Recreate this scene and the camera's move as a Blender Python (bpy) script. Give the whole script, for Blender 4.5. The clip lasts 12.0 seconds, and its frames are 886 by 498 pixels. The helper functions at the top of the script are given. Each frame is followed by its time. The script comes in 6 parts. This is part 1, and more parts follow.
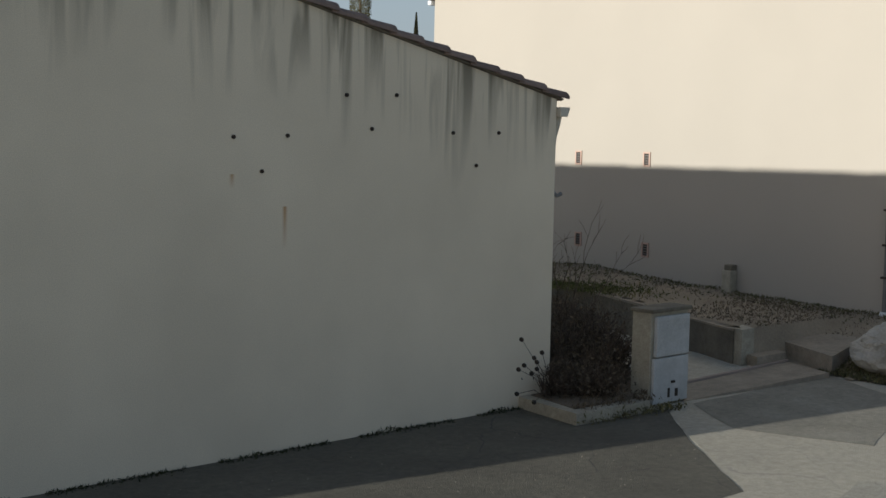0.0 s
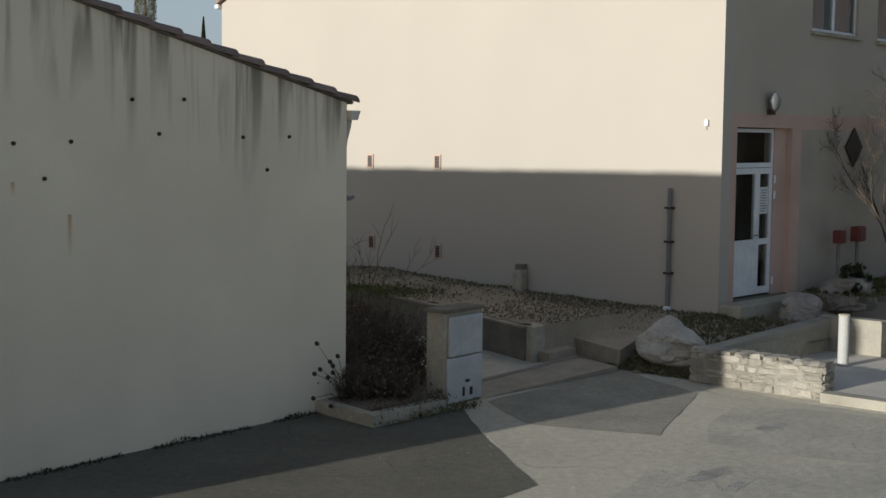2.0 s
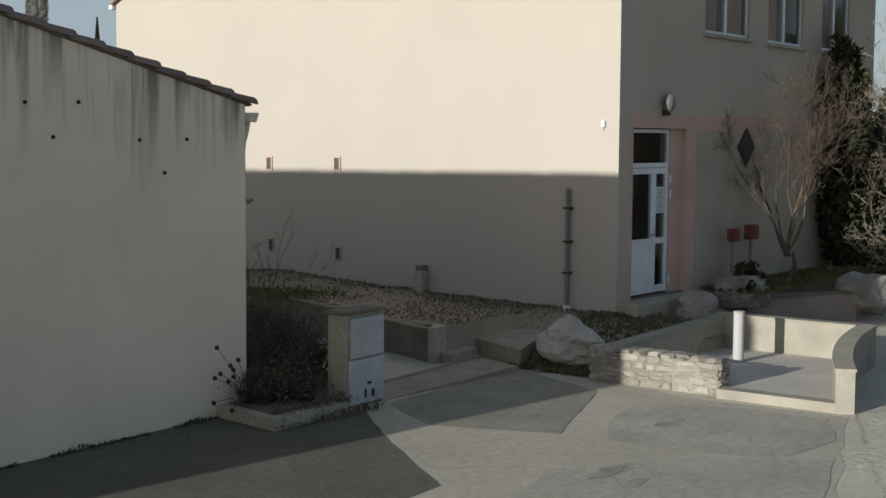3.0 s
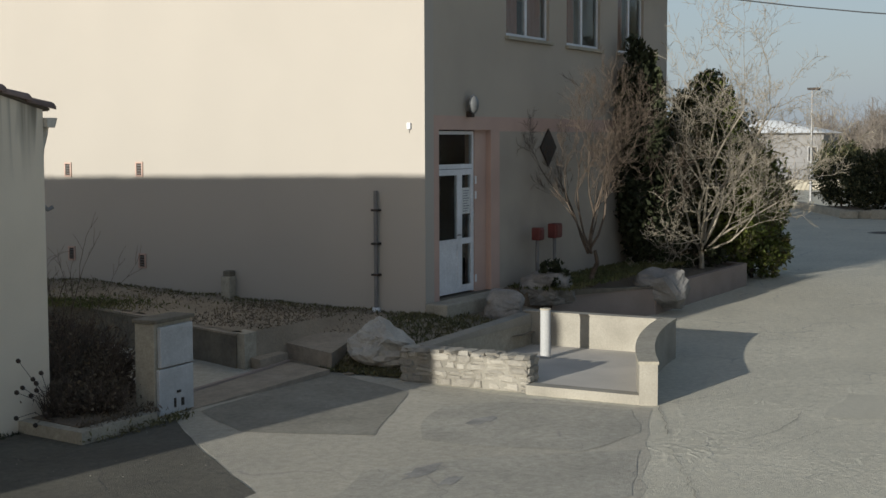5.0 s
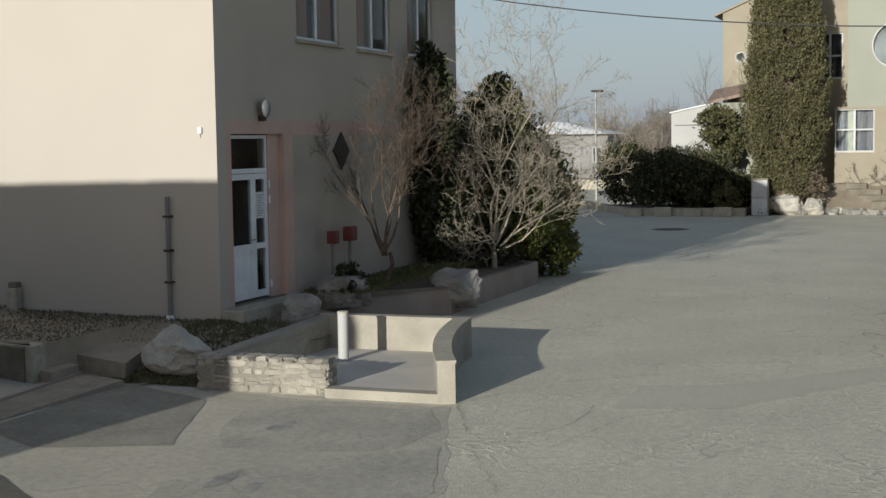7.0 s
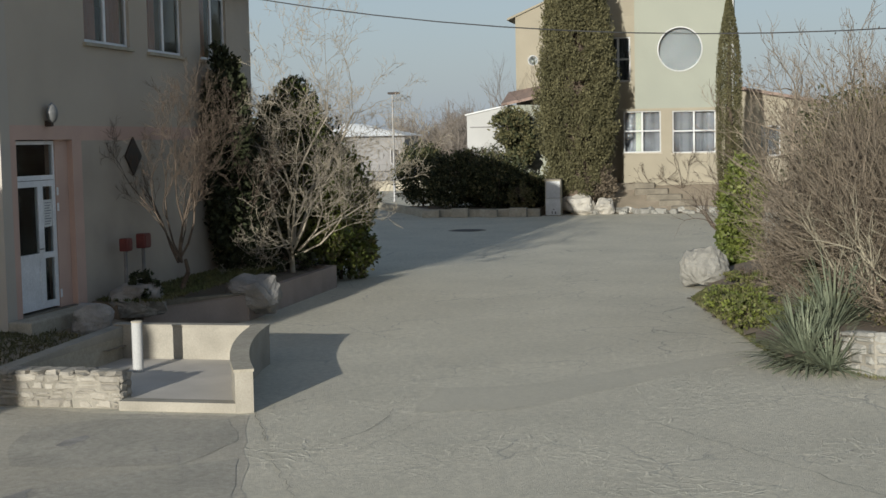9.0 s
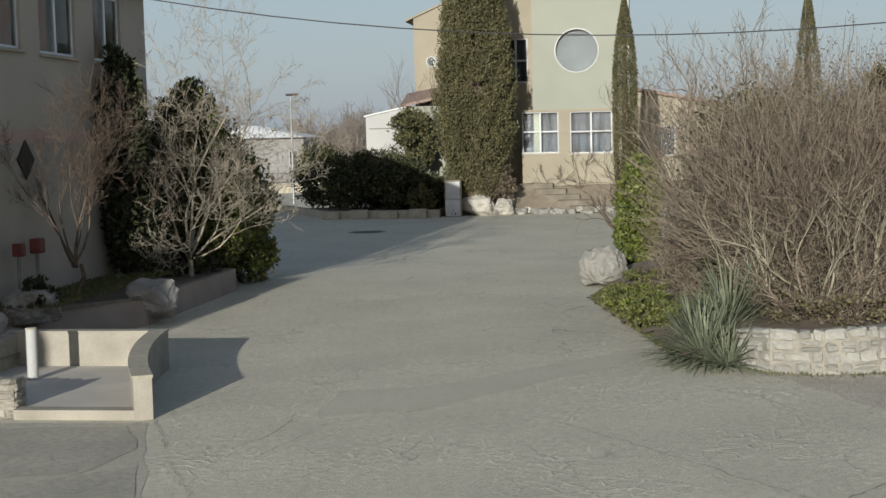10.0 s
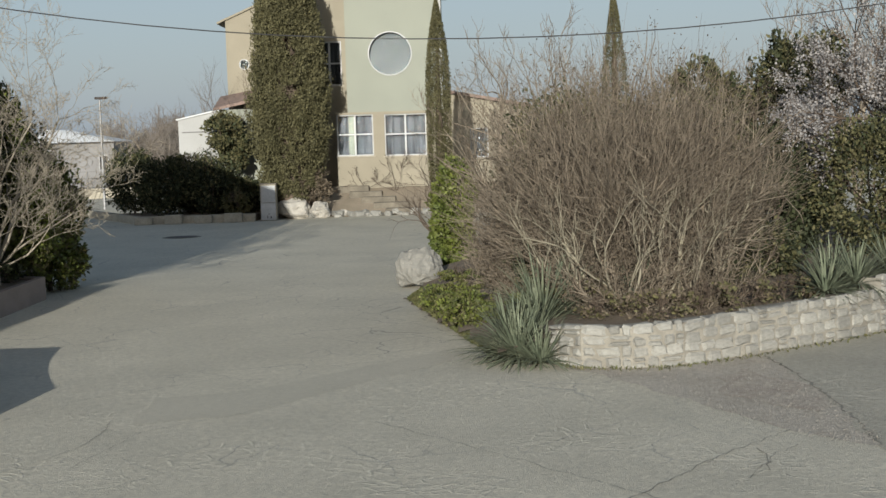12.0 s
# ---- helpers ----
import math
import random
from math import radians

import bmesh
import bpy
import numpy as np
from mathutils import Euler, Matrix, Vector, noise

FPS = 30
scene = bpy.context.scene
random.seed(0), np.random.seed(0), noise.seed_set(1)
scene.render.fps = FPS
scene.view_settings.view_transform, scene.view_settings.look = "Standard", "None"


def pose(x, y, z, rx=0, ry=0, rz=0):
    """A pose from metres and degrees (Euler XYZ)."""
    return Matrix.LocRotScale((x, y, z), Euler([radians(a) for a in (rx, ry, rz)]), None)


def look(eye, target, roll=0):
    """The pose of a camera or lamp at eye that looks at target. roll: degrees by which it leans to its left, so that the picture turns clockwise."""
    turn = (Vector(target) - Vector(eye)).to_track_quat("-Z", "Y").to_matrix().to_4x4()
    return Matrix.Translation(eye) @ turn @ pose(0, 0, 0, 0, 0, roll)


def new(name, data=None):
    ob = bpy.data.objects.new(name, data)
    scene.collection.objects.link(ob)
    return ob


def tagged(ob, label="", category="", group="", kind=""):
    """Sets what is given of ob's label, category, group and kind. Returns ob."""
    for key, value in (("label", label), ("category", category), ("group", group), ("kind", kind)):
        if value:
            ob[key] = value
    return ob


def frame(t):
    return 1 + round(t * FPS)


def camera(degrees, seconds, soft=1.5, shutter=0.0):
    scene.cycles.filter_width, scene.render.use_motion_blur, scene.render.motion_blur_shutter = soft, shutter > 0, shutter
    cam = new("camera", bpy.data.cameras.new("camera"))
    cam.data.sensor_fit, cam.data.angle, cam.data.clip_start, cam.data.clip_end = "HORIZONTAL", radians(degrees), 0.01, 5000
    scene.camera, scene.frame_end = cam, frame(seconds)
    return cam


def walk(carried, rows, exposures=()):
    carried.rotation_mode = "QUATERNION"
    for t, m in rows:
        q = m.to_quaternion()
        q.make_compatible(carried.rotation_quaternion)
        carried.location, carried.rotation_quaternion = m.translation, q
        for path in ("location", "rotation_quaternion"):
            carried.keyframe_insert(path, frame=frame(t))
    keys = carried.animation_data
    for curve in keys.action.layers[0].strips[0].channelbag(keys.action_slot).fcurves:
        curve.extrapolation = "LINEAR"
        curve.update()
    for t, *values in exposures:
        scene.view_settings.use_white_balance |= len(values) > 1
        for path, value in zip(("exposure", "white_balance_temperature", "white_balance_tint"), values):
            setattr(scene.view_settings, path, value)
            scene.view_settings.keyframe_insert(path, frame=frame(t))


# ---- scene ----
cam = camera(35.5, 12.0)
ROWS = [
    (0.0, -19.972, -11.543, 3.500, 84.99, -1.20, -39.98),
    (0.5, -19.966, -11.546, 3.491, 85.11, -1.06, -41.99),
    (1.0, -19.966, -11.546, 3.486, 85.20, -0.87, -44.10),
    (1.5, -19.965, -11.551, 3.486, 85.27, -0.78, -46.13),
    (2.0, -19.966, -11.554, 3.484, 85.32, -0.63, -48.56),
    (2.5, -19.971, -11.556, 3.486, 85.37, -0.49, -50.66),
    (3.0, -19.977, -11.557, 3.492, 85.40, -0.40, -52.72),
    (5.0, -19.997, -11.518, 3.490, 85.53, 0.22, -60.81),
    (5.5, -20.008, -11.512, 3.485, 85.56, 0.39, -62.85),
    (6.0, -20.019, -11.506, 3.475, 85.58, 0.58, -65.10),
    (6.5, -20.025, -11.500, 3.470, 85.61, 0.79, -67.21),
    (7.0, -20.027, -11.502, 3.476, 85.61, 0.88, -69.40),
    (9.0, -20.000, -11.540, 3.537, 85.51, 1.13, -77.71),
    (9.5, -19.981, -11.526, 3.540, 85.48, 1.24, -79.72),
    (10.0, -19.966, -11.519, 3.542, 85.47, 1.38, -81.88),
    (10.5, -19.968, -11.527, 3.545, 85.44, 1.47, -83.97),
    (11.0, -19.994, -11.541, 3.551, 85.40, 1.60, -86.20),
    (11.5, -20.036, -11.551, 3.549, 85.38, 1.60, -88.01),
    (12.0, -20.090, -11.547, 3.546, 85.37, 1.75, -89.49),
]
walk(cam, [(t, pose(x, y, z, rx, ry, rz)) for t, x, y, z, rx, ry, rz in ROWS])

# ---- light ----
SUN_EL, SUN_TRAVEL = 10.6, -5.57
world = bpy.data.worlds.new("world")
scene.world = world
world.use_nodes = True
wn = world.node_tree
sky = wn.nodes.new("ShaderNodeTexSky")
sky.sky_type, sky.sun_disc = "NISHITA", False
sky.sun_elevation, sky.sun_rotation = radians(SUN_EL), radians(90 - (SUN_TRAVEL + 180))
sky.air_density, sky.dust_density = 1.0, 1.3
haze = wn.nodes.new("ShaderNodeMixRGB")
haze.inputs[2].default_value = (2.6, 3.27, 4.08, 1)
way = wn.nodes.new("ShaderNodeTexCoord")
height_of = wn.nodes.new("ShaderNodeSeparateXYZ")
thin = wn.nodes.new("ShaderNodeMapRange")
thin.inputs[2].default_value, thin.inputs[3].default_value, thin.inputs[4].default_value = 0.7, 0.78, 0.12
wn.links.new(way.outputs["Generated"], height_of.inputs[0])
wn.links.new(height_of.outputs[2], thin.inputs[0])
wn.links.new(thin.outputs[0], haze.inputs[0])
cool = wn.nodes.new("ShaderNodeMixRGB")
cool.blend_type, cool.inputs[0].default_value = "MULTIPLY", 1.0
cool.inputs[2].default_value = (0.97, 0.96, 1.02, 1)
wn.links.new(sky.outputs[0], cool.inputs[1])
wn.links.new(cool.outputs[0], haze.inputs[1])
wn.links.new(haze.outputs[0], wn.nodes["Background"].inputs[0])
wn.nodes["Background"].inputs[1].default_value = 0.093
sun_data = bpy.data.lights.new("sun", "SUN")
sun_data.energy, sun_data.angle, sun_data.color = 4.0, radians(0.45), (1.0, 0.975, 0.9)
sun = new("sun", sun_data)
sd = Vector((math.cos(radians(SUN_EL)) * math.cos(radians(SUN_TRAVEL)), math.cos(radians(SUN_EL)) * math.sin(radians(SUN_TRAVEL)), -math.sin(radians(SUN_EL))))
sun.matrix_world = look(Vector((-40, 5, 20)), Vector((-40, 5, 20)) + sd)
scene.view_settings.exposure = 0.45

# ---- materials ----
def M(name, col, col2=None, rough=0.85, scale=1.5, fine=40.0, bump=0.15, dist=0.01, metal=0.0, stretch=(1, 1, 1), spread=0.0, spec=0.3, contrast=0.3, translucent=0.0, mottle=0.0):
    m = bpy.data.materials.new(name)
    m.use_nodes = True
    t = m.node_tree
    n, l = t.nodes, t.links
    b = n["Principled BSDF"]
    b.inputs["Roughness"].default_value = rough
    b.inputs["Metallic"].default_value = metal
    b.inputs["Specular IOR Level"].default_value = spec
    tc = n.new("ShaderNodeTexCoord")
    mp = n.new("ShaderNodeMapping")
    mp.inputs["Scale"].default_value = stretch
    l.new(tc.outputs["Object"], mp.inputs["Vector"])
    n1 = n.new("ShaderNodeTexNoise")
    n1.inputs["Scale"].default_value, n1.inputs["Detail"].default_value = scale, 6
    n2 = n.new("ShaderNodeTexNoise")
    n2.inputs["Scale"].default_value, n2.inputs["Detail"].default_value, n2.inputs["Roughness"].default_value = fine, 7, 0.62
    l.new(mp.outputs[0], n1.inputs["Vector"])
    l.new(mp.outputs[0], n2.inputs["Vector"])
    r1 = n.new("ShaderNodeMapRange")
    r1.inputs[1].default_value, r1.inputs[2].default_value = 0.5 - contrast / 2, 0.5 + contrast / 2
    l.new(n1.outputs["Fac"], r1.inputs[0])
    mix = n.new("ShaderNodeMixRGB")
    mix.inputs[1].default_value = (*col, 1)
    mix.inputs[2].default_value = (*(col2 or [c * 0.75 for c in col]), 1)
    l.new(r1.outputs[0], mix.inputs[0])
    r2 = n.new("ShaderNodeMapRange")
    r2.inputs[1].default_value, r2.inputs[2].default_value = 0.3, 0.7
    r2.inputs[3].default_value, r2.inputs[4].default_value = 0.86, 1.1
    l.new(n2.outputs["Fac"], r2.inputs[0])
    mul = n.new("ShaderNodeMixRGB")
    mul.blend_type, mul.inputs[0].default_value = "MULTIPLY", 1.0
    l.new(mix.outputs[0], mul.inputs[1])
    l.new(r2.outputs[0], mul.inputs[2])
    out = mul.outputs[0]
    if mottle:
        n4 = n.new("ShaderNodeTexNoise")
        n4.inputs["Scale"].default_value, n4.inputs["Detail"].default_value, n4.inputs["Roughness"].default_value = 9.0, 8, 0.78
        l.new(mp.outputs[0], n4.inputs["Vector"])
        r4 = n.new("ShaderNodeMapRange")
        r4.inputs[1].default_value, r4.inputs[2].default_value = 0.3, 0.7
        r4.inputs[3].default_value, r4.inputs[4].default_value = 1 - mottle, 1 + mottle
        l.new(n4.outputs["Fac"], r4.inputs[0])
        m4 = n.new("ShaderNodeMixRGB")
        m4.blend_type, m4.inputs[0].default_value = "MULTIPLY", 1.0
        l.new(out, m4.inputs[1])
        l.new(r4.outputs[0], m4.inputs[2])
        out = m4.outputs[0]
    if spread:
        oi = n.new("ShaderNodeObjectInfo")
        geo = n.new("ShaderNodeNewGeometry")
        add = n.new("ShaderNodeMath")
        add.operation = "ADD"
        l.new(oi.outputs["Random"], add.inputs[0])
        l.new(geo.outputs["Random Per Island"], add.inputs[1])
        fr = n.new("ShaderNodeMath")
        fr.operation = "FRACT"
        l.new(add.outputs[0], fr.inputs[0])
        r3 = n.new("ShaderNodeMapRange")
        r3.inputs[3].default_value, r3.inputs[4].default_value = 1 - spread, 1 + spread
        l.new(fr.outputs[0], r3.inputs[0])
        m3 = n.new("ShaderNodeMixRGB")
        m3.blend_type, m3.inputs[0].default_value = "MULTIPLY", 1.0
        l.new(out, m3.inputs[1])
        l.new(r3.outputs[0], m3.inputs[2])
        out = m3.outputs[0]
    l.new(out, b.inputs["Base Color"])
    if bump:
        bn = n.new("ShaderNodeBump")
        bn.inputs["Strength"].default_value, bn.inputs["Distance"].default_value = bump, dist
        l.new(n2.outputs["Fac"], bn.inputs["Height"])
        l.new(bn.outputs[0], b.inputs["Normal"])
    if translucent:
        tr = n.new("ShaderNodeBsdfTranslucent")
        l.new(out, tr.inputs["Color"])
        ms = n.new("ShaderNodeMixShader")
        ms.inputs[0].default_value = translucent
        l.new(b.outputs[0], ms.inputs[1])
        l.new(tr.outputs[0], ms.inputs[2])
        l.new(ms.outputs[0], n["Material Output"].inputs["Surface"])
    return m


def stained_render(name, col, dark, top_z, slope, depth, width, rust=(), fade=0.88):
    """Rough-cast paint with dark run-off streaks under a sloping coping; object axes: x along the wall, z up."""
    m = M(name, col, [c * fade for c in col], 0.9, 0.5, 90, 0.2, 0.004)
    t = m.node_tree
    n, l = t.nodes, t.links
    b = n["Principled BSDF"]
    src = b.inputs["Base Color"].links[0].from_socket
    tc = n.new("ShaderNodeTexCoord")
    sep = n.new("ShaderNodeSeparateXYZ")
    l.new(tc.outputs["Object"], sep.inputs[0])

    def math_node(op, a, c):
        k = n.new("ShaderNodeMath")
        k.operation = op
        for i, v in enumerate((a, c)):
            if isinstance(v, (int, float)):
                k.inputs[i].default_value = v
            else:
                l.new(v, k.inputs[i])
        return k.outputs[0]

    below = math_node("SUBTRACT", math_node("ADD", math_node("MULTIPLY", sep.outputs[0], -slope), top_z), sep.outputs[2])
    mp = n.new("ShaderNodeMapping")
    mp.inputs["Scale"].default_value = (width, width, 0.32)
    l.new(tc.outputs["Object"], mp.inputs["Vector"])
    nz = n.new("ShaderNodeTexNoise")
    nz.inputs["Scale"].default_value, nz.inputs["Detail"].default_value, nz.inputs["Distortion"].default_value = 1.0, 5, 0.7
    l.new(mp.outputs[0], nz.inputs["Vector"])
    streak = n.new("ShaderNodeMapRange")
    streak.inputs[1].default_value, streak.inputs[2].default_value = 0.47, 0.62
    l.new(nz.outputs["Fac"], streak.inputs[0])
    mp2 = n.new("ShaderNodeMapping")
    mp2.inputs["Scale"].default_value = (0.8, 0.8, 0.02)
    l.new(tc.outputs["Object"], mp2.inputs["Vector"])
    nz2 = n.new("ShaderNodeTexNoise")
    nz2.inputs["Scale"].default_value = 1.7
    l.new(mp2.outputs[0], nz2.inputs["Vector"])
    reach = math_node("MULTIPLY", nz2.outputs["Fac"], depth * 2)
    fall = n.new("ShaderNodeMapRange")
    fall.inputs[3].default_value, fall.inputs[4].default_value = 1.0, 0.0
    l.new(math_node("DIVIDE", below, reach), fall.inputs[0])
    fac = math_node("MULTIPLY", math_node("MULTIPLY", streak.outputs[0], fall.outputs[0]), 0.8)
    mx = n.new("ShaderNodeMixRGB")
    l.new(fac, mx.inputs[0])
    l.new(src, mx.inputs[1])
    mx.inputs[2].default_value = (*dark, 1)
    out = mx.outputs[0]
    for rx, ztop, zlow, strength in rust:
        dx = math_node("ABSOLUTE", math_node("SUBTRACT", sep.outputs[0], rx), 0)
        side = n.new("ShaderNodeMapRange")
        side.inputs[1].default_value, side.inputs[2].default_value = 0.0, 0.04
        side.inputs[3].default_value, side.inputs[4].default_value = strength, 0.0
        l.new(dx, side.inputs[0])
        run = n.new("ShaderNodeMapRange")
        run.inputs[1].default_value, run.inputs[2].default_value = zlow, ztop
        l.new(sep.outputs[2], run.inputs[0])
        cut = math_node("LESS_THAN", sep.outputs[2], ztop)
        f2 = math_node("MULTIPLY", math_node("MULTIPLY", side.outputs[0], run.outputs[0]), cut)
        m2 = n.new("ShaderNodeMixRGB")
        l.new(f2, m2.inputs[0])
        l.new(out, m2.inputs[1])
        m2.inputs[2].default_value = (0.42, 0.2, 0.05, 1)
        out = m2.outputs[0]
    l.new(out, b.inputs["Base Color"])
    return m


def cracked(m, scale, width, dark, warp=0.35):
    """Adds thin crack lines to a ground material."""
    t = m.node_tree
    n, l = t.nodes, t.links
    b = n["Principled BSDF"]
    src = b.inputs["Base Color"].links[0].from_socket
    tc = n.new("ShaderNodeTexCoord")
    nz = n.new("ShaderNodeTexNoise")
    nz.inputs["Scale"].default_value, nz.inputs["Detail"].default_value = 0.7, 6
    l.new(tc.outputs["Object"], nz.inputs["Vector"])
    va = n.new("ShaderNodeVectorMath")
    va.operation = "MULTIPLY_ADD"
    l.new(nz.outputs["Color"], va.inputs[0])
    va.inputs[1].default_value = (warp * 4, warp * 4, 0)
    l.new(tc.outputs["Object"], va.inputs[2])
    vo = n.new("ShaderNodeTexVoronoi")
    vo.feature = "DISTANCE_TO_EDGE"
    vo.inputs["Scale"].default_value = scale
    l.new(va.outputs[0], vo.inputs["Vector"])
    r = n.new("ShaderNodeMapRange")
    r.inputs[1].default_value, r.inputs[2].default_value = width * 0.3, width
    r.inputs[3].default_value, r.inputs[4].default_value = 1.0, 0.0
    l.new(vo.outputs["Distance"], r.inputs[0])
    pn = n.new("ShaderNodeTexNoise")
    pn.inputs["Scale"].default_value = 0.25
    l.new(tc.outputs["Object"], pn.inputs["Vector"])
    pr = n.new("ShaderNodeMapRange")
    pr.inputs[1].default_value, pr.inputs[2].default_value = 0.45, 0.6
    l.new(pn.outputs["Fac"], pr.inputs[0])
    mu = n.new("ShaderNodeMath")
    mu.operation = "MULTIPLY"
    l.new(r.outputs[0], mu.inputs[0])
    l.new(pr.outputs[0], mu.inputs[1])
    m2 = n.new("ShaderNodeMath")
    m2.operation = "MULTIPLY"
    l.new(mu.outputs[0], m2.inputs[0])
    m2.inputs[1].default_value = 0.7
    mx = n.new("ShaderNodeMixRGB")
    l.new(m2.outputs[0], mx.inputs[0])
    l.new(src, mx.inputs[1])
    mx.inputs[2].default_value = (*dark, 1)
    l.new(mx.outputs[0], b.inputs["Base Color"])
    return m


def crazed(m, scale):
    """Adds a net of fine worn ridges, as old asphalt has."""
    t = m.node_tree
    n, l = t.nodes, t.links
    b = n["Principled BSDF"]
    src = b.inputs["Base Color"].links[0].from_socket
    old = b.inputs["Normal"].links[0].from_socket
    tc = n.new("ShaderNodeTexCoord")
    nz = n.new("ShaderNodeTexNoise")
    nz.inputs["Scale"].default_value, nz.inputs["Detail"].default_value = 3.0, 4
    l.new(tc.outputs["Object"], nz.inputs["Vector"])
    va = n.new("ShaderNodeVectorMath")
    va.operation = "MULTIPLY_ADD"
    l.new(nz.outputs["Color"], va.inputs[0])
    va.inputs[1].default_value = (0.22, 0.22, 0)
    l.new(tc.outputs["Object"], va.inputs[2])
    mp = n.new("ShaderNodeMapping")
    mp.inputs["Rotation"].default_value = (0, 0, radians(28))
    mp.inputs["Scale"].default_value = (1.0, 0.62, 0.0)
    l.new(va.outputs[0], mp.inputs["Vector"])
    vo = n.new("ShaderNodeTexVoronoi")
    vo.feature = "DISTANCE_TO_EDGE"
    vo.inputs["Scale"].default_value, vo.inputs["Randomness"].default_value = scale, 0.7
    l.new(mp.outputs[0], vo.inputs["Vector"])
    r = n.new("ShaderNodeMapRange")
    r.inputs[1].default_value, r.inputs[2].default_value = 0.01, 0.07
    r.inputs[3].default_value, r.inputs[4].default_value = 1.0, 0.0
    l.new(vo.outputs["Distance"], r.inputs[0])
    pn = n.new("ShaderNodeTexNoise")
    pn.inputs["Scale"].default_value, pn.inputs["Detail"].default_value = 0.5, 5
    l.new(tc.outputs["Object"], pn.inputs["Vector"])
    pr = n.new("ShaderNodeMapRange")
    pr.inputs[1].default_value, pr.inputs[2].default_value = 0.42, 0.62
    l.new(pn.outputs["Fac"], pr.inputs[0])
    mu = n.new("ShaderNodeMath")
    mu.operation = "MULTIPLY"
    l.new(r.outputs[0], mu.inputs[0])
    l.new(pr.outputs[0], mu.inputs[1])
    k = n.new("ShaderNodeMapRange")
    k.inputs[3].default_value, k.inputs[4].default_value = 1.0, 1.1
    l.new(mu.outputs[0], k.inputs[0])
    mx = n.new("ShaderNodeMixRGB")
    mx.blend_type, mx.inputs[0].default_value = "MULTIPLY", 1.0
    l.new(src, mx.inputs[1])
    l.new(k.outputs[0], mx.inputs[2])
    l.new(mx.outputs[0], b.inputs["Base Color"])
    bn = n.new("ShaderNodeBump")
    bn.inputs["Strength"].default_value, bn.inputs["Distance"].default_value = 0.8, 0.008
    l.new(mu.outputs[0], bn.inputs["Height"])
    l.new(old, bn.inputs["Normal"])
    l.new(bn.outputs[0], b.inputs["Normal"])
    return m


def glass(name, tint, rough=0.03):
    m = bpy.data.materials.new(name)
    m.use_nodes = True
    b = m.node_tree.nodes["Principled BSDF"]
    b.inputs["Base Color"].default_value = (*tint, 1)
    b.inputs["Roughness"].default_value = rough
    b.inputs["Transmission Weight"].default_value = 1.0
    b.inputs["IOR"].default_value = 1.16
    return m


road_mat = crazed(cracked(M("road_asphalt", (0.475, 0.443, 0.355), (0.58, 0.538, 0.43), 0.95, 0.45, 60, 1.0, 0.012, mottle=0.2, contrast=0.5, spec=0.15), 0.9, 0.012, (0.24, 0.23, 0.21)), 4.6)
repair_mat = M("road_repair", (0.54, 0.5, 0.4), (0.49, 0.455, 0.362), 0.95, 0.6, 70, 0.7, 0.008, mottle=0.1, contrast=0.5, spec=0.15)
pad_mat = crazed(M("greyer_asphalt", (0.37, 0.345, 0.28), (0.45, 0.42, 0.34), 0.95, 0.7, 60, 0.9, 0.012, mottle=0.22, contrast=0.5, spec=0.15), 3.0)
dirt_mat = M("brown_dirt", (0.36, 0.31, 0.25), (0.44, 0.39, 0.32), 0.95, 1.6, 40, 0.8, 0.02, contrast=0.4, mottle=0.3)
dark_asphalt = cracked(M("dark_asphalt", (0.2, 0.187, 0.153), (0.3, 0.28, 0.23), 0.95, 1.0, 65, 0.9, 0.011, mottle=0.25, contrast=0.42), 0.9, 0.01, (0.13, 0.125, 0.12))
mid_asphalt = cracked(M("worn_asphalt_patch", (0.32, 0.3, 0.246), (0.42, 0.39, 0.322), 0.95, 1.0, 65, 0.9, 0.011, mottle=0.25, contrast=0.42), 0.9, 0.01, (0.15, 0.145, 0.14))
concrete_strip = cracked(M("worn_concrete", (0.47, 0.43, 0.345), (0.37, 0.34, 0.276), 0.95, 0.6, 60, 0.9, 0.011, mottle=0.22, contrast=0.5), 0.8, 0.008, (0.26, 0.24, 0.22))
spill_mat = M("cement_smudge", (0.36, 0.345, 0.31), (0.22, 0.21, 0.19), 0.95, 3, 52, 1.0, 0.015)
# dark apron asphalt, with the shade near the wall put into its colour
shaded_asphalt = cracked(M("asphalt_with_shade", (0.09, 0.084, 0.068), (0.14, 0.13, 0.104), 0.95, 0.9, 65, 0.9, 0.011, mottle=0.28, contrast=0.6), 0.8, 0.01, (0.06, 0.058, 0.055))
grey_render = stained_render("streaked_grey_render", (0.77, 0.675, 0.53), (0.1, 0.09, 0.064), 3.9, 0.222, 1.15, 4.6, ((-4.27, 2.634, 2.17, 0.9), (-4.95, 2.98, 2.83, 0.8)))
cream_render = stained_render("cream_render", (0.42, 0.384, 0.333), (0.407, 0.371, 0.32), 8.5, 0.0, 1.5, 1.2, (), 0.965)
facade_grey = stained_render("facade_grey_render", (0.45, 0.395, 0.325), (0.26, 0.225, 0.185), 8.5, 0.0, 2.5, 1.4)
facade_low = M("facade_pale_render", (0.397, 0.35, 0.288), (0.33, 0.29, 0.242), 0.9, 0.9, 80, 0.2, 0.004)
pink_band = M("pink_render_band", (0.525, 0.371, 0.303), (0.452, 0.319, 0.264), 0.9, 1.0, 80, 0.2, 0.004)
planter_render = M("planter_render", (0.35, 0.285, 0.245), (0.26, 0.215, 0.185), 0.9, 1.4, 60, 0.3, 0.006, contrast=0.5)
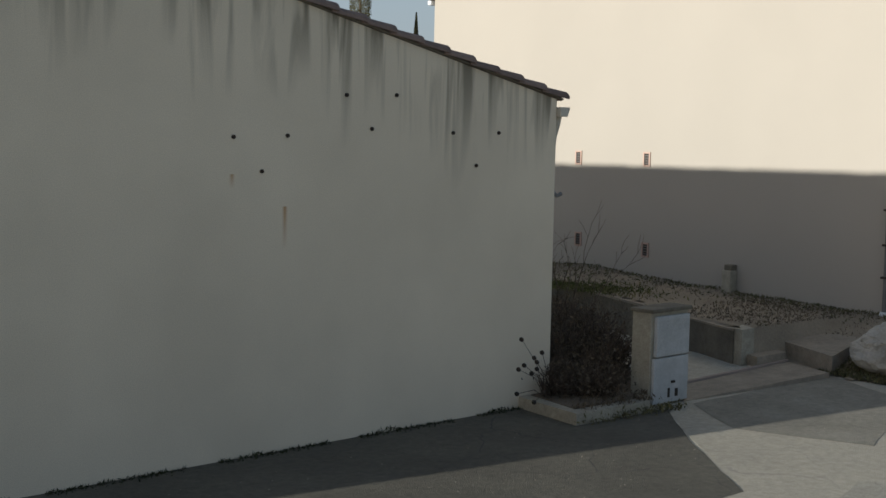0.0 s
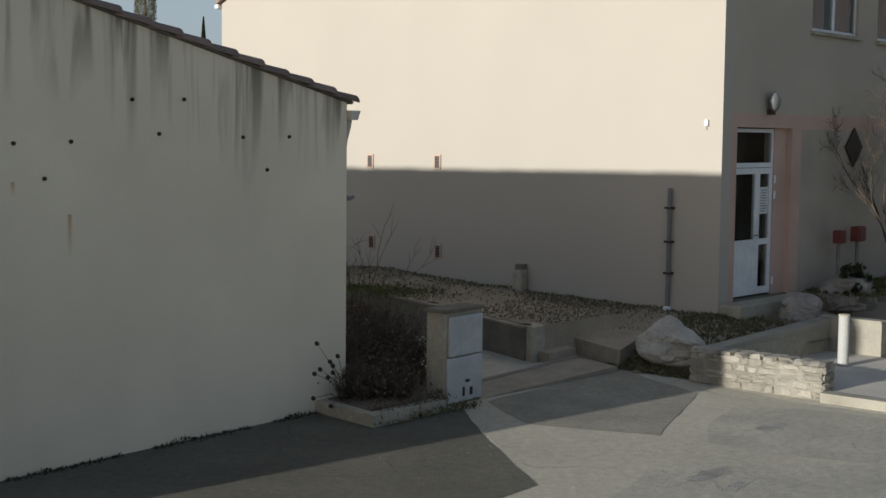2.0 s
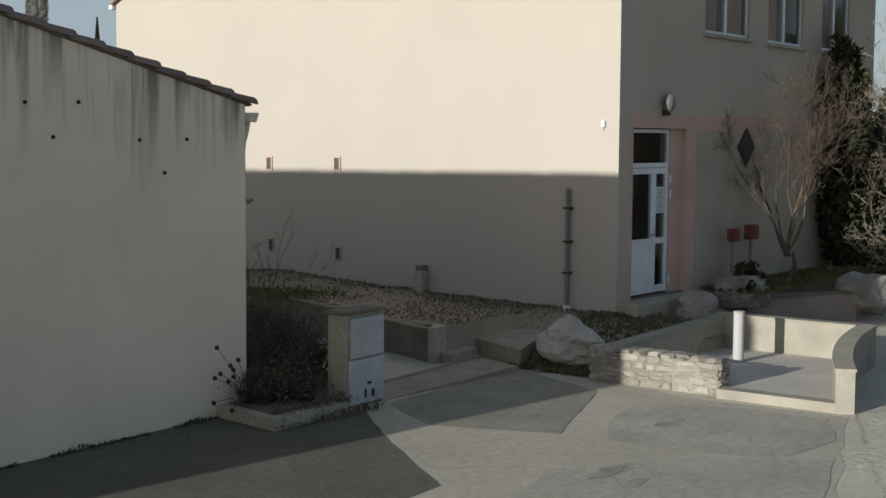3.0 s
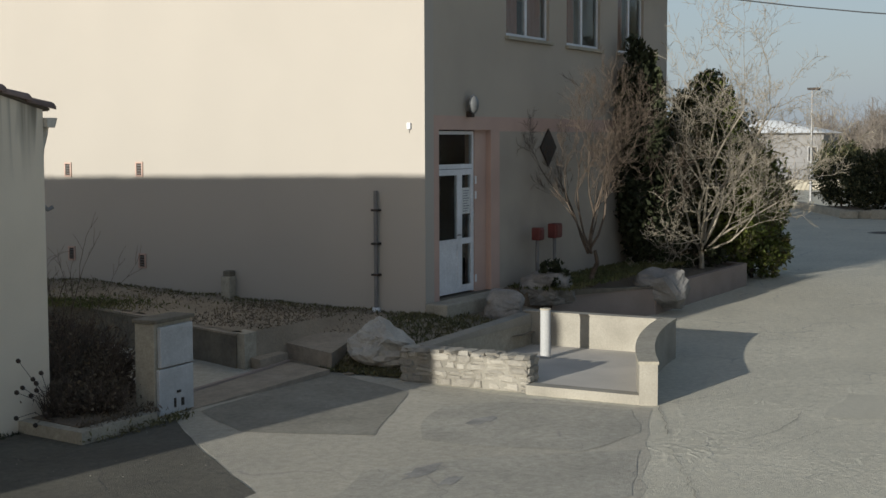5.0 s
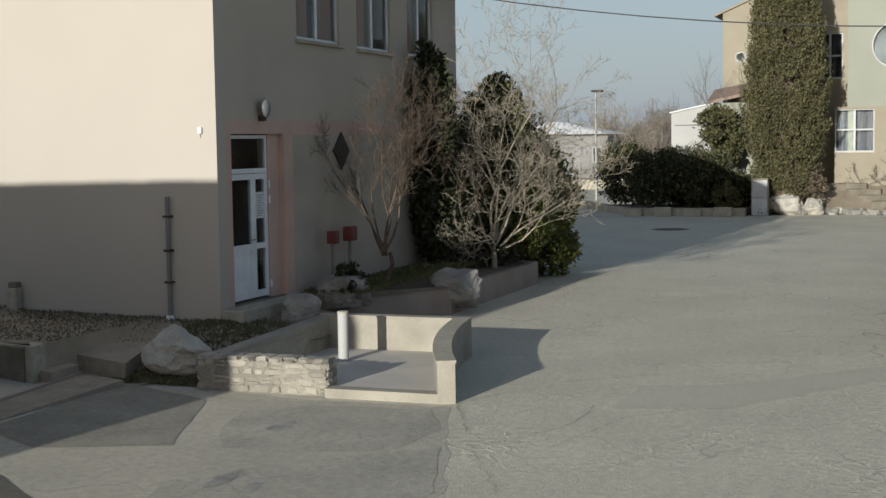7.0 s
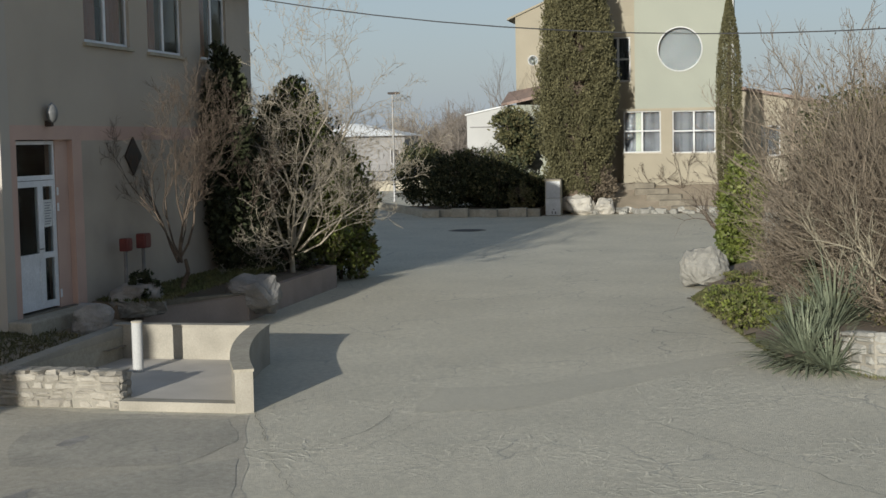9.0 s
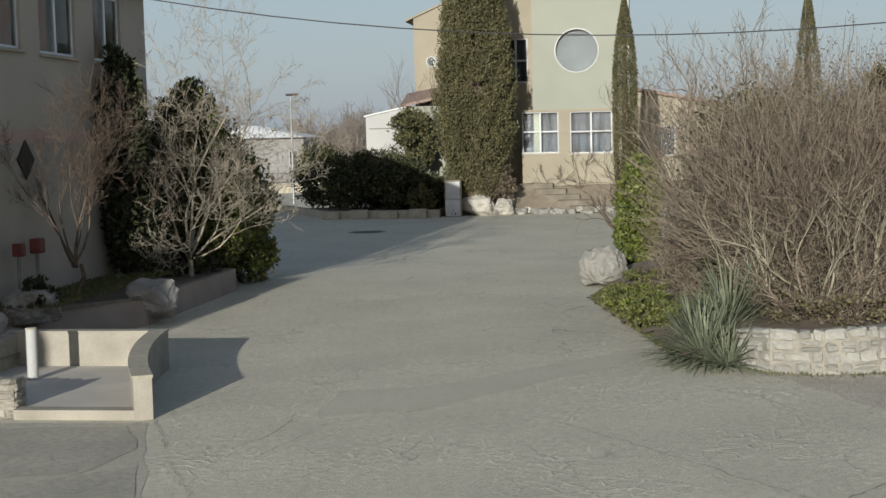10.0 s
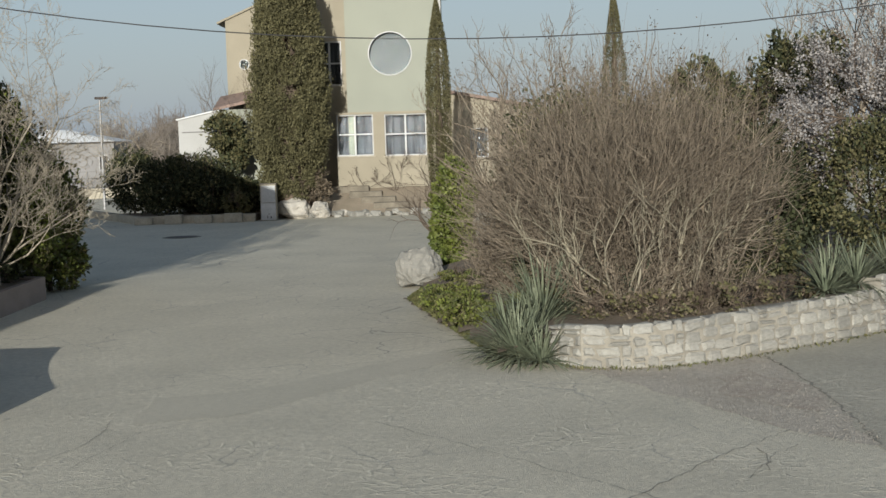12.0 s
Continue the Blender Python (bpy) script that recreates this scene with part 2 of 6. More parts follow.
round_blind = M("pale_blind", (0.156, 0.165, 0.171), (0.126, 0.135, 0.141), 0.9, 1.0, 20, 0.05)
rim_grey = M("pale_window_rim", (0.46, 0.465, 0.46), (0.4, 0.405, 0.4), 0.5, 3, 30, 0.03)
white_pvc = M("white_frame", (0.72, 0.73, 0.74), (0.62, 0.63, 0.64), 0.45, 3, 30, 0.03)
dark_glass = glass("window_glass", (0.75, 0.8, 0.8))
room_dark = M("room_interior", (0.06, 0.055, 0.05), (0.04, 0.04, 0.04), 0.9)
curtain_red = M("rust_red_curtain", (0.4, 0.19, 0.14), (0.3, 0.135, 0.1), 0.9, 1.0, 20, 0.3, 0.02, stretch=(8, 8, 0.3))
net_curtain = M("net_curtain", (0.14, 0.145, 0.16), (0.06, 0.063, 0.07), 0.9, 1.0, 20, 0.3, 0.02, stretch=(7, 7, 0.3))
tile_mat = M("clay_tile", (0.27, 0.19, 0.155), (0.14, 0.11, 0.095), 0.85, 5, 40, 0.3, 0.01, spread=0.2, contrast=0.6)
gutter_paint = M("pale_gutter_paint", (0.62, 0.57, 0.48), (0.5, 0.46, 0.39), 0.6, 3, 40, 0.05)
zinc = M("zinc_gutter", (0.3, 0.3, 0.295), (0.22, 0.22, 0.22), 0.5, 4, 30, 0.1, metal=0.4)
dark_metal = M("dark_metal", (0.035, 0.033, 0.03), (0.06, 0.04, 0.03), 0.6, 8, 60, 0.1, metal=0.3)
grey_pipe = M("grey_pipe", (0.2, 0.195, 0.19), (0.14, 0.135, 0.13), 0.6, 3, 30, 0.1)
concrete = M("cast_concrete", (0.412, 0.375, 0.297), (0.278, 0.255, 0.203), 0.9, 1.6, 40, 0.3, 0.008, contrast=0.5, mottle=0.22)
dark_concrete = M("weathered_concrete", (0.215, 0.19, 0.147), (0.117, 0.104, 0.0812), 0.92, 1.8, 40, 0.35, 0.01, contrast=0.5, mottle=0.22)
pen_wall_mat = M("pale_concrete_wall", (0.36, 0.333, 0.277), (0.24, 0.222, 0.183), 0.9, 1.8, 45, 0.25, 0.008, contrast=0.5)
pen_slab_mat = M("pale_slab", (0.54, 0.5, 0.44), (0.45, 0.42, 0.37), 0.85, 1.1, 50, 0.15, 0.005)
box_plastic = M("meter_box_plastic", (0.52, 0.53, 0.53), (0.37, 0.375, 0.37), 0.6, 2.5, 60, 0.06, contrast=0.55, mottle=0.12)
stone_mat = M("limestone", (0.38, 0.352, 0.297), (0.25, 0.23, 0.195), 0.9, 4, 30, 0.5, 0.02, spread=0.22, contrast=0.6)
pale_stone = M("pale_limestone", (0.335, 0.327, 0.293), (0.215, 0.208, 0.183), 0.9, 3.5, 30, 0.5, 0.02, spread=0.2, contrast=0.6)
mortar_mat = M("lime_mortar", (0.3, 0.28, 0.235), (0.2, 0.185, 0.153), 0.95, 3, 40, 0.4, 0.015)
apron_mat = M("dull_concrete_apron", (0.354, 0.302, 0.235), (0.228, 0.196, 0.155), 0.92, 1.8, 40, 0.35, 0.01, contrast=0.5, mottle=0.22)
boulder_mat = M("limestone_boulder", (0.551, 0.52, 0.456), (0.306, 0.285, 0.246), 0.92, 2.2, 22, 0.7, 0.04, contrast=0.55)
dark_boulder = M("weathered_boulder", (0.36, 0.345, 0.32), (0.17, 0.162, 0.15), 0.92, 2.6, 22, 0.7, 0.04, contrast=0.5)
gravel_mat = M("gravel_soil", (0.36, 0.3, 0.225), (0.22, 0.185, 0.135), 0.95, 1.2, 28, 0.9, 0.03, contrast=0.6)
verge_mat = M("gravel_verge", (0.49, 0.445, 0.37), (0.39, 0.345, 0.28), 0.95, 1.1, 34, 0.8, 0.02, contrast=0.5, mottle=0.3)
soil_mat = M("garden_soil", (0.15, 0.118, 0.086), (0.22, 0.178, 0.132), 0.95, 1.5, 25, 0.8, 0.03, contrast=0.6)
field_mat = M("dry_field", (0.19, 0.165, 0.115), (0.14, 0.13, 0.09), 0.95, 0.1, 8, 0.3)
plaster_yellow = M("ochre_render", (0.3, 0.27, 0.205), (0.262, 0.235, 0.178), 0.9, 0.6, 40, 0.15, 0.005)
plaster_green = M("pale_green_render", (0.28, 0.292, 0.242), (0.258, 0.27, 0.226), 0.9, 0.5, 40, 0.15, 0.005)
white_render = M("white_render", (0.43, 0.43, 0.415), (0.37, 0.37, 0.355), 0.9, 0.5, 40, 0.1)
white_sheet = M("white_roof_sheet", (0.72, 0.73, 0.72), (0.62, 0.63, 0.62), 0.6, 0.5, 20, 0.05)
grey_wall = M("grey_render", (0.24, 0.235, 0.23), (0.19, 0.185, 0.18), 0.9, 0.5, 20, 0.1)
red_paint = M("red_enamel", (0.16, 0.042, 0.036), (0.11, 0.03, 0.027), 0.5, 4, 30, 0.05)
paper_mat = M("paper_notice", (0.65, 0.66, 0.64), (0.58, 0.59, 0.57), 0.9, 8, 60, 0.0)
ink_mat = M("print_grey", (0.25, 0.26, 0.28), None, 0.9, 8, 60, 0.0)
lamp_glass = M("opal_lamp", (0.17, 0.172, 0.17), (0.12, 0.125, 0.125), 0.35, 4, 30, 0.0)
black_rubber = M("black_cable", (0.03, 0.03, 0.03), (0.05, 0.05, 0.05), 0.6)
leaf_dark = M("dark_evergreen_leaf", (0.032, 0.038, 0.021), (0.05, 0.057, 0.028), 0.7, 1.2, 20, 0.0, spread=0.45, translucent=0.1, spec=0.15)
leaf_green = M("green_leaf", (0.11, 0.14, 0.035), (0.16, 0.18, 0.04), 0.55, 1.5, 20, 0.0, spread=0.4, translucent=0.25)
leaf_olive = M("olive_leaf", (0.1, 0.1, 0.045), (0.14, 0.125, 0.06), 0.65, 1.5, 20, 0.0, spread=0.4, translucent=0.2)
cypress_leaf = M("cypress_scale_leaf", (0.085, 0.08, 0.038), (0.125, 0.115, 0.057), 0.75, 1.2, 20, 0.0, spread=0.4, translucent=0.15)
leaf_dry = M("dry_leaf", (0.15, 0.12, 0.085), (0.1, 0.08, 0.055), 0.8, 2, 20, 0.0, spread=0.4, translucent=0.2)
blossom = M("white_blossom", (0.42, 0.4, 0.385), (0.3, 0.285, 0.275), 0.7, 2, 20, 0.0, spread=0.25, translucent=0.3)
agave_mat = M("blue_green_blade", (0.105, 0.128, 0.085), (0.18, 0.195, 0.13), 0.65, 2, 20, 0.05, spread=0.3)
grass_mat = M("grass_blade", (0.085, 0.1, 0.035), (0.15, 0.14, 0.06), 0.7, 2, 20, 0.0, spread=0.45, translucent=0.25)
bark_pale = M("pale_grey_bark", (0.38, 0.335, 0.26), (0.27, 0.235, 0.18), 0.9, 6, 50, 0.3, 0.01, spread=0.2)
bark_brown = M("brown_bark", (0.128, 0.0978, 0.0727), (0.085, 0.0638, 0.0484), 0.9, 6, 50, 0.3, 0.01, spread=0.25)
shrub_bark = M("greenish_shrub_bark", (0.31, 0.28, 0.205), (0.2, 0.18, 0.135), 0.9, 6, 50, 0.3, 0.01, spread=0.2)
twig_grey = M("grey_brown_twig", (0.255, 0.213, 0.16), (0.135, 0.11, 0.083), 0.9, 3, 30, 0.0, spread=0.35)
far_twig = M("hazy_twig", (0.23, 0.2, 0.17), (0.18, 0.158, 0.135), 0.9, 0.5, 10, 0.0, spread=0.3)


# ---- building helpers ----
def thing(name, label, category, group="", loc=(0, 0, 0), rz=0.0, kind=""):
    e = new(name)
    e.empty_display_size = 0.2
    e.matrix_world = pose(*loc, 0, 0, rz)
    return tagged(e, label, category, group, kind)


def link_mesh(name, me, mat, parent=None, label=""):
    if mat:
        me.materials.append(mat)
    ob = new(name, me)
    if parent:
        ob.parent = parent
    if label:
        ob["label"] = label
    return ob


def part(name, bm, mat, parent=None, label="", smooth=False):
    me = bpy.data.meshes.new(name)
    bm.to_mesh(me)
    bm.free()
    if smooth:
        me.polygons.foreach_set("use_smooth", [True] * len(me.polygons))
    return link_mesh(name, me, mat, parent, label)


def box(bm, lo, hi, bevel=0.0):
    x0, y0, z0 = lo
    x1, y1, z1 = hi
    vs = [bm.verts.new(p) for p in ((x0, y0, z0), (x1, y0, z0), (x1, y1, z0), (x0, y1, z0), (x0, y0, z1), (x1, y0, z1), (x1, y1, z1), (x0, y1, z1))]
    fs = [bm.faces.new([vs[i] for i in f]) for f in ((3, 2, 1, 0), (4, 5, 6, 7), (0, 1, 5, 4), (1, 2, 6, 5), (2, 3, 7, 6), (3, 0, 4, 7))]
    if bevel:
        es = list({e for f in fs for e in f.edges})
        bmesh.ops.bevel(bm, geom=es, offset=bevel, segments=2, affect="EDGES", profile=0.5)
    return bm


def boxed(lo, hi, bevel=0.0):
    return box(bmesh.new(), lo, hi, bevel)


def prism(bm, pts, z0, z1):
    """Extrudes a polygon of (x, y) from z0 to z1; z1 may be a function of x, y."""
    top = z1 if callable(z1) else (lambda x, y: z1)
    a = [bm.verts.new((x, y, z0)) for x, y in pts]
    b = [bm.verts.new((x, y, top(x, y))) for x, y in pts]
    k = len(pts)
    bm.faces.new(b)
    bm.faces.new(a[::-1])
    for i in range(k):
        bm.faces.new((a[i], a[(i + 1) % k], b[(i + 1) % k], b[i]))
    bmesh.ops.recalc_face_normals(bm, faces=bm.faces)
    return bm


def cyl(bm, p0, p1, r0, r1=None, n=12):
    p0, p1 = Vector(p0), Vector(p1)
    r1 = r0 if r1 is None else r1
    d = p1 - p0
    m = Matrix.Translation((p0 + p1) / 2) @ d.to_track_quat("Z", "Y").to_matrix().to_4x4()
    bmesh.ops.create_cone(bm, cap_ends=True, segments=n, radius1=r0, radius2=r1, depth=d.length, matrix=m)
    return bm


def wall_open(x0, x1, z0, top, y0, y1, holes):
    """A wall along x with rectangular holes (xa, xb, za, zb) that go through it."""
    bm = bmesh.new()
    xs = sorted({x0, x1, *[h[0] for h in holes], *[h[1] for h in holes]})
    for a, b in zip(xs, xs[1:]):
        mid = (a + b) / 2
        cuts = sorted((h[2], h[3]) for h in holes if h[0] < mid < h[1])
        z = z0
        for za, zb in cuts:
            if za > z:
                box(bm, (a, y0, z), (b, y1, za))
            z = zb
        if z < top:
            box(bm, (a, y0, z), (b, y1, top))
    bmesh.ops.remove_doubles(bm, verts=bm.verts, dist=0.0005)
    return bm


def tubes(segs, sides=4):
    """One mesh of tapered tubes; rows of p0, p1, r0, r1."""
    s = np.asarray(segs, dtype=float)
    p0, p1, r0, r1 = s[:, 0:3], s[:, 3:6], s[:, 6], s[:, 7]
    d = p1 - p0
    d /= np.linalg.norm(d, axis=1)[:, None] + 1e-9
    ref = np.where(np.abs(d[:, 2:3]) > 0.9, [[1.0, 0, 0]], [[0, 0, 1.0]])
    u = np.cross(d, ref)
    u /= np.linalg.norm(u, axis=1)[:, None] + 1e-9
    v = np.cross(d, u)
    ang = np.arange(sides) * 2 * np.pi / sides
    ring = u[:, None, :] * np.cos(ang)[None, :, None] + v[:, None, :] * np.sin(ang)[None, :, None]
    a = p0[:, None, :] + ring * r0[:, None, None]
    b = p1[:, None, :] + ring * r1[:, None, None]
    verts = np.concatenate([a, b], axis=1).reshape(-1, 3)
    base = np.arange(len(s)) * 2 * sides
    k = np.arange(sides)
    f = np.stack([k, (k + 1) % sides, (k + 1) % sides + sides, k + sides], axis=1)
    faces = (base[:, None, None] + f[None]).reshape(-1, 4)
    return quad_mesh(verts, faces)


def quad_mesh(verts, faces):
    me = bpy.data.meshes.new("mesh")
    me.vertices.add(len(verts))
    me.vertices.foreach_set("co", np.asarray(verts, dtype=np.float32).ravel())
    me.loops.add(faces.size)
    me.loops.foreach_set("vertex_index", faces.astype(np.int32).ravel())
    me.polygons.add(len(faces))
    me.polygons.foreach_set("loop_start", np.arange(0, faces.size, faces.shape[1], dtype=np.int32))
    me.polygons.foreach_set("loop_total", np.full(len(faces), faces.shape[1], dtype=np.int32))
    me.update(calc_edges=True)
    return me


def leaves(points, size, rng, aspect=0.5, up=0.0, out=None):
    """One mesh of small pointed leaves at the points, turned at random."""
    n = len(points)
    d = rng.normal(size=(n, 3))
    if out is not None:
        d = d * 0.8 + out
    d[:, 2] += up
    d /= np.linalg.norm(d, axis=1)[:, None] + 1e-9
    w = np.cross(d, rng.normal(size=(n, 3)))
    w /= np.linalg.norm(w, axis=1)[:, None] + 1e-9
    s = size * rng.uniform(0.6, 1.4, size=(n, 1))
    a = points - d * s * 0.5
    c = points + d * s * 0.5
    b = points + w * s * aspect * 0.5 - d * s * 0.05
    e = points - w * s * aspect * 0.5 - d * s * 0.05
    verts = np.stack([a, b, c, e], axis=1).reshape(-1, 3)
    faces = np.arange(n * 4).reshape(-1, 4)
    return quad_mesh(verts, faces)


def rod_path(pts, radius, n=6):
    """One round rod swept along the points."""
    bm = bmesh.new()
    pts = [Vector(p) for p in pts]
    rings = []
    for i, p in enumerate(pts):
        d = (pts[min(i + 1, len(pts) - 1)] - pts[max(i - 1, 0)]).normalized()
        u = d.cross(Vector((0.31, 0.87, 0.38)) if abs(d.z) > 0.8 else Vector((0, 0, 1))).normalized()
        v = d.cross(u)
        rings.append([bm.verts.new(p + (u * math.cos(2 * math.pi * k / n) + v * math.sin(2 * math.pi * k / n)) * radius) for k in range(n)])
    for a, b in zip(rings, rings[1:]):
        for k in range(n):
            bm.faces.new((a[k], a[(k + 1) % n], b[(k + 1) % n], b[k]))
    bm.faces.new(rings[0][::-1])
    bm.faces.new(rings[-1])
    bmesh.ops.recalc_face_normals(bm, faces=bm.faces)
    return bm


def grow(segs, rng, p, d, length, r, level, forks=3, bend=0.18, spread=0.6, shrink=0.68, lift=0.05, steps=3, taper=0.6, least=0.0035):
    """Adds a limb with its side limbs to segs."""
    p, d = np.array(p, float), np.array(d, float)
    for i in range(steps):
        d = d + rng.normal(size=3) * bend + np.array([0, 0, lift])
        d /= np.linalg.norm(d)
        q = p + d * length / steps
        ra, rb = r * (1 - (1 - taper) * i / steps), r * (1 - (1 - taper) * (i + 1) / steps)
        segs.append((*p, *q, ra, rb))
        p = q
        if level > 0 and i >= steps // 3:
            for _ in range(forks if i == steps - 1 else max(1, forks - 1)):
                side = np.cross(d, rng.normal(size=3))
                side /= np.linalg.norm(side) + 1e-9
                nd = d + side * spread * rng.uniform(0.6, 1.3)
                nd /= np.linalg.norm(nd)
                grow(segs, rng, p, nd, length * shrink * rng.uniform(0.7, 1.15), max(least, rb * 0.66), level - 1, forks, bend, spread, shrink, lift, steps, taper, least)


# ---- ground ----
def ground_sheet():
    """One sheet to the horizon, finer near the walk."""
    xs = sorted({-2000, -600, -200, -80, 150, 300, 700, 2500, *range(-40, 101, 4)})
    ys = sorted({-2000, -600, -200, -90, 120, 300, 700, 2000, *range(-60, 61, 4)})
    bm = bmesh.new()
    grid = [[bm.verts.new((x, y, 0)) for y in ys] for x in xs]
    for i in range(len(xs) - 1):
        for j in range(len(ys) - 1):
            bm.faces.new((grid[i][j], grid[i + 1][j], grid[i + 1][j + 1], grid[i][j + 1]))
    return tagged(part("ground", bm, road_mat), "worn grey asphalt yard and road with cracks", "road", kind="structure")


ground_sheet()


def ground_patch(name, pts, z, mat, label, ragged=0.06, seed=1):
    """A thin overlay with slightly ragged edges."""
    rng = random.Random(seed)
    out = []
    k = len(pts)
    for i in range(k):
        a, b = Vector(pts[i]), Vector(pts[(i + 1) % k])
        m = max(1, int((b - a).length / 0.35))
        nrm = Vector((-(b - a).y, (b - a).x)).normalized()
        for j in range(m):
            q = a.lerp(b, j / m) + (nrm * rng.uniform(-ragged, ragged) if j else Vector((0, 0)))
            out.append((q.x, q.y))
    bm = bmesh.new()
    face = bm.faces.new([bm.verts.new((x, y, z)) for x, y in out])
    bm.normal_update()
    if face.normal.z < 0:
        face.normal_flip()
    return tagged(part(name, bm, mat), label, "pavement", kind="structure")


ground_patch("pavement", [(-6.62, -0.19), (-7.62, -1.35), (-9.06, -3.25), (-9.7, -3.3), (-10.4, -4.6), (-9.9, -6.4), (-7.4, -6.7), (-5.4, -6.0), (-3.1, -5.2), (-3.2, -3.4), (-2.9, -1.3), (-2.6, -0.2), (-2.4, 0.35), (-5.15, 0.6)], 0.003, concrete_strip, "worn pale concrete forecourt strip", 0.05, 3)
ground_patch("pavement", [(-6.07, -0.12), (-6.84, -1.37), (-6.25, -2.9), (-3.62, -1.8), (-2.62, 0.2)], 0.0075, dark_asphalt, "dark asphalt patch in the forecourt", 0.03, 4)
ground_patch("pavement", [(-6.19, -3.51), (-5.2, -2.95), (-4.3, -2.75), (-3.6, -3.3), (-3.35, -5.0), (-4.6, -5.6), (-5.9, -5.4), (-6.2, -4.2)], 0.0075, mid_asphalt, "dark asphalt patch in the forecourt", 0.05, 5)
ground_patch("pavement", [(-7.8, -3.72), (-9.02, -4.1), (-10.1, -4.9), (-9.8, -6.3), (-7.4, -6.6), (-5.5, -5.95), (-6.6, -4.6)], 0.0075, mid_asphalt, "dark asphalt patch in the forecourt", 0.05, 6)
ground_patch("pavement", [(-6.62, -0.17), (-7.65, -1.35), (-9.1, -3.28), (-9.75, -3.33), (-10.5, -4.65), (-26, -9), (-27, 0.3), (-8.2, 1.2), (-7.0, 0.0)], 0.0055, shaded_asphalt, "dark asphalt apron along the wall, darkened further for its shade", 0.02, 7)
for i, (x, y, a, b) in enumerate(((-7.55, -4.3, 0.4, 0.13), (-7.75, -4.75, 0.24, 0.1), (-4.9, -3.6, 0.3, 0.15))):
    r = random.Random(i + 20)
    ground_patch("pavement", [(x + a * math.cos(k * 0.45) * r.uniform(0.55, 1.2), y + b * math.sin(k * 0.45) * r.uniform(0.55, 1.2)) for k in range(14)], 0.0115, spill_mat, "pale cement smudge on the asphalt", 0.03, i)
# gravelly verge before the stone wall
ground_patch("pavement", [(0.9, -12.95), (0.3, -13.4), (-0.7, -13.9), (-2.4, -14.63), (-4.1, -15.36), (-5.1, -16.2), (-3.2, -16.35), (-2.15, -16.35), (-0.6, -16.4), (1.6, -16.3), (0.8, -14.8), (0.6, -13.9)], 0.004, verge_mat, "gravelly verge before the stone wall", 0.07, 8)
ground_patch("pavement", [(1.6, -16.25), (-0.6, -16.3), (-2.15, -16.3), (-5.0, -16.12), (-7.5, -16.4), (-8.5, -19.5), (2.5, -21.0), (4.2, -19.6), (2.6, -17.6)], 0.0075, pad_mat, "greyer worn asphalt pad before the stone wall", 0.1, 14)
ground_patch("pavement", [(-0.5, -15.15), (-1.5, -15.0), (-2.6, -15.5), (-3.1, -15.95), (-2.2, -16.2), (-0.9, -16.1), (0.2, -15.7)], 0.0115, dirt_mat, "brown dirt on the gravel verge", 0.16, 15)


def crack(pts, width, seed):
    """A thin wandering crack in the asphalt."""
    rng = random.Random(seed)
    line = []
    for a, b in zip(pts, pts[1:]):
        a, b = Vector(a), Vector(b)
        m = max(2, int((b - a).length / 0.12))
        nrm = Vector((-(b - a).y, (b - a).x)).normalized()
        line += [a.lerp(b, j / m) + nrm * rng.uniform(-0.035, 0.035) for j in range(m)]
    line.append(Vector(pts[-1]))
    bm = bmesh.new()
    rows = []
    for i, q in enumerate(line):
        d = (line[min(i + 1, len(line) - 1)] - line[max(i - 1, 0)]).normalized()
        nrm = Vector((-d.y, d.x)) * width * rng.uniform(0.25, 0.75)
        rows.append([bm.verts.new((*(q + nrm), 0.0125)), bm.verts.new((*(q - nrm), 0.0125))])
    for u, w in zip(rows, rows[1:]):
        bm.faces.new((u[0], u[1], w[1], w[0]))
    return tagged(part("road_crack", bm, dark_asphalt), "thin dark crack in the worn asphalt", "crack", kind="structure")


crack([(-2.90, -5.19), (-3.88, -5.65), (-4.59, -5.94)], 0.009, 0)
crack([(-5.22, -6.19), (-5.84, -6.52), (-6.63, -6.92), (-7.24, -7.21)], 0.009, 1)
crack([(-5.35, -6.24), (-4.85, -6.61), (-4.21, -6.89), (-3.59, -7.06), (-2.45, -6.97)], 0.008, 2)
crack([(-2.74, -5.22), (-0.80, -6.26), (1.13, -8.60), (1.76, -10.32)], 0.008, 4)
crack([(-6.31, -14.43), (-5.21, -14.96), (-4.83, -15.28)], 0.009, 5)
crack([(-3.35, -1.65), (-3.53, -2.30), (-3.58, -2.68)], 0.009, 6)
crack([(-5.01, -7.15), (-3.21, -7.52), (-2.09, -8.75)], 0.007, 7)
crack([(1.2, -16.25), (-0.5, -16.35), (-2.15, -16.33), (-3.5, -16.27), (-5.0, -16.15)], 0.035, 8)
crack([(-4.1, -15.36), (-5.3, -14.3), (-6.81, -13.24), (-8.6, -12.0)], 0.012, 9)
crack([(-2.95, -10.43), (-4.2, -11.4), (-5.38, -12.25), (-7.2, -13.6)], 0.01, 10)
crack([(-4.98, -14.78), (-5.4, -14.8), (-6.0, -14.69)], 0.016, 11)
ground_patch("pavement", [(-0.9, -7.2), (-0.5, -8.47), (1.17, -9.9), (3.32, -11.71), (1.67, -11.35), (-0.25, -10.0), (-2.21, -8.72), (-2.7, -7.3)], 0.004, repair_mat, "smooth repaired strip across the road", 0.05, 16)
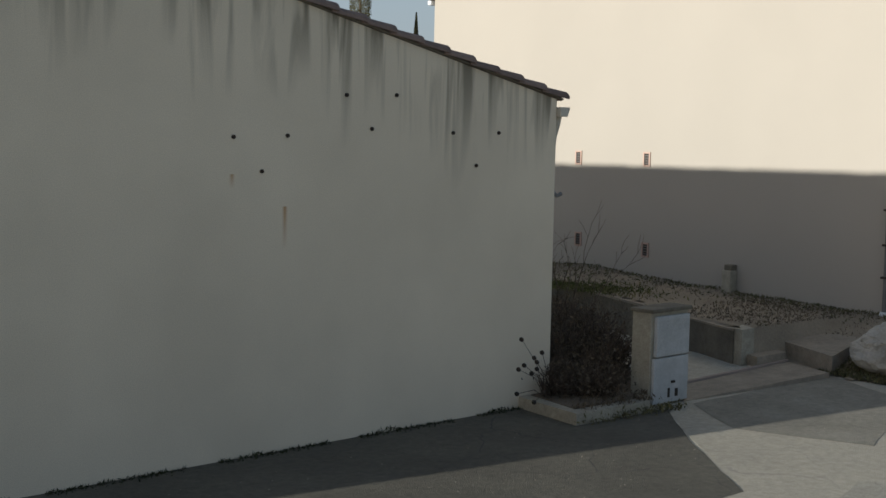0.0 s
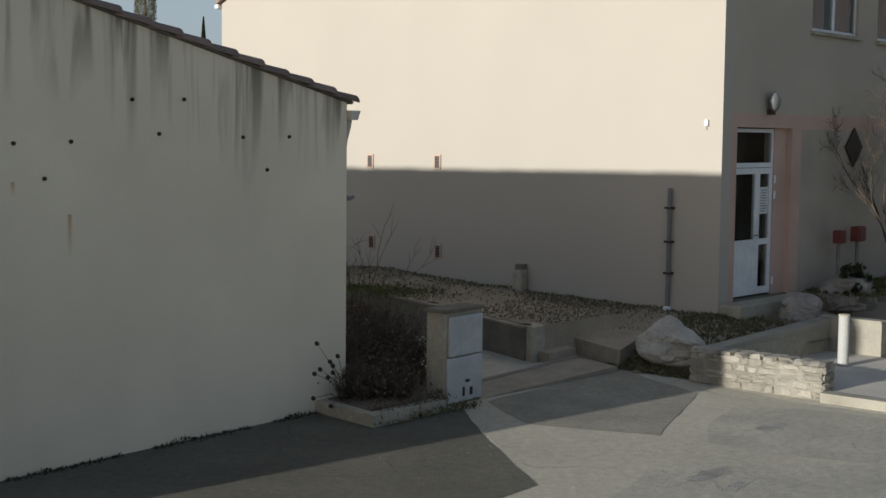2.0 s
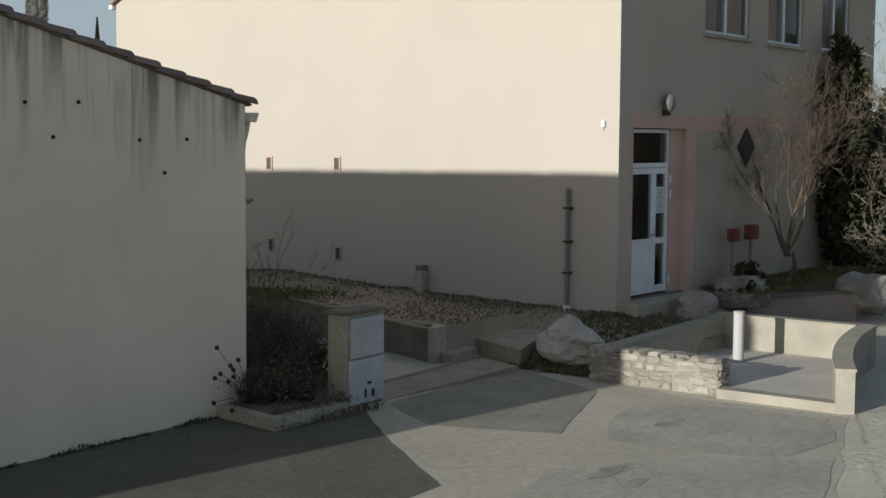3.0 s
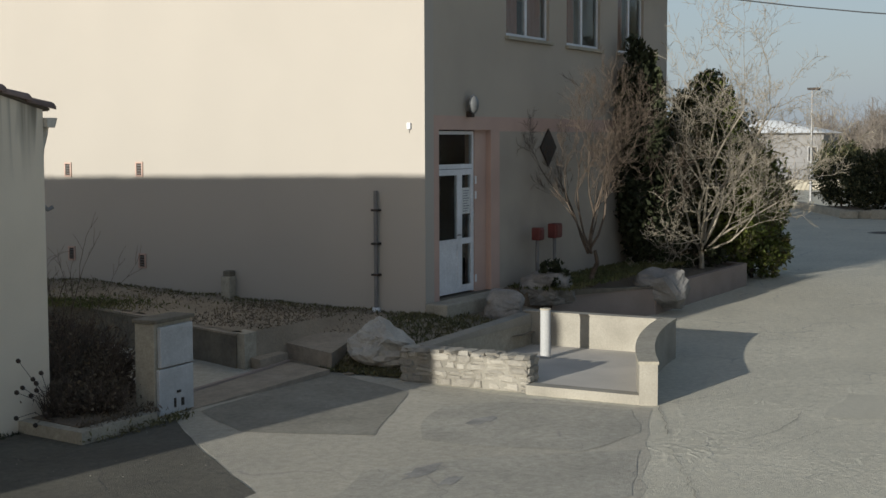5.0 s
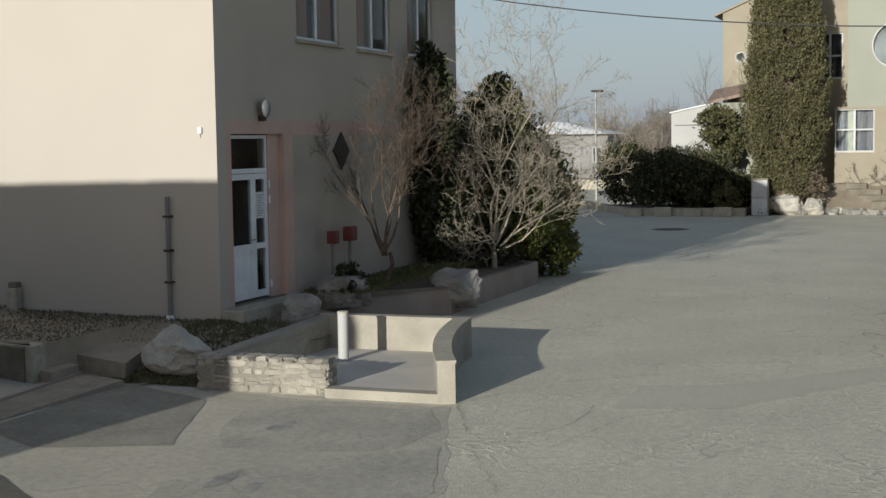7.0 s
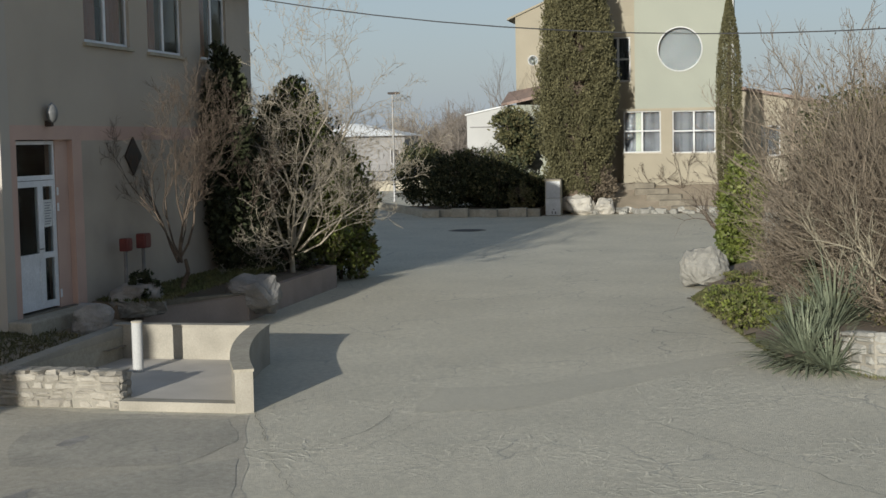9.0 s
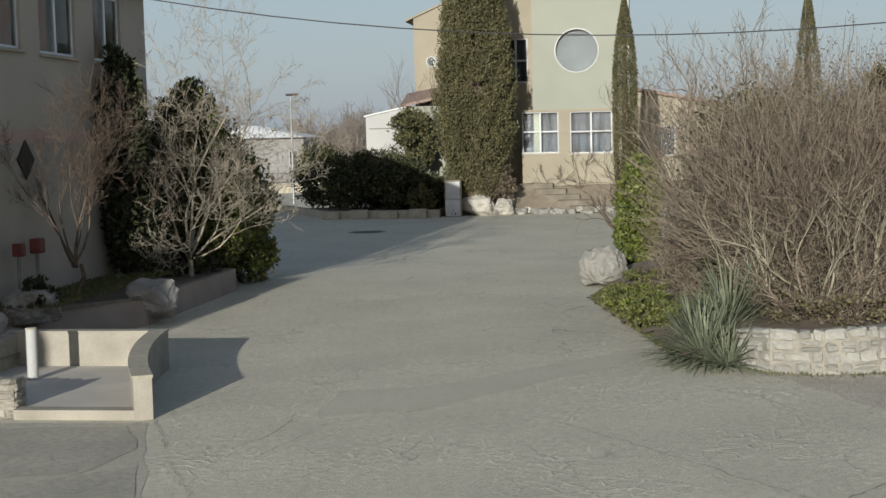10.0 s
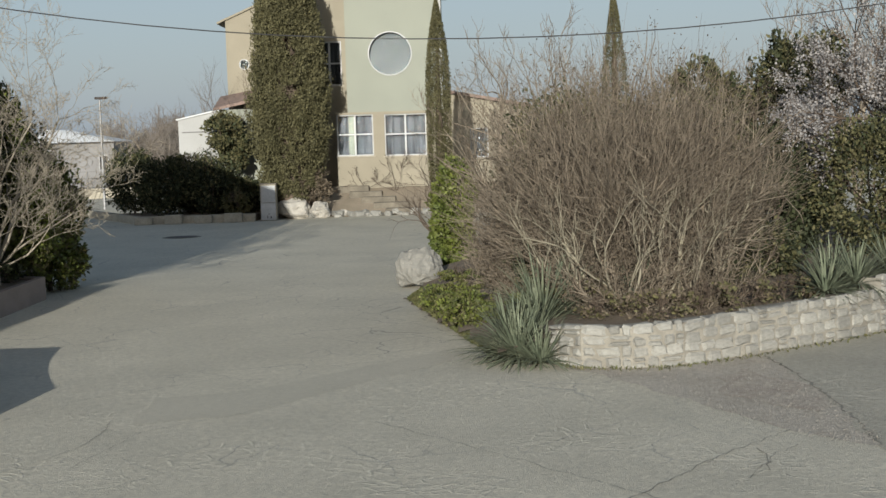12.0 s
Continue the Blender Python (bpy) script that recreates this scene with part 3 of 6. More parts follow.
# manhole
mh = thing("manhole_cover", "dark cast iron manhole cover set in the road", "manhole", loc=(33, -0.9, 0))
part("rim", cyl(bmesh.new(), (0, 0, 0.001), (0, 0, 0.012), 0.75, n=24), dark_asphalt, mh)
part("lid", cyl(bmesh.new(), (0, 0, 0.012), (0, 0, 0.02), 0.6, n=24), dark_metal, mh)

# field that surrounds the yard, far off
ground_patch("field", [(95, -80), (900, -300), (900, 400), (95, 90)], 0.02, field_mat, "dry winter field beyond the yard", 0.1, 9)


# ---- low streaked building ----
GW, RIDGE = 14.57, 9.25
low = thing("low_building", "low grey rendered gable building with a clay tile roof", "building", loc=(-7.573, 1.014, 0), rz=3.67)


def top_at(d):
    return 3.886 + 0.222 * (d if d < RIDGE else 2 * RIDGE - d)


def low_building():
    bm = bmesh.new()
    prof = [(0, 0), (0, top_at(0)), (-RIDGE, top_at(RIDGE)), (-GW, top_at(GW)), (-GW, 0)]
    a = [bm.verts.new((x, 0, z)) for x, z in prof]
    b = [bm.verts.new((x, 0.3, z)) for x, z in prof]
    bm.faces.new(a)
    bm.faces.new(b[::-1])
    for i in range(5):
        bm.faces.new((a[i], a[(i + 1) % 5], b[(i + 1) % 5], b[i]))
    bmesh.ops.recalc_face_normals(bm, faces=bm.faces)
    part("gable_wall", bm, grey_render, low, "grey render with dark run-off streaks")
    part("side_wall", boxed((-0.3, 0.3, 0), (0, 13.7, top_at(0))), grey_render, low)
    part("side_wall", boxed((-GW, 0.3, 0), (-GW + 0.3, 13.7, top_at(GW))), grey_render, low)
    bm = bmesh.new()
    prof = [(0, 0), (0, top_at(0)), (-RIDGE, top_at(RIDGE)), (-GW, top_at(GW)), (-GW, 0)]
    a = [bm.verts.new((x, 13.7, z)) for x, z in prof]
    b = [bm.verts.new((x, 14.0, z)) for x, z in prof]
    bm.faces.new(a)
    bm.faces.new(b[::-1])
    for i in range(5):
        bm.faces.new((a[i], a[(i + 1) % 5], b[(i + 1) % 5], b[i]))
    bmesh.ops.recalc_face_normals(bm, faces=bm.faces)
    part("gable_wall", bm, grey_render, low)
    # roof slabs
    for x0, x1 in ((0.12, -RIDGE), (-RIDGE, -GW - 0.12)):
        bm = bmesh.new()
        z0, z1 = (top_at(-x0) + 0.01, top_at(-x1) + 0.01)
        v = [bm.verts.new(p) for p in ((x0, 0.02, z0), (x1, 0.02, z1), (x1, 14, z1), (x0, 14, z0), (x0, 0.02, z0 + 0.05), (x1, 0.02, z1 + 0.05), (x1, 14, z1 + 0.05), (x0, 14, z0 + 0.05))]
        for f in ((3, 2, 1, 0), (4, 5, 6, 7), (0, 1, 5, 4), (1, 2, 6, 5), (2, 3, 7, 6), (3, 0, 4, 7)):
            bm.faces.new([v[i] for i in f])
        bmesh.ops.recalc_face_normals(bm, faces=bm.faces)
        part("roof", bm, tile_mat, low, "clay tile roof")


low_building()


def barrel_tile(length, r0, r1, thick=0.018, n=8):
    """A half-round clay tile along +x, opening downwards."""
    bm = bmesh.new()
    rows = []
    for x, r in ((0, r0), (length, r1)):
        for rr in (r, r - thick):
            rows.append([bm.verts.new((x, rr * math.cos(math.pi * k / n), rr * math.sin(math.pi * k / n) * 0.8)) for k in range(n + 1)])
    o0, i0, o1, i1 = rows
    for k in range(n):
        bm.faces.new((o0[k], o0[k + 1], o1[k + 1], o1[k]))
        bm.faces.new((i0[k + 1], i0[k], i1[k], i1[k + 1]))
        bm.faces.new((o0[k + 1], o0[k], i0[k], i0[k + 1]))
        bm.faces.new((o1[k], o1[k + 1], i1[k + 1], i1[k]))
    for k in (0, n):
        bm.faces.new((o0[k], o1[k], i1[k], i0[k]))
    bmesh.ops.recalc_face_normals(bm, faces=bm.faces)
    me = bpy.data.meshes.new("roof_tile")
    bm.to_mesh(me)
    bm.free()
    me.materials.append(tile_mat)
    return me


verge_tile = barrel_tile(0.5, 0.125, 0.1, 0.024)
slope = math.degrees(math.atan(0.222))
rr = random.Random(5)
for col in range(3):
    for k in range(24):
        d = -0.16 + k * 0.42
        if d > RIDGE:
            break
        ob = new("roof_tile", verge_tile)
        ob.parent = low
        ob.matrix_local = pose(-d, 0.05 + col * 0.21, top_at(d) + 0.035 + rr.uniform(0, 0.012), 0, -(slope - 3.0), 180 + rr.uniform(-1.2, 1.2))
ridge_tile = barrel_tile(0.44, 0.14, 0.115, 0.02)
for k in range(33):
    ob = new("ridge_tile", ridge_tile)
    ob.parent = low
    ob.matrix_local = pose(-RIDGE, 0.02 + k * 0.42, top_at(RIDGE) + 0.03 + rr.uniform(0, 0.02), 0, -3, 90)
part("verge_board", rod_path([(0.1, -0.01, top_at(0) + 0.005), (-RIDGE, -0.01, top_at(RIDGE) + 0.005)], 0.016), dark_concrete, low, "dark mortar line under the verge tiles")
# boxed gutter along the eave, seen from its end
bm = bmesh.new()
prof = [(0.01, 3.79), (0.2, 3.79), (0.15, 3.67), (0.01, 3.67)]
a = [bm.verts.new((x, -0.06, z)) for x, z in prof]
b = [bm.verts.new((x, 13.9, z)) for x, z in prof]
bm.faces.new(a)
bm.faces.new(b[::-1])
for i in range(4):
    bm.faces.new((a[i], a[(i + 1) % 4], b[(i + 1) % 4], b[i]))
bmesh.ops.recalc_face_normals(bm, faces=bm.faces)
bmesh.ops.bevel(bm, geom=list(bm.edges), offset=0.008, segments=2, affect="EDGES", profile=0.5)
part("gutter", bm, gutter_paint, low, "pale boxed gutter")
part("downpipe", rod_path([(0.1, 0.06, 3.68), (0.09, 0.07, 3.58), (0.05, 0.09, 3.42), (0.045, 0.1, 3.3), (0.045, 0.1, 0.1)], 0.045, 10), gutter_paint, low, "pale downpipe")
part("pipe_spout", rod_path([(0.06, 0.1, 2.72), (0.14, 0.08, 2.66), (0.2, 0.06, 2.69)], 0.028, 8), zinc, low)
for d, z in ((3.45, 3.834), (2.72, 3.854), (3.08, 3.47), (1.82, 3.441), (1.05, 3.451), (1.425, 3.057), (4.94, 3.362), (4.25, 3.382), (4.58, 3.008)):
    bm = cyl(bmesh.new(), (-d, 0.005, z), (-d, -0.02, z), 0.022, n=10)
    cyl(bm, (-d, -0.02, z), (-d, -0.035, z), 0.01, n=6)
    part("fixing_plug", bm, dark_metal, low, "small dark wall fixing")

# ---- two-storey building ----
big = thing("two_storey_building", "two-storey cream and grey rendered building with a shaded entrance front", "building")
LB, LA = 11.55, 12.65


RIDGE_Y = 5.5


def roof_z(y):
    return 7.2 + 0.436 * y if y < RIDGE_Y else 9.598 - 0.4545 * (y - RIDGE_Y)


bm = bmesh.new()
pts = [(0, -0.3), (LA, -0.3), (LA, roof_z(LA)), (RIDGE_Y, roof_z(RIDGE_Y)), (0, roof_z(0))]
a = [bm.verts.new((0, y, z)) for y, z in pts]
b = [bm.verts.new((0.3, y, z)) for y, z in pts]
bm.faces.new(a)
bm.faces.new(b[::-1])
for i in range(5):
    bm.faces.new((a[i], a[(i + 1) % 5], b[(i + 1) % 5], b[i]))
bmesh.ops.recalc_face_normals(bm, faces=bm.faces)


side = part("side_wall", bm, None, big, "sunlit cream rendered wall")
side.data.materials.append(cream_render)
DOOR = (0.48, 2.4, 0.78, 3.68)
WINS = [(3.02, 4.9, 5.42, 6.86), (5.73, 7.47, 5.4, 6.84), (8.44, 10.0, 5.4, 6.84)]
part("front_wall", wall_open(0.3, LB, 3.92, 7.17, 0.0, 0.3, WINS), facade_grey, big, "grey weathered render of the upper storey")
bm = wall_open(0.3, LB, 3.66, 3.92, 0.0, 0.3, [(DOOR[0], DOOR[1], 3.66, 3.68)])
part("string_band", bm, pink_band, big, "pink rendered band")
bm = boxed((0.3, 0.0, -0.3), (DOOR[0], 0.3, 3.66))
part("front_wall", bm, pink_band, big, "pink rendered door surround")
part("front_wall", boxed((DOOR[1], 0.0, -0.3), (2.75, 0.3, 3.66)), pink_band, big, "pink rendered door surround")
part("front_wall", boxed((2.75, 0.0, -0.3), (LB, 0.3, 3.66)), facade_low, big, "pale grey render beside the entrance")
part("front_wall", boxed((DOOR[0], 0.0, -0.3), (DOOR[1], 0.3, DOOR[2])), dark_concrete, big)
part("back_wall", boxed((0.3, LA - 0.3, -0.3), (LB, LA, roof_z(LA))), cream_render, big)
bm = bmesh.new()
pts = [(0.3, -0.3), (LA - 0.3, -0.3), (LA - 0.3, roof_z(LA)), (RIDGE_Y, roof_z(RIDGE_Y)), (0.3, roof_z(0.3))]
a = [bm.verts.new((LB - 0.3, y, z)) for y, z in pts]
b = [bm.verts.new((LB, y, z)) for y, z in pts]
bm.faces.new(a)
bm.faces.new(b[::-1])
for i in range(5):
    bm.faces.new((a[i], a[(i + 1) % 5], b[(i + 1) % 5], b[i]))
bmesh.ops.recalc_face_normals(bm, faces=bm.faces)
part("side_wall", bm, cream_render, big)
for ya, yb in ((-0.35, RIDGE_Y), (RIDGE_Y, LA + 0.06)):
    bm = bmesh.new()
    v = [bm.verts.new(p) for p in [(x, y, roof_z(y) + dz) for dz in (0.01, 0.14) for x, y in ((-0.12, ya), (LB + 0.15, ya), (LB + 0.15, yb), (-0.12, yb))]]
    for f in ((3, 2, 1, 0), (4, 5, 6, 7), (0, 1, 5, 4), (1, 2, 6, 5), (2, 3, 7, 6), (3, 0, 4, 7)):
        bm.faces.new([v[i] for i in f])
    part("roof", bm, tile_mat, big, "clay tile roof")
part("gutter_end", boxed((-0.1, LA + 0.02, roof_z(LA) - 0.12), (0.1, LA + 0.14, roof_z(LA) - 0.02), 0.02), white_pvc, big, "white gutter end")
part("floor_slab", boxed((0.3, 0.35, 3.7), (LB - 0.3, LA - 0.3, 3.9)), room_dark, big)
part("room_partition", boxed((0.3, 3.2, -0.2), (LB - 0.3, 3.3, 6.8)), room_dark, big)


def window(parent, x0, x1, z0, z1, y, bars=(0.5,), rails=(), curtain=None, sill=True, frame_w=0.06, depth=0.06, hang=0.1, mat=None):
    """A white framed window in a wall that faces -y; y is the plane of its frame."""
    paint = mat or white_pvc
    bar = 0.75 * frame_w
    w = part("window", boxed((x0 - 0.002, y + depth + 0.01, z0), (x0 + 0.02, y + depth + 0.03, z1)), paint, parent, "white framed window")
    fr = [((x0, z0), (x1, z0 + frame_w)), ((x0, z1 - frame_w), (x1, z1)), ((x0, z0 + frame_w), (x0 + frame_w, z1 - frame_w)), ((x1 - frame_w, z0 + frame_w), (x1, z1 - frame_w))]
    bm = bmesh.new()
    for (a, c), (b, d) in fr:
        box(bm, (a, y, c), (b, y + depth, d))
    part("window_frame", bm, paint, w)
    for k in bars:
        xm = x0 + (x1 - x0) * k
        part("mullion", boxed((xm - bar, y - 0.004, z0 + frame_w), (xm + bar, y + depth, z1 - frame_w)), paint, w)
    for k in rails:
        zm = z0 + (z1 - z0) * k
        part("transom", boxed((x0 + frame_w, y - 0.007, zm - bar * 0.8), (x1 - frame_w, y + depth, zm + bar * 0.8)), paint, w)
    edges = [x0 + frame_w, *[x0 + (x1 - x0) * k for k in bars], x1 - frame_w]
    for a, b in zip(edges, edges[1:]):
        g = part("pane", boxed((a, y + 0.02, z0 + frame_w), (b - 0.001, y + 0.03, z1 - frame_w)), dark_glass, w)
        g.visible_shadow = False
    if curtain:
        bm = bmesh.new()
        for a, b in curtain[1]:
            n = 14
            pts = [(a + (b - a) * i / n, y + hang + 0.02 * math.sin(i * 2.4)) for i in range(n + 1)]
            for (xa, ya), (xb, yb) in zip(pts, pts[1:]):
                vs = [bm.verts.new(p) for p in ((xa, ya, z0), (xb, yb, z0), (xb, yb, z1), (xa, ya, z1), (xa, ya + 0.008, z0), (xb, yb + 0.008, z0), (xb, yb + 0.008, z1), (xa, ya + 0.008, z1))]
                for f in ((0, 1, 2, 3), (7, 6, 5, 4)):
                    bm.faces.new([vs[i] for i in f])
        part("curtain", bm, curtain[0], w, "hanging curtain behind the glass")
    if sill:
        part("window_sill", boxed((x0 - 0.06, y - 0.14, z0 - 0.07), (x1 + 0.08, y, z0 - 0.005), 0.008), concrete, w)
    return w


for i, h in enumerate(WINS):
    ww = h[1] - h[0]
    window(big, *h, 0.06, (0.5,), (), (curtain_red, [(h[0] + 0.05, h[0] + ww * 0.42), (h[0] + ww * 0.55, h[1] - (0.06 if i == 0 else 0.6))]))


def entrance_door():
    x0, x1, z0, z1 = 0.5, 1.95, 0.8, 3.66
    y = 0.12
    d = part("door", boxed((x0, y, z1 - 0.06), (x1, y + 0.07, z1)), white_pvc, big, "white two-leaf entrance door with dark glass and a transom light")
    bm = bmesh.new()
    for a, b in (((x0, 0.8), (x0 + 0.05, 3.6)), ((x1 - 0.05, 0.8), (x1, 3.6)), ((x0 + 0.05, 3.0), (x1 - 0.05, 3.08))):
        box(bm, (a[0], y, a[1]), (b[0], y + 0.07, b[1]))
    part("door_frame", bm, white_pvc, d)
    part("pane", boxed((x0 + 0.05, y + 0.03, 3.08), (x1 - 0.05, y + 0.04, 3.6)), dark_glass, d, "dark transom light")
    split = x0 + 0.9
    for a, b, low_panel in ((x0 + 0.055, split, True), (split + 0.005, x1 - 0.055, False)):
        bm = bmesh.new()
        st = 0.085
        zb, zt, mid = 0.82, 2.99, 1.72
        for lo, hi in (((a, zb), (a + st, zt)), ((b - st, zb), (b, zt)), ((a + st, zb), (b - st, zb + 0.12)), ((a + st, zt - 0.1), (b - st, zt)), ((a + st, mid - 0.05), (b - st, mid + 0.05))):
            box(bm, (lo[0], y - 0.015, lo[1]), (hi[0], y + 0.045, hi[1]))
        part("door_leaf", bm, white_pvc, d)
        g = part("pane", boxed((a + st, y + 0.01, mid + 0.05), (b - st, y + 0.018, zt - 0.1)), dark_glass, d)
        if low_panel:
            part("door_panel", boxed((a + st, y + 0.0, zb + 0.12), (b - st, y + 0.03, mid - 0.05)), white_pvc, d)
        else:
            part("pane", boxed((a + st, y + 0.01, zb + 0.12), (b - st, y + 0.018, mid - 0.05)), dark_glass, d)
    bm = rod_path([(split - 0.05, y - 0.07, 1.84), (split - 0.17, y - 0.07, 1.84)], 0.012, 6)
    cyl(bm, (split - 0.05, y - 0.02, 1.84), (split - 0.05, y - 0.075, 1.84), 0.012, n=6)
    part("door_handle", bm, zinc, d, "metal lever handle")
    pp = part("notice", boxed((1.52, y - 0.002, 2.2), (1.8, y + 0.006, 2.66)), paper_mat, d, "paper notice on the glass")
    for k in range(9):
        part("text_bar", boxed((1.55, y - 0.006, 2.6 - k * 0.045), (1.77 - (k % 3) * 0.03, y - 0.003, 2.615 - k * 0.045)), ink_mat, d)
    for z in (2.72, 2.45, 0.95):
        part("hinge", boxed((1.96, y - 0.03, z), (2.02, y + 0.03, z + 0.14), 0.006), white_pvc, d)


entrance_door()
part("door_reveal", boxed((1.955, 0.1, 0.78), (2.4, 0.3, 3.68)), pink_band, big, "pink rendered reveal")
step = thing("door_step", "weathered concrete door step block", "step", loc=(1.4, -0.35, 0.4))
part("block", boxed((-1.42, -0.08, -0.2), (1.0, 0.345, 0.37), 0.03), concrete, step)


def wall_lamp():
    e = thing("wall_lamp", "round opal wall lamp above the entrance", "lamp", loc=(1.5, -0.02, 4.12))
    part("bracket", boxed((-0.05, -0.1, -0.22), (0.05, 0.02, -0.12), 0.01), dark_metal, e)
    bm = bmesh.new()
    bmesh.ops.create_uvsphere(bm, u_segments=20, v_segments=12, radius=0.165, matrix=Matrix.Diagonal((0.8, 0.55, 1, 1)))
    for q in bm.verts:
        q.co.y -= 0.1
    part("globe", bm, lamp_glass, e, "opal glass globe", True)
    part("hood", rod_path([(-0.14, -0.1, 0.0), (-0.115, -0.1, 0.11), (0, -0.1, 0.178), (0.115, -0.1, 0.11), (0.14, -0.1, 0)], 0.012), zinc, e)


wall_lamp()
sensor = thing("alarm_box", "small white box high on the cream wall", "box", loc=(-0.0, 0.29, 3.74))
part("housing", boxed((-0.05, -0.035, -0.055), (0, 0.035, 0.055), 0.01), white_pvc, sensor)
part("cable", rod_path([(-0.008, 0, -0.05), (-0.008, 0.004, -0.12)], 0.005), grey_pipe, sensor)

for k, (s, z) in enumerate(((8.01, 2.96), (6.2, 2.98), (7.96, 1.33), (6.17, 1.25))):
    e = thing("wall_vent", "small framed air vent in the cream wall", "vent", "wall vents", (0, s, z))
    bm = bmesh.new()
    for lo, hi in (((-0.09, -0.14), (-0.06, 0.14)), ((0.06, -0.14), (0.09, 0.14)), ((-0.06, -0.14), (0.06, -0.11)), ((-0.06, 0.11), (0.06, 0.14))):
        box(bm, (-0.025, lo[0], lo[1]), (0.0, hi[0], hi[1]))
    part("vent_frame", bm, pink_band, e)
    part("backing", boxed((-0.004, -0.06, -0.11), (0, 0.06, 0.11)), dark_metal, e)
    for j in range(4):
        part("slat", boxed((-0.018, -0.06, -0.085 + j * 0.05), (-0.006, 0.06, -0.07 + j * 0.05)), grey_pipe, e)

pipe = thing("drain_pipe", "grey standpipe clamped to the cream wall", "pipe", loc=(-0.07, 0.93, 0.6))
part("pipe", cyl(bmesh.new(), (0, 0, 0.0), (0, 0, 2.05), 0.036, n=12), grey_pipe, pipe)
for z in (0.62, 1.15, 1.72):
    bm = boxed((-0.05, -0.07, z - 0.018), (0.07, 0.07, z + 0.018), 0.005)
    part("clamp", bm, dark_metal, pipe)
part("foot", cyl(bmesh.new(), (0, 0, -0.02), (0, 0, 0.06), 0.09, 0.06, n=12), white_pvc, pipe, "pale pipe collar")

blk = thing("concrete_bollard_block", "small concrete block against the cream wall", "block", loc=(-0.12, 4.05, 0.66))
part("block", boxed((-0.1, -0.1, -0.05), (0.1, 0.1, 0.4), 0.02), concrete, blk)
part("cap", boxed((-0.06, -0.08, 0.4), (0.11, 0.08, 0.5), 0.015), dark_concrete, blk)

for k, (x, z, w, h) in enumerate(((3.78, 1.72, 0.2, 0.24), (4.56, 1.74, 0.3, 0.28))):
    e = thing("hydrant_box", "red enamelled box on a post before the wall", "hydrant box", "red boxes", (x, -0.28, 0.75))
    part("post", cyl(bmesh.new(), (0, 0, -0.2), (0, 0, z - 0.75), 0.035, n=10), grey_pipe, e)
    part("cabinet", boxed((-w / 2, -0.1, z - 0.75 - h / 2), (w / 2, 0.08, z - 0.75 + h / 2), 0.02), red_paint, e)
    part("cabinet_door", boxed((-w / 2 + 0.03, -0.115, z - 0.75 - h / 2 + 0.03), (w / 2 - 0.03, -0.1, z - 0.75 + h / 2 - 0.03), 0.005), red_paint, e)
grate = thing("wall_vent", "diamond-set dark vent in the shaded wall", "vent", "wall vents", (4.83, -0.005, 3.35))
bm = boxed((-0.26, -0.03, -0.26), (0.26, 0.0, 0.26))
part("grille", bm, dark_metal, grate).matrix_local = pose(0, 0, 0, 0, 45, 0)

# ---- terrace, ramp and retaining wall ----
def bank_z(x, y):
    return 0.585 + 0.03 * max(0, y - 1) + 0.04 * max(0, y - 6) + (0.04 * noise.noise(Vector((x * 1.3, y * 1.3, 0))))


def height_sheet(name, inside, zfun, x0, x1, y0, y1, step_m, mat, label, category, kind="structure"):
    """A rolling sheet over the cells whose middle lies inside."""
    bm = bmesh.new()
    nx, ny = int((x1 - x0) / step_m), int((y1 - y0) / step_m)
    vs = {}

    def vert(i, j):
        if (i, j) not in vs:
            x, y = x0 + i * step_m, y0 + j * step_m
            vs[i, j] = bm.verts.new((x, y, zfun(x, y)))
        return vs[i, j]

    for i in range(nx):
        for j in range(ny):
            if inside(x0 + (i + 0.5) * step_m, y0 + (j + 0.5) * step_m):
                bm.faces.new((vert(i, j), vert(i + 1, j), vert(i + 1, j + 1), vert(i, j + 1)))
    ob = part(name, bm, mat, None, "", True)
    return tagged(ob, label, category, kind=kind)


def ret_x(y):
    return -3.3 + (y - 0.93) * 0.36


def terrace_z(x, y):
    z = bank_z(x, y)
    if y >= 1.2:
        k = max(0.0, min(1.0, (x - ret_x(y)) / 0.9))
        z = 0.6 * (1 - k) + z * k
    if y < 1.2:
        k = max(0.0, min(1.0, (x + 2.9) / 2.6))
        z = 0.02 + (z - 0.02) * k * k * (3 - 2 * k)
        if y < -0.2:
            k2 = max(0.0, min(1.0, (y + 1.5) / 1.3))
            z = min(z, 0.02 + z) * (0.55 + 0.45 * k2)
    if x > 2.2:
        z *= max(0.0, 1 - (x - 2.2) / 3.6)
    return z


height_sheet("gravel_terrace", lambda x, y: (x < 0.02 and y >= 1.2 and x > ret_x(y) - 0.15) or (y < 1.25 and y > -1.45 - 0.08 * x and -2.68 + 0.3 * noise.noise(Vector((x * 3, y * 3, 0))) < x < 0.02) or (0 <= x < 6.2 and -1.75 < y < 0), terrace_z, -3.6, 6.3, -1.7, 14.3, 0.15, gravel_mat, "gravelly soil bank with grass along the cream wall", "gravel")

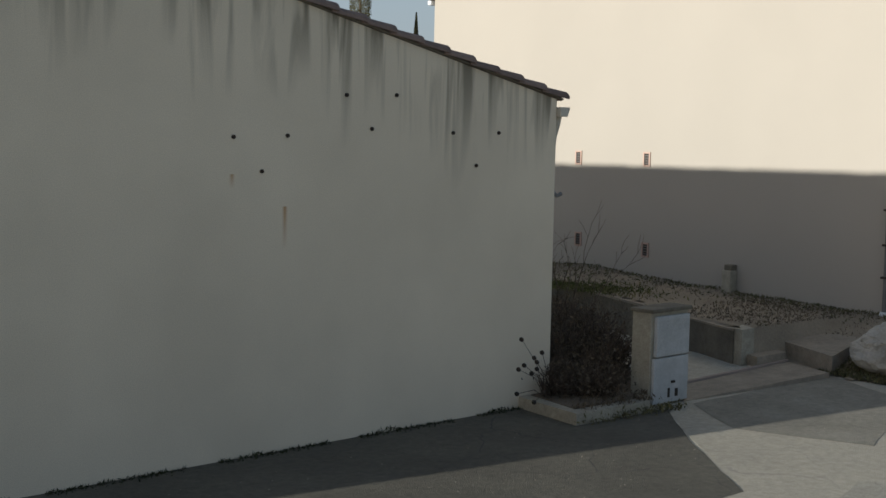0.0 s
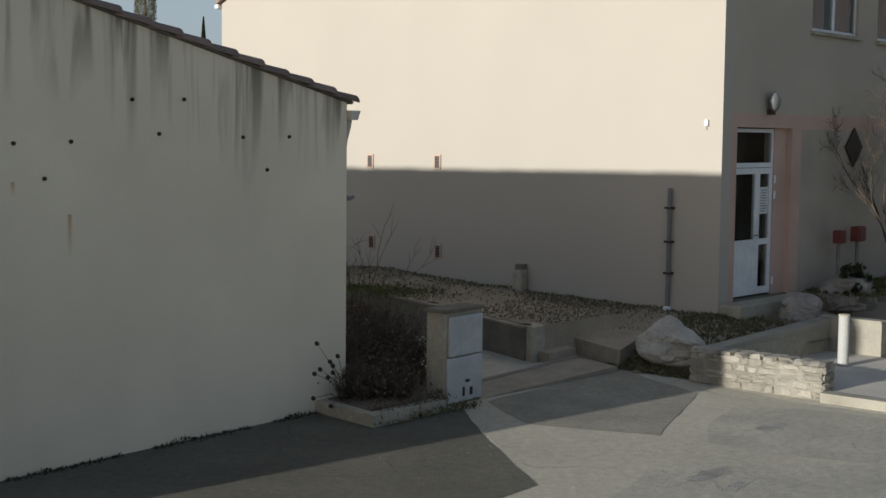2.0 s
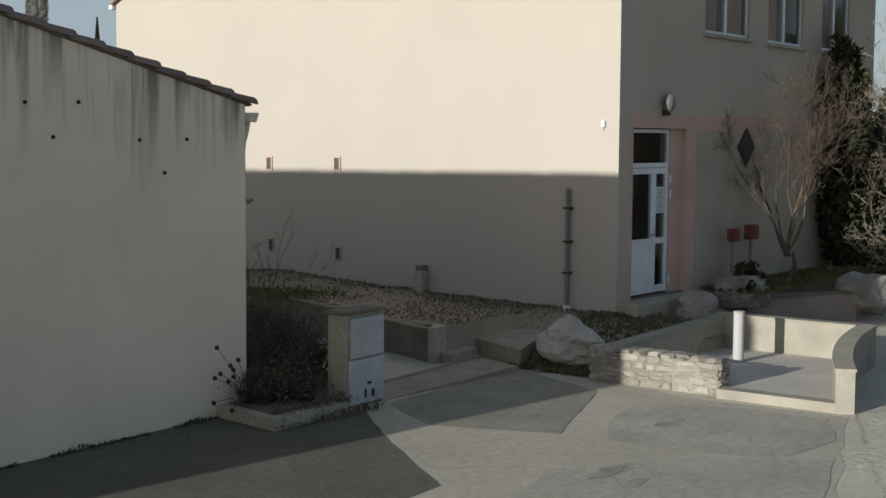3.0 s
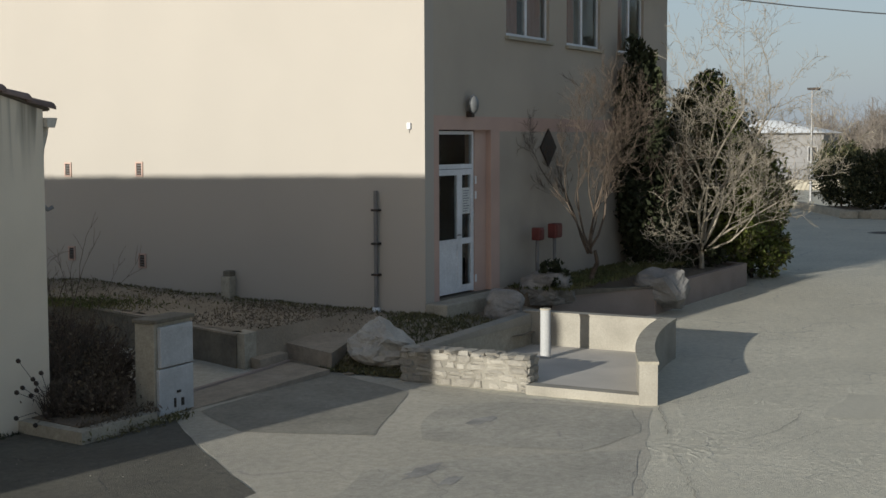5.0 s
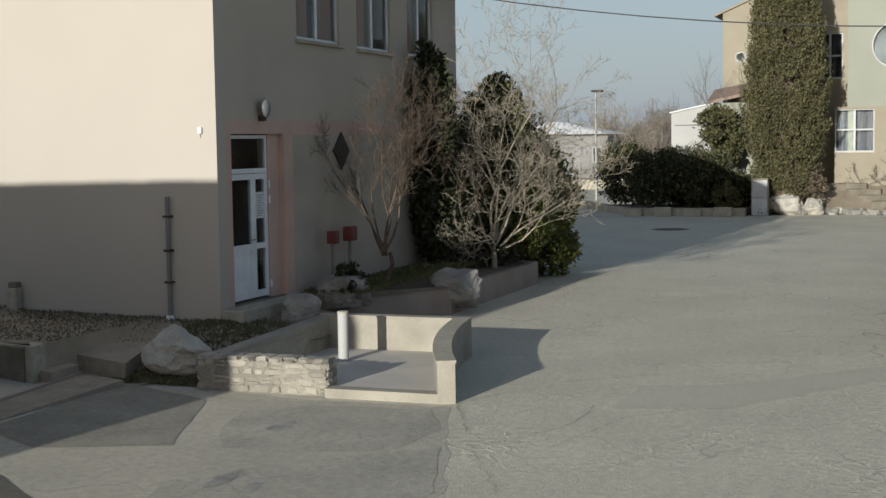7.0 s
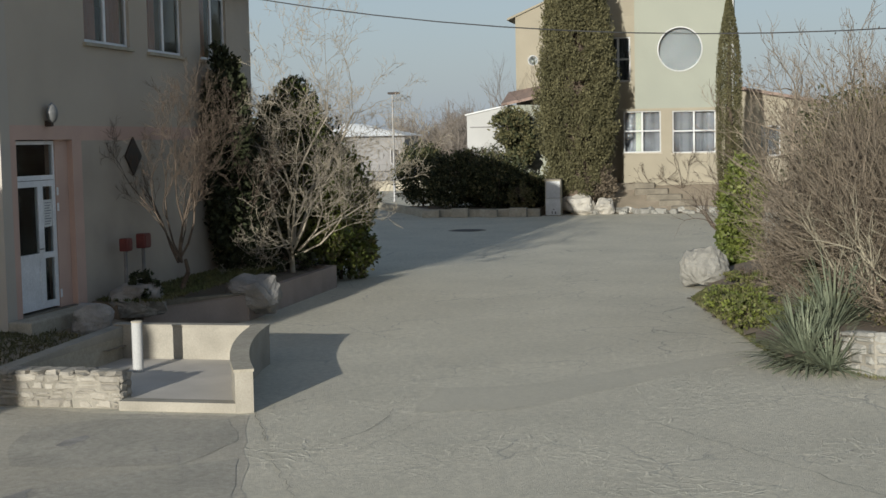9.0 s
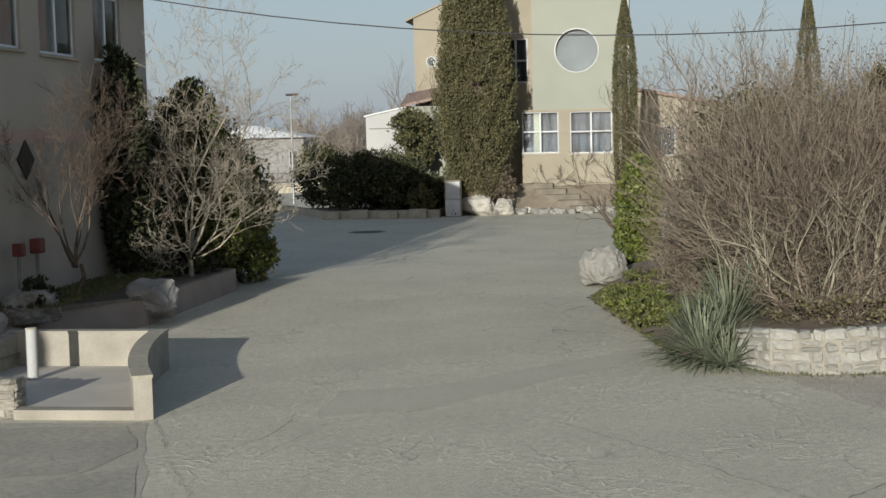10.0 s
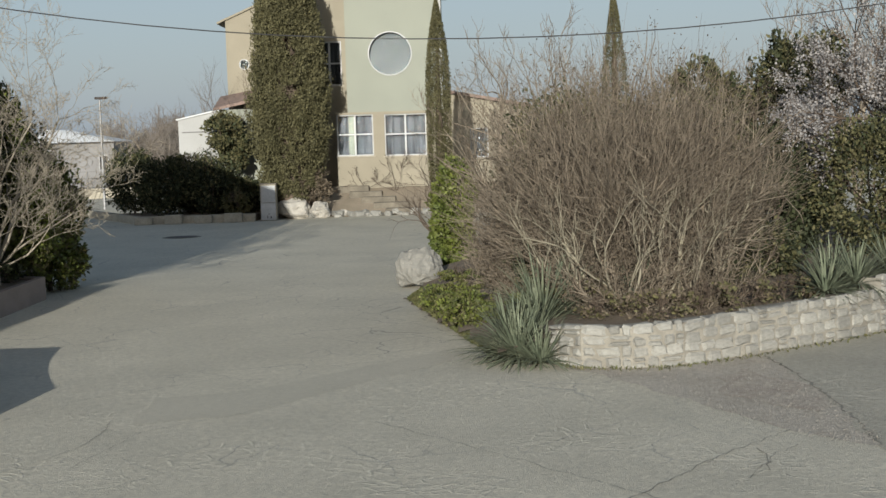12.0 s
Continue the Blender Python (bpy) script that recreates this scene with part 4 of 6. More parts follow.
rw = thing("retaining_wall", "weathered low concrete retaining wall of the terrace", "wall")
for (ya, yb) in ((1.37, 4.0), (4.0, 7.2), (7.2, 12.0)):
    bm = bmesh.new()
    xa, xb = ret_x(ya), ret_x(yb)
    prism(bm, [(xa - 0.25, ya), (xb - 0.25, yb - 0.003), (xb, yb - 0.003), (xa, ya)], 0, 0.56)
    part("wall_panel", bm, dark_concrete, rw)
    bm = bmesh.new()
    prism(bm, [(xa - 0.27, ya), (xb - 0.27, yb - 0.01), (xb + 0.05, yb - 0.01), (xa + 0.05, ya)], 0.56, 0.59 + 0.01 * (ya > 3))
    part("coping", bm, apron_mat, rw, "worn concrete coping")
ls = thing("concrete_landing", "thick pale concrete landing slab at the terrace edge", "slab", loc=(0, 0, 0))
part("slab", prism(bmesh.new(), [(-2.12, 1.7), (-2.72, 0.08), (-0.95, 0.57), (-0.15, 1.78)], 0.0, lambda x, y: 0.285 + 0.07 * (x + 2.85)), apron_mat, ls)


def ease(t):
    t = max(0.0, min(1.0, t))
    return t * t * (3 - 2 * t)


def flat_prism(name, pts, z0, z1, mat, label, category):
    return tagged(part(name, prism(bmesh.new(), pts, z0, z1), mat), label, category, kind="structure")


flat_prism("ramp_strip", [(-6.05, 0.05), (-2.9, 0.0), (-2.62, 0.92), (-5.15, 0.8)], 0.0, lambda x, y: 0.014 + 0.07 * ease((x + 5.6) / 3.0), apron_mat, "worn pale concrete strip across the ramp head", "pavement")
flat_prism("ramp_floor", [(-5.15, 0.87), (-2.6, 0.99), (-2.5, 1.42), (-3.1, 1.5), (-3.0, 3.2), (-5.4, 3.2)], 0.0, lambda x, y: 0.016 + 0.06 * ease((x + 4.6) / 2.0), concrete_strip, "sunken concrete ramp floor", "pavement")
kerb = thing("kerb_stone", "low reddish worn concrete kerb at the ramp head", "kerb")
part("kerb", prism(bmesh.new(), [(-5.2, 0.8), (-2.6, 0.925), (-2.6, 0.985), (-5.2, 0.865)], 0, lambda x, y: 0.045 + 0.07 * ease((x + 5.6) / 3.0)), planter_render, kerb)
part("end_pier", prism(bmesh.new(), [(-3.42, 1.18), (-3.1, 1.2), (-2.96, 1.56), (-3.3, 1.54)], 0, 0.6), concrete, rw, "pale concrete end of the wall")
ledge = thing("concrete_step", "low worn concrete step at the retaining wall's end", "step")
part("step", prism(bmesh.new(), [(-3.35, 0.94), (-2.58, 0.99), (-2.45, 1.42), (-3.2, 1.36)], 0, 0.22), apron_mat, ledge)
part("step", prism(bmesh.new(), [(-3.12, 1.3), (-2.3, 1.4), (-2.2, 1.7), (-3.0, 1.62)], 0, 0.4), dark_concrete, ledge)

# planter corner beside the low building
pc = thing("planter_bed", "low worn concrete planter corner at the wall end", "planter")
bm = prism(bmesh.new(), [(-8.3, -0.2), (-6.95, -0.16), (-6.95, 0.04), (-8.12, 0.0), (-7.95, 0.99), (-8.14, 0.98)], 0, 0.15)
part("kerb", bm, concrete, pc, "worn dirty kerb")
part("soil", prism(bmesh.new(), [(-8.07, 0.09), (-6.96, 0.11), (-5.9, 1.0), (-4.6, 2.6), (-4.3, 7.5), (-7.1, 7.5), (-7.1, 1.36), (-7.86, 1.27)], 0, 0.15), soil_mat, pc)


def meter_box(name, label, loc, rz, w, h, depth, split):
    e = thing(name, label, "meter box", loc=loc, rz=rz)
    part("concrete_case", boxed((0, 0, 0), (w, depth, h - 0.05), 0.012), concrete, e, "concrete surround")
    part("top_cap", boxed((-0.03, -0.05, h - 0.05), (w + 0.03, depth + 0.02, h), 0.01), dark_concrete, e)
    part("lower_door", boxed((0.03, -0.05, 0.03), (w - 0.02, 0.0, split), 0.012), box_plastic, e, "pale grey plastic door")
    part("upper_door", boxed((0.06, -0.06, split + 0.02), (w - 0.03, 0.0, h - 0.1), 0.012), box_plastic, e, "pale grey plastic door")
    for a, b in (((0.1, split + 0.06), (w - 0.07, split + 0.075)), ((0.1, h - 0.16), (w - 0.07, h - 0.145))):
        part("rib", boxed((a[0], -0.068, a[1]), (b[0], -0.06, b[1])), box_plastic, e)
    part("latch", boxed((w * 0.5, -0.07, 0.28), (w * 0.5 + 0.07, -0.05, 0.31)), dark_metal, e)
    part("lock", boxed((w * 0.42, -0.062, 0.1), (w * 0.42 + 0.035, -0.05, 0.22)), dark_metal, e)
    part("lock", boxed((w * 0.62, -0.062, 0.1), (w * 0.62 + 0.05, -0.05, 0.2)), dark_metal, e)
    return e


meter_box("meter_box", "pale grey utility meter box in a concrete case", (-6.72, 0.07, 0), 4.0, 0.78, 1.26, 0.3, 0.62)

# ---- walled pen ----
rng_s = random.Random(11)


def stone_variants(mat, count=7):
    out = []
    for k in range(count):
        bm = bmesh.new()
        bmesh.ops.create_cube(bm, size=1.0)
        bmesh.ops.bevel(bm, geom=list(bm.edges), offset=0.19, segments=1, affect="EDGES", profile=0.6)
        for q in bm.verts:
            q.co += Vector((rng_s.uniform(-0.12, 0.12), rng_s.uniform(-0.1, 0.1), rng_s.uniform(-0.15, 0.15)))
        me = bpy.data.meshes.new("stone")
        bm.to_mesh(me)
        bm.free()
        me.materials.append(mat)
        out.append(me)
    return out


STONES = stone_variants(stone_mat)
PALE_STONES = stone_variants(pale_stone)


def stone_face(parent, a, b, z0, top0, top1, courses, mean_len, variants, depth=0.16, proud=0.022, seed=0):
    """Courses of rough stones on the face from a to b; outward is to the right of the way from a to b."""
    rg = random.Random(seed)
    a, b = Vector(a), Vector(b)
    L = (b - a).length
    ang = math.degrees(math.atan2(b.y - a.y, b.x - a.x))
    d = (b - a) / L
    nrm = Vector((d.y, -d.x))
    for c in range(courses):
        s = 0.0
        while s < L - 0.02:
            ln = min(mean_len * rg.uniform(0.6, 1.55), L - s)
            if L - s - ln < mean_len * 0.4:
                ln = L - s
            sm = s + ln / 2
            topz = top0 + (top1 - top0) * sm / L
            hc = (topz - z0) / courses
            jz = rg.uniform(-0.1, 0.1) * hc
            halves = ((0.0, 1.0),) if rg.random() > 0.2 else ((-0.26, 0.5), (0.26, 0.46))
            q = a + d * sm + nrm * (proud - depth / 2 + rg.uniform(-0.012, 0.014))
            for shift, part_h in halves:
                ob = new("stone", rg.choice(variants))
                ob.parent = parent
                flip = rg.choice((0, 180))
                ob.matrix_local = pose(q.x, q.y, z0 + hc * (c + 0.5 + shift) + jz, 0, rg.uniform(-4, 4), ang + flip) @ Matrix.Diagonal((ln * rg.uniform(0.92, 1.03) - 0.016, depth, hc * part_h * rg.uniform(0.88, 1.1) - 0.012, 1))
            s += ln


pen = thing("bin_enclosure", "pale concrete walled enclosure with a slab floor", "enclosure")
part("slab", prism(bmesh.new(), [(-2.75, -3.3), (-2.75, -4.95), (0.8, -3.85), (0.8, -1.6), (-2.4, -1.4)], 0.0, 0.1), pen_slab_mat, pen, "smooth pale slab floor")
part("front_kerb", prism(bmesh.new(), [(-2.98, -3.3), (-2.98, -5.0), (-2.74, -4.96), (-2.74, -3.3)], 0.0, 0.13), pen_wall_mat, pen)
part("back_wall", prism(bmesh.new(), [(0.72, -1.5), (0.72, -3.8), (0.92, -3.85), (0.92, -1.45)], 0.0, 0.64), pen_wall_mat, pen)
part("back_coping", prism(bmesh.new(), [(0.70, -1.48), (0.70, -3.82), (0.94, -3.87), (0.94, -1.43)], 0.64, 0.66), pen_wall_mat, pen)
part("left_wall", prism(bmesh.new(), [(-2.6, -1.35), (0.92, -1.44), (0.72, -1.62), (-2.6, -1.56)], 0.0, lambda x, y: 0.56 + 0.03 * x), concrete, pen)
part("left_coping", prism(bmesh.new(), [(-2.62, -1.33), (0.94, -1.42), (0.94, -1.64), (-2.62, -1.58)], 0.46, lambda x, y: 0.6 + 0.035 * x), pen_wall_mat, pen)
# curved side wall with a swept coping
bm, bt = bmesh.new(), bmesh.new()
P0, PC, P1 = Vector((-2.95, -5.08)), Vector((-0.95, -4.12)), Vector((1.0, -3.92))
N = 14


def arc(t):
    return P0 * (1 - t) ** 2 + PC * 2 * t * (1 - t) + P1 * t * t


rows = []
for k in range(N + 1):
    t = k / N
    p = arc(t)
    tan = ((PC - P0) * (1 - t) + (P1 - PC) * t).normalized()
    nr = Vector((-tan.y, tan.x))
    h = 0.585 + 0.065 * t
    rows.append([(p + nr * s, h) for s in (0.12, -0.12)])
for src, z0f, z1f, grow_w in ((bm, lambda h: 0.0, lambda h: h - 0.04, 1.0), (bt, lambda h: h - 0.04, lambda h: h, 1.12)):
    vs = []
    for (l_, h), (r_, _) in rows:
        c = (l_ + r_) / 2
        l2, r2 = c + (l_ - c) * grow_w, c + (r_ - c) * grow_w
        vs.append([src.verts.new((q.x, q.y, z)) for q, z in ((l2, z0f(h)), (r2, z0f(h)), (r2, z1f(h)), (l2, z1f(h)))])
    for u, w in zip(vs, vs[1:]):
        for i in range(4):
            src.faces.new((u[i], u[(i + 1) % 4], w[(i + 1) % 4], w[i]))
    src.faces.new(vs[0][::-1])
    src.faces.new(vs[-1])
    bmesh.ops.recalc_face_normals(src, faces=src.faces)
part("curved_wall", bm, pen_wall_mat, pen)
part("curved_coping", bt, concrete, pen, "weathered grey coping")
sw = thing("stone_wall", "low rough limestone wall closing the enclosure", "wall")
part("mortar_core", prism(bmesh.new(), [(-2.62, -1.22), (-2.86, -1.25), (-2.86, -3.26), (-2.5, -3.26)], 0.0, 0.44), mortar_mat, sw)
stone_face(sw, (-2.86, -1.22), (-2.86, -3.28), 0.0, 0.46, 0.47, 4, 0.22, STONES, seed=1)
stone_face(sw, (-2.86, -3.26), (-2.5, -3.26), 0.0, 0.47, 0.47, 4, 0.2, STONES, seed=2)
stone_face(sw, (-2.5, -1.22), (-2.88, -1.22), 0.0, 0.46, 0.46, 4, 0.2, STONES, seed=3)
rg = random.Random(7)
for k in range(9):
    ob = new("cap_stone", STONES[k % 7])
    ob.parent = sw
    ob.matrix_local = pose(-2.69, -1.34 - k * 0.228, 0.475, 0, 0, rg.uniform(-6, 6)) @ Matrix.Diagonal((0.38, 0.22, 0.07, 1))
post = thing("pipe_post", "white capped pipe post in the enclosure", "post", loc=(-0.53, -2.46, 0.1))
part("tube", cyl(bmesh.new(), (0, 0, 0), (0, 0, 0.76), 0.082, n=20), white_render, post)
part("cap", cyl(bmesh.new(), (0, 0, 0.76), (0, 0, 0.785), 0.09, 0.085, n=20), concrete, post)


def boulder(label, loc, size, seed, mat=None, rz=0, boxy=False):
    """An angular rock: the hull of a few random points, roughened."""
    rb = random.Random(seed * 13 + 5)
    bm = bmesh.new()
    for k in range(40 if boxy else 26):
        v = Vector((rb.gauss(0, 1), rb.gauss(0, 1), rb.gauss(0, 1))).normalized()
        m = max(abs(v.x), abs(v.y), abs(v.z))
        v = v / m * rb.uniform(0.8, 0.98) if boxy else v * (0.45 + 0.55 / m * 0.78) * rb.uniform(0.86, 1.05)
        bm.verts.new((v.x, v.y, v.z))
    res = bmesh.ops.convex_hull(bm, input=bm.verts)
    bmesh.ops.delete(bm, geom=[g for g in res["geom_interior"] if isinstance(g, bmesh.types.BMVert)], context="VERTS")
    bmesh.ops.subdivide_edges(bm, edges=bm.edges, cuts=4, use_grid_fill=True)
    bmesh.ops.smooth_vert(bm, verts=bm.verts, factor=0.5, use_axis_x=True, use_axis_y=True, use_axis_z=True)
    bm.normal_update()
    off = Vector((seed * 7.1, seed * 3.3, seed * 1.7))
    for q in bm.verts:
        q.co += q.normal * (0.13 * noise.noise(q.co * 2.2 + off) + 0.08 * noise.noise(q.co * 6 + off) + 0.025 * noise.noise(q.co * 15 + off))
        q.co = Vector((q.co.x * size[0], q.co.y * size[1], max((q.co.z + 0.75) * size[2], -0.05)))
    ob = part("boulder", bm, mat or boulder_mat)
    ob.matrix_world = pose(*loc, 0, 0, rz)
    return tagged(ob, label, "rock", "boulders", "")


boulder("large pale limestone boulder in the grass", (-1.88, -0.48, 0.0), (0.78, 0.76, 0.52), 11)
boulder("pointed grey limestone boulder by the door step", (1.2, -0.86, 0.38), (0.4, 0.42, 0.36), 2, dark_boulder, rz=30)
boulder("flat grey limestone block on the planter edge", (3.3, -0.72, 0.5), (0.42, 0.52, 0.34), 3, dark_boulder, rz=10, boxy=True)
boulder("grey limestone block leaning on the planter corner", (6.4, -1.82, 0.14), (0.5, 0.68, 0.5), 21, dark_boulder, rz=12)
boulder("pale limestone boulder at the bed's tip", (12.7, -10.6, -0.05), (0.58, 0.6, 0.62), 5, pale_stone, rz=50)

# planter along the front
fp = thing("front_planter", "raised planting bed with a pinkish concrete wall", "planter")
part("planter_wall", prism(bmesh.new(), [(3.5, -0.72), (6.1, -1.78), (6.1, -1.6), (3.5, -0.54)], 0.0, lambda x, y: 0.66 - (x - 3.5) * 0.05), planter_render, fp, "pinkish rendered wall")
part("coping", prism(bmesh.new(), [(3.5, -0.76), (6.1, -1.82), (6.1, -1.56), (3.5, -0.5)], 0.56, lambda x, y: 0.7 - (x - 3.5) * 0.05), dark_concrete, fp, "grey concrete coping")
part("planter_wall", prism(bmesh.new(), [(6.1, -1.8), (12.4, -1.75), (12.7, -1.2), (12.5, -1.1), (12.2, -1.6), (6.1, -1.62)], 0.0, 0.54), planter_render, fp, "pinkish rendered wall")
part("soil", prism(bmesh.new(), [(2.9, -0.5), (3.5, -0.55), (6.1, -1.58), (12.2, -1.58), (12.5, -1.1), (16.5, -0.6), (16.5, 2.5), (11.6, 2.5), (11.6, -0.01), (2.9, -0.01)], 0.0, lambda x, y: 0.46 + 0.3 * max(0, min(1, (y + 1.6) / 1.2)) * (1 if x < 12 else 0.2)), soil_mat, fp)


# ---- plants ----
def limb_tree(name, label, category, loc, stems, level, mat, seed, group="", sides=4, bole=0.0, **kw):
    e = thing(name, label, category, group, loc)
    rng = np.random.default_rng(seed)
    segs = []
    for d, length, r in stems:
        grow(segs, rng, (rng.uniform(-0.05, 0.05), rng.uniform(-0.05, 0.05), -0.1), d, length, r, level, **kw)
    if bole:
        segs.append((0.04, 0, -bole - 0.1, 0, 0, 0, 0.075, 0.06))
    segs = np.array(segs)
    thick = segs[:, 6] > 0.02
    if thick.any():
        link_mesh("trunk", tubes(segs[thick], 6), mat, e)
    if (~thick).any():
        link_mesh("crown", tubes(segs[~thick], 3), mat, e, "bare twigs")
    return e, segs


def clump_cloud(rng, n, blobs, fill=0.35):
    """Points in and on overlapping uneven blobs (x, y, z, rx, ry, rz)."""
    pts, outs = [], []
    w = np.array([b[3] * b[4] * b[5] for b in blobs]) ** 0.7
    cnt = (n * w / w.sum()).astype(int)
    for b, c in zip(blobs, cnt):
        d = rng.normal(size=(c, 3))
        d /= np.linalg.norm(d, axis=1)[:, None]
        # uneven outline with gaps: clumps gathered round random seeds on the shell
        k = max(12, c // 60)
        s = rng.normal(size=(k, 3))
        s /= np.linalg.norm(s, axis=1)[:, None]
        lump = rng.uniform(0.72, 1.12, size=k)
        idx = rng.integers(0, k, size=c)
        d = s[idx] + rng.normal(size=(c, 3)) * 0.16
        d /= np.linalg.norm(d, axis=1)[:, None]
        r = lump[idx] * (1 - fill * rng.random(c) ** 1.5) * (1 + rng.normal(size=c) * 0.04)
        p = d * r[:, None] * np.array(b[3:6]) + np.array(b[0:3])
        pts.append(p)
        outs.append(d)
    return np.concatenate(pts), np.concatenate(outs)


def leafy(name, label, category, loc, blobs, n, size, mat, seed, group="", stems=(), bark=None, up=0.2, aspect=0.55, mat2=None, share2=0.3, zmin=0.02):
    e = thing(name, label, category, group, loc)
    rng = np.random.default_rng(seed)
    pts, outs = clump_cloud(rng, n, blobs)
    keep = pts[:, 2] > zmin
    pts, outs = pts[keep], outs[keep]
    if mat2:
        pick = rng.random(len(pts)) < share2
        link_mesh("foliage", leaves(pts[pick], size, rng, aspect, up, outs[pick]), mat2, e)
        pts, outs = pts[~pick], outs[~pick]
    link_mesh("crown", leaves(pts, size, rng, aspect, up, outs), mat, e)
    segs = []
    for d, length, r in (stems or [((0, 0, 1), blobs[0][2], 0.05)]):
        grow(segs, rng, (0, 0, -0.1), d, length, r, 3, forks=3)
    link_mesh("trunk", tubes(np.array(segs), 4), bark or bark_brown, e)
    return e


# trees and shrubs before the shaded front
limb_tree("bare_tree", "small bare brown tree in the planting bed", "tree", (4.75, -0.95, 0.75), [((0.02, 0, 1), 0.75, 0.06)], 0, bark_brown, 3)
limb_tree("bare_shrub_tree", "bare multi-stemmed winter tree with brown twigs", "tree", (4.75, -0.95, 1.4), [((-0.45, -0.2, 1), 2.0, 0.026), ((0.35, 0.3, 1), 1.9, 0.026), ((0.1, -0.4, 1), 2.1, 0.026), ((-0.2, 0.45, 1), 2.1, 0.024), ((-0.85, 0.1, 0.7), 1.9, 0.022), ((0.1, 0.1, 1), 2.2, 0.024), ((0.7, -0.3, 0.7), 1.7, 0.02)], 4, bark_brown, 4, forks=2, spread=0.6, lift=0.1, shrink=0.52, bend=0.2, steps=5, taper=0.45)
limb_tree("bare_tree", "sunlit bare tree with pale spreading branches", "tree", (10.8, -1.15, 1.0), [((0.1, -0.9, 0.7), 2.2, 0.028), ((-0.9, 0.2, 0.8), 3.0, 0.03), ((-0.9, -0.2, 0.5), 2.2, 0.022), ((-0.5, -0.2, 1), 3.6, 0.036), ((0.3, -0.35, 1), 3.5, 0.036), ((0.0, 0.15, 1), 3.8, 0.04), ((0.75, -0.1, 0.9), 2.6, 0.032), ((-0.1, -0.7, 0.95), 3.3, 0.032), ((-0.8, -0.3, 0.9), 3.2, 0.03), ((0.9, -0.5, 0.75), 2.6, 0.03), ((-0.6, -0.7, 0.8), 2.8, 0.028), ((-1.0, -0.4, 0.6), 2.4, 0.024)], 4, bark_pale, 8, forks=2, spread=0.95, lift=0.05, shrink=0.5, bend=0.2, steps=5, taper=0.45, least=0.0052, bole=0.5)
leafy("evergreen_tree", "tall dark evergreen against the building", "tree", (8.9, -0.5, 0.7), [(0, 0, 1.6, 1.0, 0.65, 1.5), (-0.2, 0, 3.1, 0.75, 0.6, 1.5), (-0.5, 0, 4.1, 0.5, 0.45, 0.9)], 14000, 0.13, leaf_dark, 21)
leafy("evergreen_tree", "broad ivy-green evergreen at the building's end", "tree", (12.9, -0.75, 0.4), [(0, 0, 1.6, 1.5, 1.0, 1.6), (-0.6, 0, 3.2, 1.0, 0.9, 1.5), (0.7, 0, 2.7, 1.2, 0.9, 1.5), (-0.3, 0, 4.0, 0.5, 0.5, 0.8)], 24000, 0.12, leaf_dark, 22, mat2=leaf_green, share2=0.5)
leafy("evergreen_tree", "dark evergreen filling the bed between the trees", "tree", (11.3, -0.55, 0.5), [(0, 0, 1.5, 1.1, 0.6, 1.5), (0.1, 0, 2.9, 0.9, 0.6, 1.2)], 14000, 0.12, leaf_dark, 24, mat2=leaf_olive, share2=0.5)
leafy("evergreen_shrub", "leafy green laurel shrub in the sun at the road edge", "shrub", (14.3, -1.3, 0.0), [(0, 0, 1.5, 1.3, 0.75, 1.5), (1.0, 0.1, 2.2, 1.2, 0.8, 1.2), (-1.6, 0, 2.0, 1.2, 0.8, 1.3), (0.4, -0.3, 0.8, 0.8, 0.6, 0.8)], 20000, 0.13, leaf_green, 23, mat2=leaf_olive, share2=0.35)
for i, (x, y, z, r) in enumerate(((3.1, -0.9, 0.7, 0.35), (8.7, -0.7, 0.75, 0.4), (9.7, -0.95, 0.6, 0.45), (10.6, -1.05, 0.55, 0.45), (11.3, -1.1, 0.5, 0.45))):
    leafy("low_shrub", "small dark shrub in the planting bed", "shrub", (x, y, z), [(0, 0, r * 0.8, r, r, r * 0.9)], 700, 0.09, leaf_dark, 30 + i, "bed shrubs", stems=[((0, 0, 1), r * 0.5, 0.012)])


